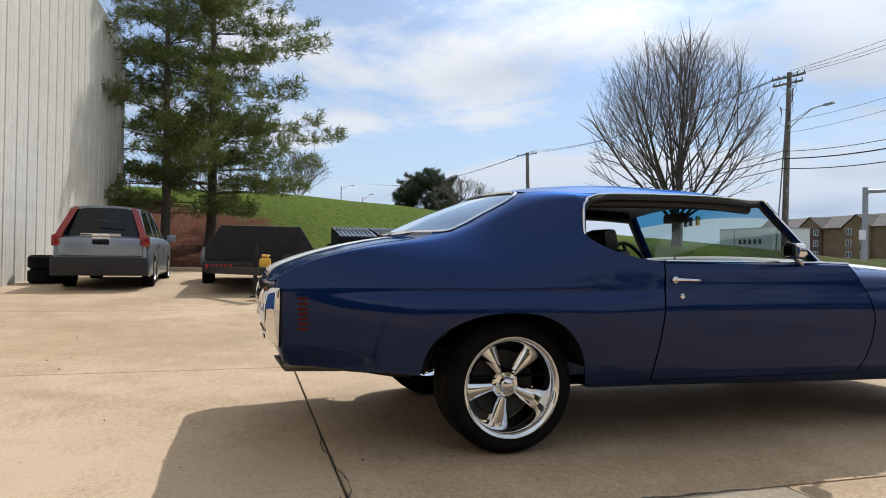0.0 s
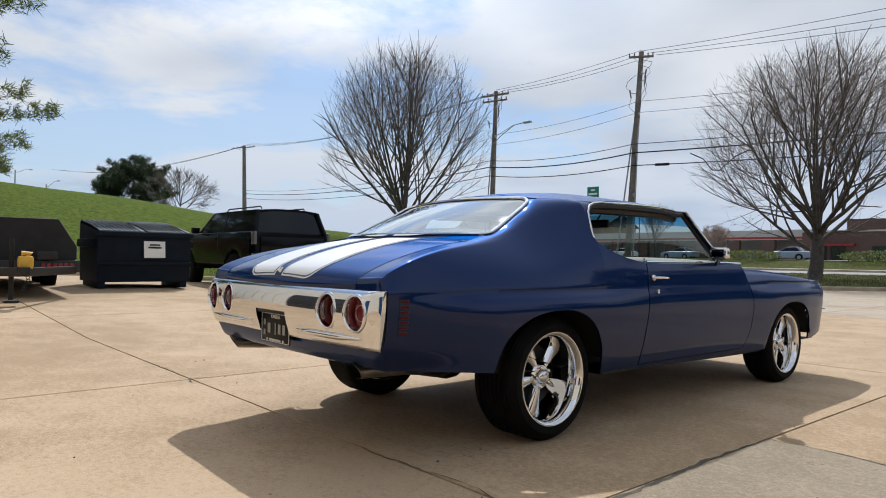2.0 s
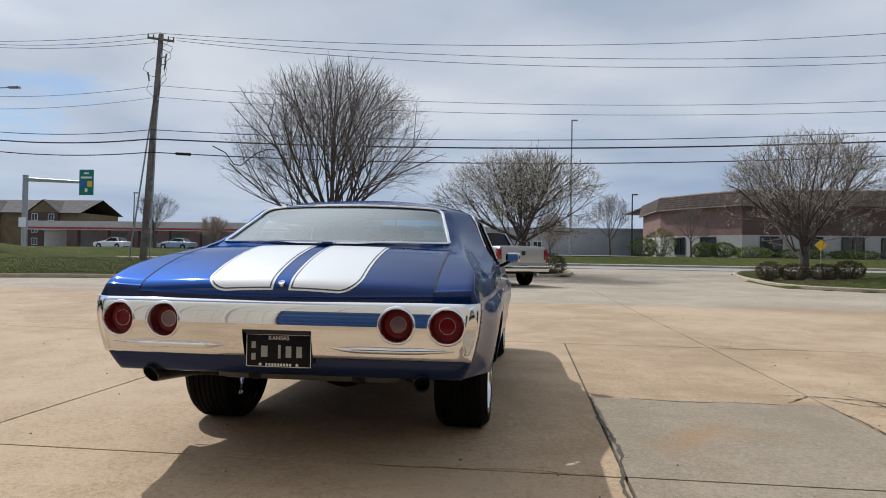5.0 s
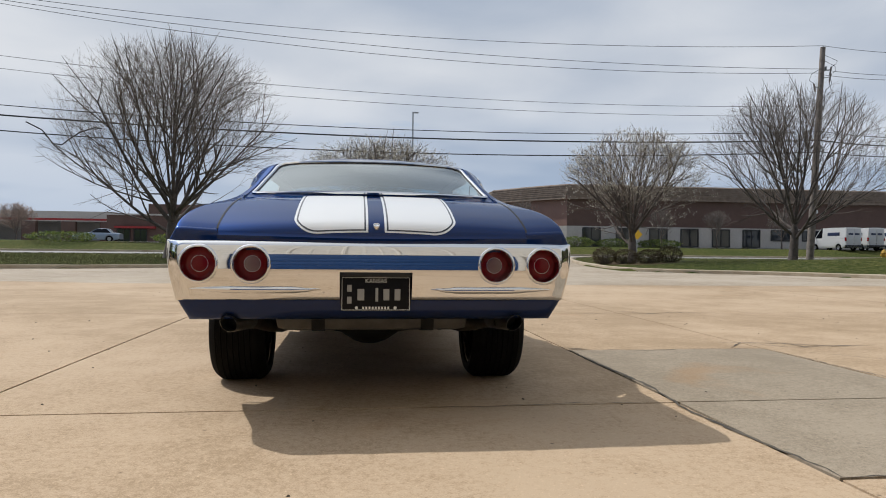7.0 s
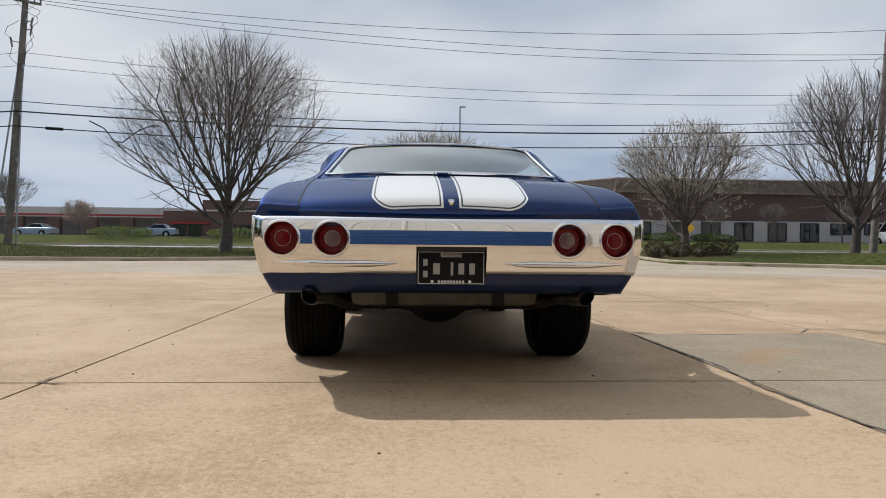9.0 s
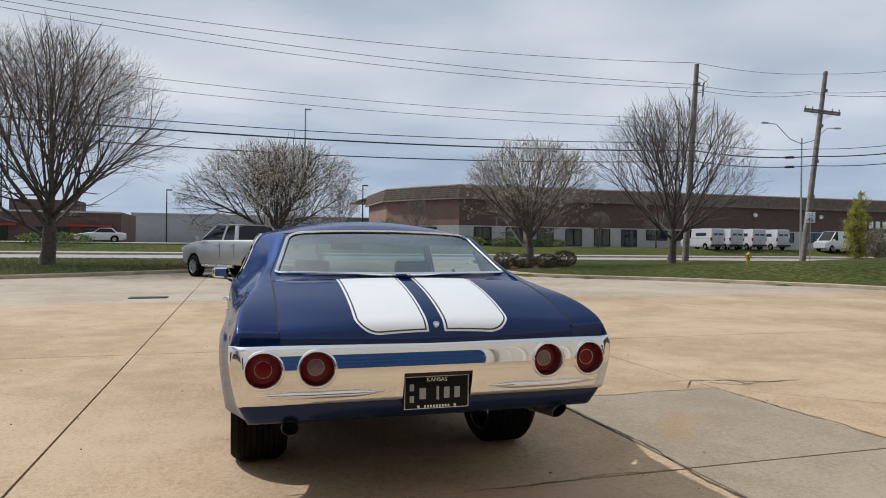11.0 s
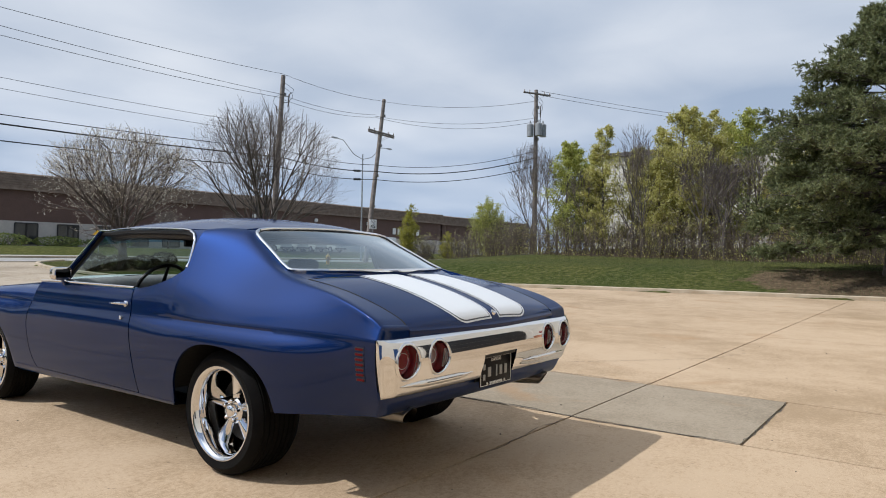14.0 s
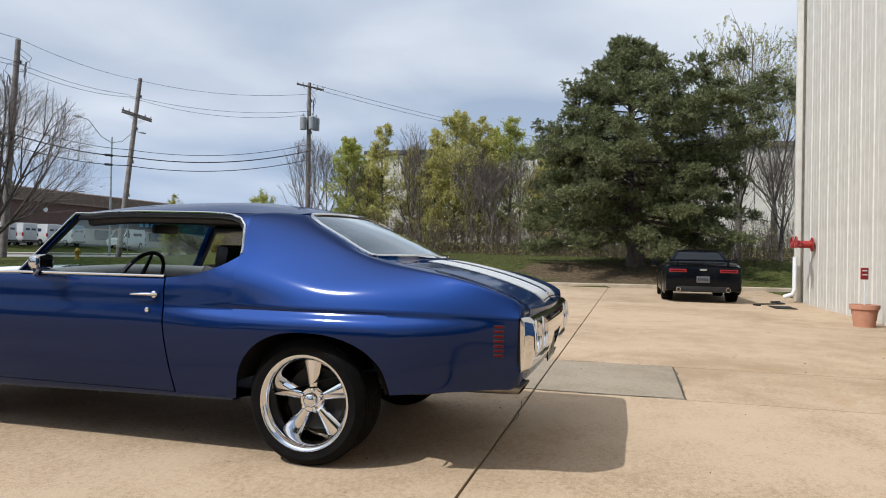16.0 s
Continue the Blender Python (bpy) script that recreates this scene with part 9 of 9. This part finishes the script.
def tail_bits(root, y, W, z_lamp, lamp, z_bump, bump_h, bump_mat, plate_z, paint, plate_mat="plate_white", plate_x=0.0, bump_d=0.12, lamp_mat="tail_red", plate_dy=0.0):
    """Lamps, bumper and plate at the back."""
    for sx in (-1, 1):
        bm = B()
        box(bm, (sx * (W / 2 - lamp[0] / 2 - 0.01), y + 0.04, z_lamp), (lamp[0], 0.16, lamp[1]), bevel=0.03)
        part("tail_lamp", bm, M[lamp_mat], root, "smoked grey tail lamp" if lamp_mat == "smoked" else "red tail lamp")
    bm = B()
    box(bm, (0, y - 0.02, z_bump), (W * 0.985, bump_d + 0.12, bump_h), bevel=0.035)
    part("rear_bumper", bm, M[bump_mat], root)
    bm = B()
    y += plate_dy
    box(bm, (plate_x, y - 0.03, plate_z), (0.31, 0.02, 0.16), bevel=0.005)
    pl = part("number_plate", bm, M[plate_mat], root, "number plate")
    for k in range(6):
        bm = B()
        box(bm, (plate_x - 0.105 + k * 0.042, y - 0.043, plate_z - 0.005), (0.024, 0.004, 0.07))
        part("figure_bar", bm, M["black_ink"], pl)


# silver crossover by the wall
sx0, sy0 = -11.6, -3.95
cr = vehicle("crossover", pose(sx0, sy0, ground_z(sx0, sy0), 0, 0, 90), "silver-blue crossover parked beside the white wall", "car", "silver", 4.52, 1.76, 2.62, 0.98, 0.34, 0.22, 0.22, 0.98,
             [(-0.98, 0.99), (-0.7, 1.05), (2.3, 1.06), (2.7, 1.02), (3.54, 0.86)], (-0.86, -0.56, 1.25, 2.25), 1.64, 0.60, pillars=((0.45, 0.45, 0.10), (1.30, 1.20, 0.07)), doors_at=(0.35, 1.35))
tail_bits(cr, -0.98, 1.76, 0.93, (0.20, 0.22), 0.43, 0.36, "grey_plastic", 0.93, "silver")
for s in (-1, 1):
    bm = B()
    grid_faces(bm, [[(s * lerp(0.80, 0.58, v) + s * dx, lerp(-0.99, -0.62, v) - 0.01, lerp(1.02, 1.60, v)) for dx in (-0.10, 0.02)] for v in np.linspace(0, 1, 6)])
    orient(bm, (0, 0, 1.2))
    thicken(bm, 0.03)
    part("upper_lamp", bm, M["tail_red"], cr, "tall red upper tail lamp")
bm = B()
box(bm, (0, -1.03, 1.045), (0.72, 0.03, 0.05), bevel=0.01)
part("tailgate_bar", bm, M["chrome"], cr, "chrome tailgate bar")
bm = B()
box(bm, (0, -0.99, 0.81), (1.50, 0.06, 0.36), bevel=0.03)
part("tailgate", bm, M["silver"], cr)
bm = B()
rod(bm, (-0.1, -0.92, 1.33), (0.38, -0.93, 1.30), 0.012)
part("wiper", bm, M["black"], cr)
for s in (-1, 1):
    bm = B()
    box(bm, (s * 0.62, -1.09, 0.46), (0.22, 0.02, 0.05))
    part("reflector", bm, M["tail_red"], cr)

# lifted black sport utility
bx, by = -11.9, 4.75
bs_ = vehicle("sport_utility", pose(bx, by, ground_z(bx, by), 0, 0, 90), "lifted black two-door sport utility on large tyres", "car", "black_paint", 4.75, 1.96, 2.83, 1.08, 0.42, 0.30, 0.58, 1.33,
              [(-1.08, 1.30), (-0.9, 1.36), (2.4, 1.36), (2.8, 1.34), (3.67, 1.22)], (-0.98, -0.80, 1.55, 2.30), 1.88, 0.76, rim="dark_metal", pillars=((0.75, 0.75, 0.12),), doors_at=(0.85,), arch_gap=0.10)
tail_bits(bs_, -1.08, 1.96, 1.20, (0.08, 0.30), 0.78, 0.15, "chrome_dull", 0.81, "black_paint", lamp_mat="smoked", plate_dy=-0.115)
bm = B()
box(bm, (0, -1.10, 1.05), (1.6, 0.04, 0.36), bevel=0.02)
part("tailgate", bm, M["black_paint"], bs_)
bm = B()
box(bm, (0.52, -1.13, 1.04), (0.26, 0.008, 0.035))
part("badge_bar", bm, M["chrome_dull"], bs_, "small grey badge")
for s in (-0.55, 0.55):
    bm = B()
    tube(bm, [(s, -0.6, 1.89), (s, -0.55, 1.94), (s, 1.2, 1.94), (s, 1.3, 1.89)], 0.018, 6)
    part("roof_rail", bm, M["black"], bs_)
bm = B()
box(bm, (0, 0.0, 0.45), (1.4, 0.14, 0.14), bevel=0.04)
box(bm, (0, -0.5, 0.62), (1.1, 0.8, 0.14), bevel=0.04)
part("axle", bm, M["dark_steel"], bs_)

# white pickup
px, py = 0.34, 20.0
pk = vehicle("pickup_truck", pose(px, py, ground_z(px, py), 0, 0, 32.6), "pale silver crew-cab pickup truck facing the road", "car", "pickup_silver", 5.82, 2.02, 3.56, 1.22, 0.40, 0.28, 0.50, 1.32,
             [(-1.22, 1.36), (-1.1, 1.38), (1.2, 1.38), (3.3, 1.36), (3.7, 1.28), (4.6, 1.12)], (0.86, 1.16, 2.45, 3.25), 1.93, 0.70, bed=(-1.12, 0.70), pillars=((1.72, 1.72, 0.12),), doors_at=(0.85, 1.75), arch_gap=0.08)
tail_bits(pk, -1.22, 2.02, 1.10, (0.15, 0.36), 0.62, 0.20, "chrome", 0.66, "pickup_silver", "plate_black")
bm = B()
box(bm, (0, -1.235, 1.08), (1.66, 0.05, 0.56), bevel=0.02)
tg = part("tailgate", bm, M["pickup_silver"], pk)
bm = B()
box(bm, (0, -1.265, 1.14), (0.13, 0.012, 0.15), bevel=0.03)
part("badge", bm, M["dark_metal"], tg, "dark badge")
for s in (-1, 1):
    bm = B()
    rod(bm, (s * 1.0, 0.9, 0.45), (s * 1.0, 2.9, 0.45), 0.05, 0.05, 8)
    part("side_step", bm, M["chrome_dull"], pk)
bm = B()
rod(bm, (0.55, -1.1, 0.42), (0.55, -1.32, 0.42), 0.05, 0.05, 10)
part("exhaust_tip", bm, M["chrome_dull"], pk)

# black modern coupe facing the woods
kx, ky = 15.1, -3.35
kc = vehicle("sports_coupe", pose(kx, ky, ground_z(kx, ky), 0, 0, -90), "black modern sports coupe facing the grass", "car", "black_paint", 4.78, 1.90, 2.81, 1.02, 0.345, 0.28, 0.20, 0.88,
             [(-1.02, 0.93), (-0.8, 0.99), (-0.3, 1.01), (2.2, 0.96), (2.8, 0.92), (3.76, 0.68)], (-0.35, 0.35, 1.05, 1.95), 1.345, 0.56, rim="dark_metal", doors_at=(0.75,), spokes=5)
bm = B()
box(bm, (0, -1.01, 0.60), (1.78, 0.14, 0.62), bevel=0.06)
part("rear_bumper", bm, M["black_paint"], kc)
bm = B()
box(bm, (0, -1.07, 0.34), (1.25, 0.06, 0.14), bevel=0.02)
part("diffuser", bm, M["black"], kc)
for s in (-1, 1):
    bm = B()
    box(bm, (s * 0.60, -1.075, 0.80), (0.42, 0.03, 0.085), bevel=0.012)
    tl_ = part("tail_lamp", bm, M["tail_red"], kc, "slim red tail lamp")
    bm = B()
    box(bm, (s * 0.60, -1.092, 0.80), (0.34, 0.01, 0.03))
    part("lamp_bar", bm, M["red_dark"], tl_)
    bm = B()
    lathe(bm, [(-0.95, 0.055), (-1.13, 0.055), (-1.13, 0.045), (-1.0, 0.043)], 16, "Y", (s * 0.58, 0, 0.33))
    part("exhaust_tip", bm, M["chrome"], kc, "chrome exhaust tip")
bm = B()
box(bm, (0, -1.085, 0.585), (0.31, 0.012, 0.16), bevel=0.004)
pl = part("number_plate", bm, M["smoked"], kc)
for k in range(6):
    bm = B()
    box(bm, (-0.105 + k * 0.042, -1.094, 0.585), (0.024, 0.004, 0.07))
    part("figure_bar", bm, M["black_ink"], pl)
bm = B()
box(bm, (0, -1.09, 0.83), (0.17, 0.012, 0.05), bevel=0.015)
part("badge", bm, M["chrome_dull"], kc)
bm = B()
box(bm, (0, -0.98, 1.06), (1.62, 0.20, 0.03), Matrix.Rotation(radians(-6), 3, "X"), bevel=0.01)
for s in (-0.6, 0.6):
    box(bm, (s, -0.93, 1.01), (0.03, 0.12, 0.10))
part("spoiler", bm, M["black_paint"], kc)

# white delivery vans and cars across the road
for k, (x, y, rz, lab) in enumerate(((51.6, 61.6, 3, "white delivery van parked nose to the building"), (54.6, 62.0, 0, "white delivery van parked nose to the building"), (57.8, 62.0, -2, "white delivery van parked nose to the building"), (61.4, 62.2, 2, "white delivery van parked nose to the building"), (70.5, 61.0, 96, "white delivery van parked along the road behind shrubs"))):
    vn = vehicle("delivery_van", pose(x, y, ground_z(x, y), 0, 0, rz), lab, "van", "white_paint_car", 5.4, 1.96, 3.4, 1.0, 0.34, 0.22, 0.28, 1.30,
                 [(-1.0, 1.34), (3.2, 1.34), (3.6, 1.30), (4.6, 1.0)], (-0.95, -0.90, 2.6, 3.55), 2.45, 0.84, rim="galv", group="delivery vans")
    bm = B()
    rows_ = [[(sx * (0.995 - 0.12 * v), y_, lerp(1.30, 2.40, v)) for v in (0, 0.5, 1.0)] for y_ in (-1.0, 2.35) for sx in (1,)]
    for sx in (-1, 1):
        grid_faces(bm, [[(sx * (0.985 - 0.12 * v), y_, lerp(1.28, 2.42, v)) for v in (0, 0.5, 1.0)] for y_ in (-1.0, 2.35)])
    grid_faces(bm, [[(x_ * (0.985 - 0.12 * v), -1.01, lerp(1.28, 2.42, v)) for v in (0, 0.5, 1.0)] for x_ in (-1, 1)])
    part("cargo_side", bm, M["white_paint_car"], vn)
    for x_ in (-0.42, 0.42):
        bm = B()
        box(bm, (x_, -1.03, 1.42), (0.80, 0.03, 1.75), bevel=0.01)
        rd_ = part("rear_door", bm, M["van_grey"], vn, "pale grey rear door")
        bm = B()
        box(bm, (x_ * 0.9, -1.05, 1.75), (0.55, 0.012, 0.22))
        part("logo_bar", bm, M["sign_navy"], rd_, "dark lettering drawn as a bar")
    for sx in (-1, 1):
        bm = B()
        box(bm, (sx * 0.965, 0.7, 1.75), (0.02, 1.7, 0.35), bevel=0.004)
        part("logo_bar", bm, M["sign_navy"], vn, "dark lettering drawn as a bar")
    tail_bits(vn, -1.0, 2.0, 1.2, (0.12, 0.4), 0.5, 0.2, "grey_plastic", 0.8, "white_paint_car")
for k, (x, y, rz, pnt, lab) in enumerate(((-12.5, 70.0, 95, "white_paint_car", "white saloon parked across the road"), (-26.0, 72.0, 95, "silver", "silver saloon parked across the road"), (-41.0, 76.0, 85, "silver", "silver saloon parked across the road"), (-51.0, 78.0, 85, "white_paint_car", "white saloon parked across the road"))):
    vehicle("saloon", pose(x, y, ground_z(x, y), 0, 0, rz), lab, "car", pnt, 4.6, 1.8, 2.7, 1.0, 0.32, 0.2, 0.22, 0.88, [(-1.0, 0.90), (-0.6, 0.98), (2.0, 0.98), (2.6, 0.92), (3.6, 0.72)], (-0.3, 0.25, 1.3, 2.1), 1.42, 0.60, group="cars across the road")

# black flat trailer with a covered load
tx, ty_ = -9.75, -0.95
tz = ground_z(-10, -1.2)
tr_ = thing("utility_trailer", pose(tx, ty_, tz, 0, 0, -90), "black utility trailer with red lettering and covered load", "trailer")
M["tarp"] = simple("black_mesh_tarp", (0.010, 0.010, 0.011), (0.02, 0.02, 0.021), 5, 0.85, 0.0, 0.3)
M["trailer_black"] = simple("trailer_black", (0.012, 0.012, 0.013), (0.026, 0.025, 0.025), 6, 0.45, 0.2, 0.1)
# local: y forward (towards the tongue), x to its right
bm = B()
for x in (-1.02, 1.02):
    box(bm, (x, -2.6, 0.52), (0.08, 5.2, 0.18), bevel=0.01)
box(bm, (0, 0.0, 0.52), (2.12, 0.10, 0.20), bevel=0.01)
box(bm, (0, -5.2, 0.52), (2.12, 0.10, 0.20), bevel=0.01)
for y in np.linspace(-4.6, -0.6, 6):
    box(bm, (0, y, 0.50), (2.0, 0.06, 0.10))
part("chassis", bm, M["trailer_black"], tr_)
bm = B()
box(bm, (0, -2.6, 0.625), (2.0, 5.1, 0.03))
part("deck", bm, M["dark_steel"], tr_)
bm = B()
for x in (-0.95, 0.95):
    box(bm, (x * 0.53, 0.72, 0.46), (0.09, 1.75, 0.13), Matrix.Rotation(radians(math.copysign(33, x)), 3, "Z"), bevel=0.01)
box(bm, (0, 1.45, 0.48), (0.14, 0.30, 0.12), bevel=0.02)
part("drawbar", bm, M["trailer_black"], tr_)
bm = B()
rod(bm, (0.12, 1.25, 0.05), (0.12, 1.25, 0.95), 0.035, 0.035, 10)
box(bm, (0.12, 1.25, 0.02), (0.18, 0.18, 0.03))
jk = part("jack", bm, M["dark_steel"], tr_, "steel jack stand")
bm = B()
box(bm, (-0.04, 1.36, 0.60), (0.20, 0.16, 0.20), bevel=0.05)
tube(bm, [(-0.04, 1.36, 0.66), (-0.1, 1.40, 0.74), (0.02, 1.40, 0.74)], 0.03, 8)
part("coupler_lock", bm, M["hydrant"], jk, "yellow coupler lock")
bm = B()
for k in range(9):
    c = Vector((-0.04 + 0.03 * math.sin(k), 1.42, 0.56 - 0.045 * k))
    tube(bm, [c + Vector((0.022 * math.cos(t), 0.012 * (k % 2), 0.03 * math.sin(t))) for t in np.linspace(0, 2 * math.pi, 8, endpoint=False)], 0.006, 5, closed=True)
part("safety_chain", bm, M["dark_steel"], jk)
for x in (-1.12, 1.12):
    for y in (-2.9, -3.75):
        road_wheel(tr_, x, y, 0.34, 0.22, M["dark_metal"], 6, math.copysign(1, x))
    bm = B()
    grid_faces(bm, [[(x + dx, -3.32 + 0.95 * math.cos(t) * (1 if abs(math.cos(t)) < 0.8 else 1), 0.40 + 0.52 * math.sin(t)) for dx in (-0.14, 0.14)] for t in np.linspace(0.2, math.pi - 0.2, 10)])
    orient(bm, (x, -3.3, 0.3))
    thicken(bm, 0.01)
    part("mudguard", bm, M["trailer_black"], tr_)
for x in (-0.72, 0.78):
    bm = B()
    for k in range(6):
        box(bm, (x - 0.21 + k * 0.085, 0.056 if abs(x) < 5 else 0, 0.525), (0.055, 0.012, 0.09), bevel=0.004)
    part("logo_bar", bm, M["red_paint"], tr_, "red lettering drawn as bars")
# load under a black cover with cut corners
prof_l = [(-1.05, 0.64), (-1.05, 0.86), (-0.76, 1.33), (0.76, 1.33), (1.05, 0.86), (1.05, 0.64)]
bm = B()
rws = [[(x * k, y, 0.64 + (z - 0.64) * k) for x, z in prof_l] for y, k in ((-0.12, 0.985), (-0.16, 1.0), (-2.0, 1.01), (-4.6, 1.0), (-4.65, 0.98))]
vs = grid_faces(bm, rws)
bm.faces.new(vs[0]); bm.faces.new(vs[-1])
bmesh.ops.recalc_face_normals(bm, faces=list(bm.faces))
part("load_cover", bm, M["tarp"], tr_, "black tarpaulin cover")
bm = B()
box(bm, (-0.55, 0.07, 0.70), (0.3, 0.12, 0.14), bevel=0.02)
part("tool_box", bm, M["trailer_black"], tr_)

# rubbish container
M["container_blue"] = simple("dark_blue_steel", (0.003, 0.007, 0.014), (0.006, 0.012, 0.022), 4, 0.6, 0.0, 0.15, Specular_IOR_Level=0.15)
M["lid_plastic"] = simple("black_lid", (0.020, 0.020, 0.021), (0.030, 0.030, 0.030), 6, 0.14, 0.0, 0.02, Specular_IOR_Level=1.0)
dx0, dy0 = -11.3, 1.65
du = thing("dumpster", pose(dx0, dy0, ground_z(dx0, dy0), 0, 0, 90), "dark blue steel dumpster with ribbed black lids", "dumpster")
# local: front face at y=0 looking to -y, x along the front
bm = B()
sec = [(-0.02, 0.14), (-0.10, 0.95), (-0.10, 1.14), (1.38, 1.36), (1.38, 0.95), (1.30, 0.14)]
vs0 = [bm.verts.new((-0.90, y, z)) for y, z in sec]
vs1 = [bm.verts.new((0.90, y, z)) for y, z in sec]
bm.faces.new(vs0); bm.faces.new(vs1[::-1])
for i in range(6):
    j = (i + 1) % 6
    bm.faces.new([vs0[i], vs1[i], vs1[j], vs0[j]])
bmesh.ops.recalc_face_normals(bm, faces=list(bm.faces))
part("body", bm, M["container_blue"], du, smooth=False)
for c, s in (((0, -0.12, 1.10), (1.88, 0.09, 0.09)), ((0, -0.09, 0.52), (1.84, 0.06, 0.06))):
    bm = B()
    box(bm, c, s, bevel=0.01)
    part("rim_rail", bm, M["container_blue"], du)
for x in (-0.93, 0.93):
    bm = B()
    box(bm, (x * 1.05, 0.55, 0.92), (0.12, 0.9, 0.16), bevel=0.015)
    part("fork_pocket", bm, M["container_blue"], du)
for x in (-0.8, 0.8):
    bm = B()
    box(bm, (x, 0.6, 0.08), (0.14, 1.2, 0.14), bevel=0.02)
    part("skid", bm, M["container_blue"], du)
for x in (-0.46, 0.46):
    bm = B()
    rw_ = []
    for i in range(37):
        u = (i // 4 + (0, 0.10, 0.20, 0.30)[i % 4]) / 9.3
        xx = x - 0.445 + 0.89 * u
        rib = 0.030 if i % 4 in (1, 2) else 0.0
        rw_.append([(xx, y, z + rib * e) for y, z, e in ((-0.16, 1.10, 0), (-0.15, 1.165, 0.3), (0.5, 1.28, 1), (1.30, 1.40, 1), (1.40, 1.36, 0))])
    grid_faces(bm, rw_)
    orient(bm, (0, 0.6, 0))
    thicken(bm, 0.01)
    part("lid", bm, M["lid_plastic"], du, "ribbed black plastic lid")
bm = B()
box(bm, (0.16, -0.125, 0.80), (0.42, 0.012, 0.34), Matrix.Rotation(radians(-5.6), 3, "X"), bevel=0.004)
lb = part("label_plate", bm, M["white"], du, "white company label")
for c, s in (((0.16, -0.132, 0.84), (0.26, 0.006, 0.035)), ((0.16, -0.138, 0.895), (0.20, 0.006, 0.03)), ((0.16, -0.126, 0.70), (0.30, 0.006, 0.025))):
    bm = B()
    box(bm, c, s, Matrix.Rotation(radians(-5.6), 3, "X"), bevel=0.001)
    part("logo_bar", bm, M["black_ink"], lb)
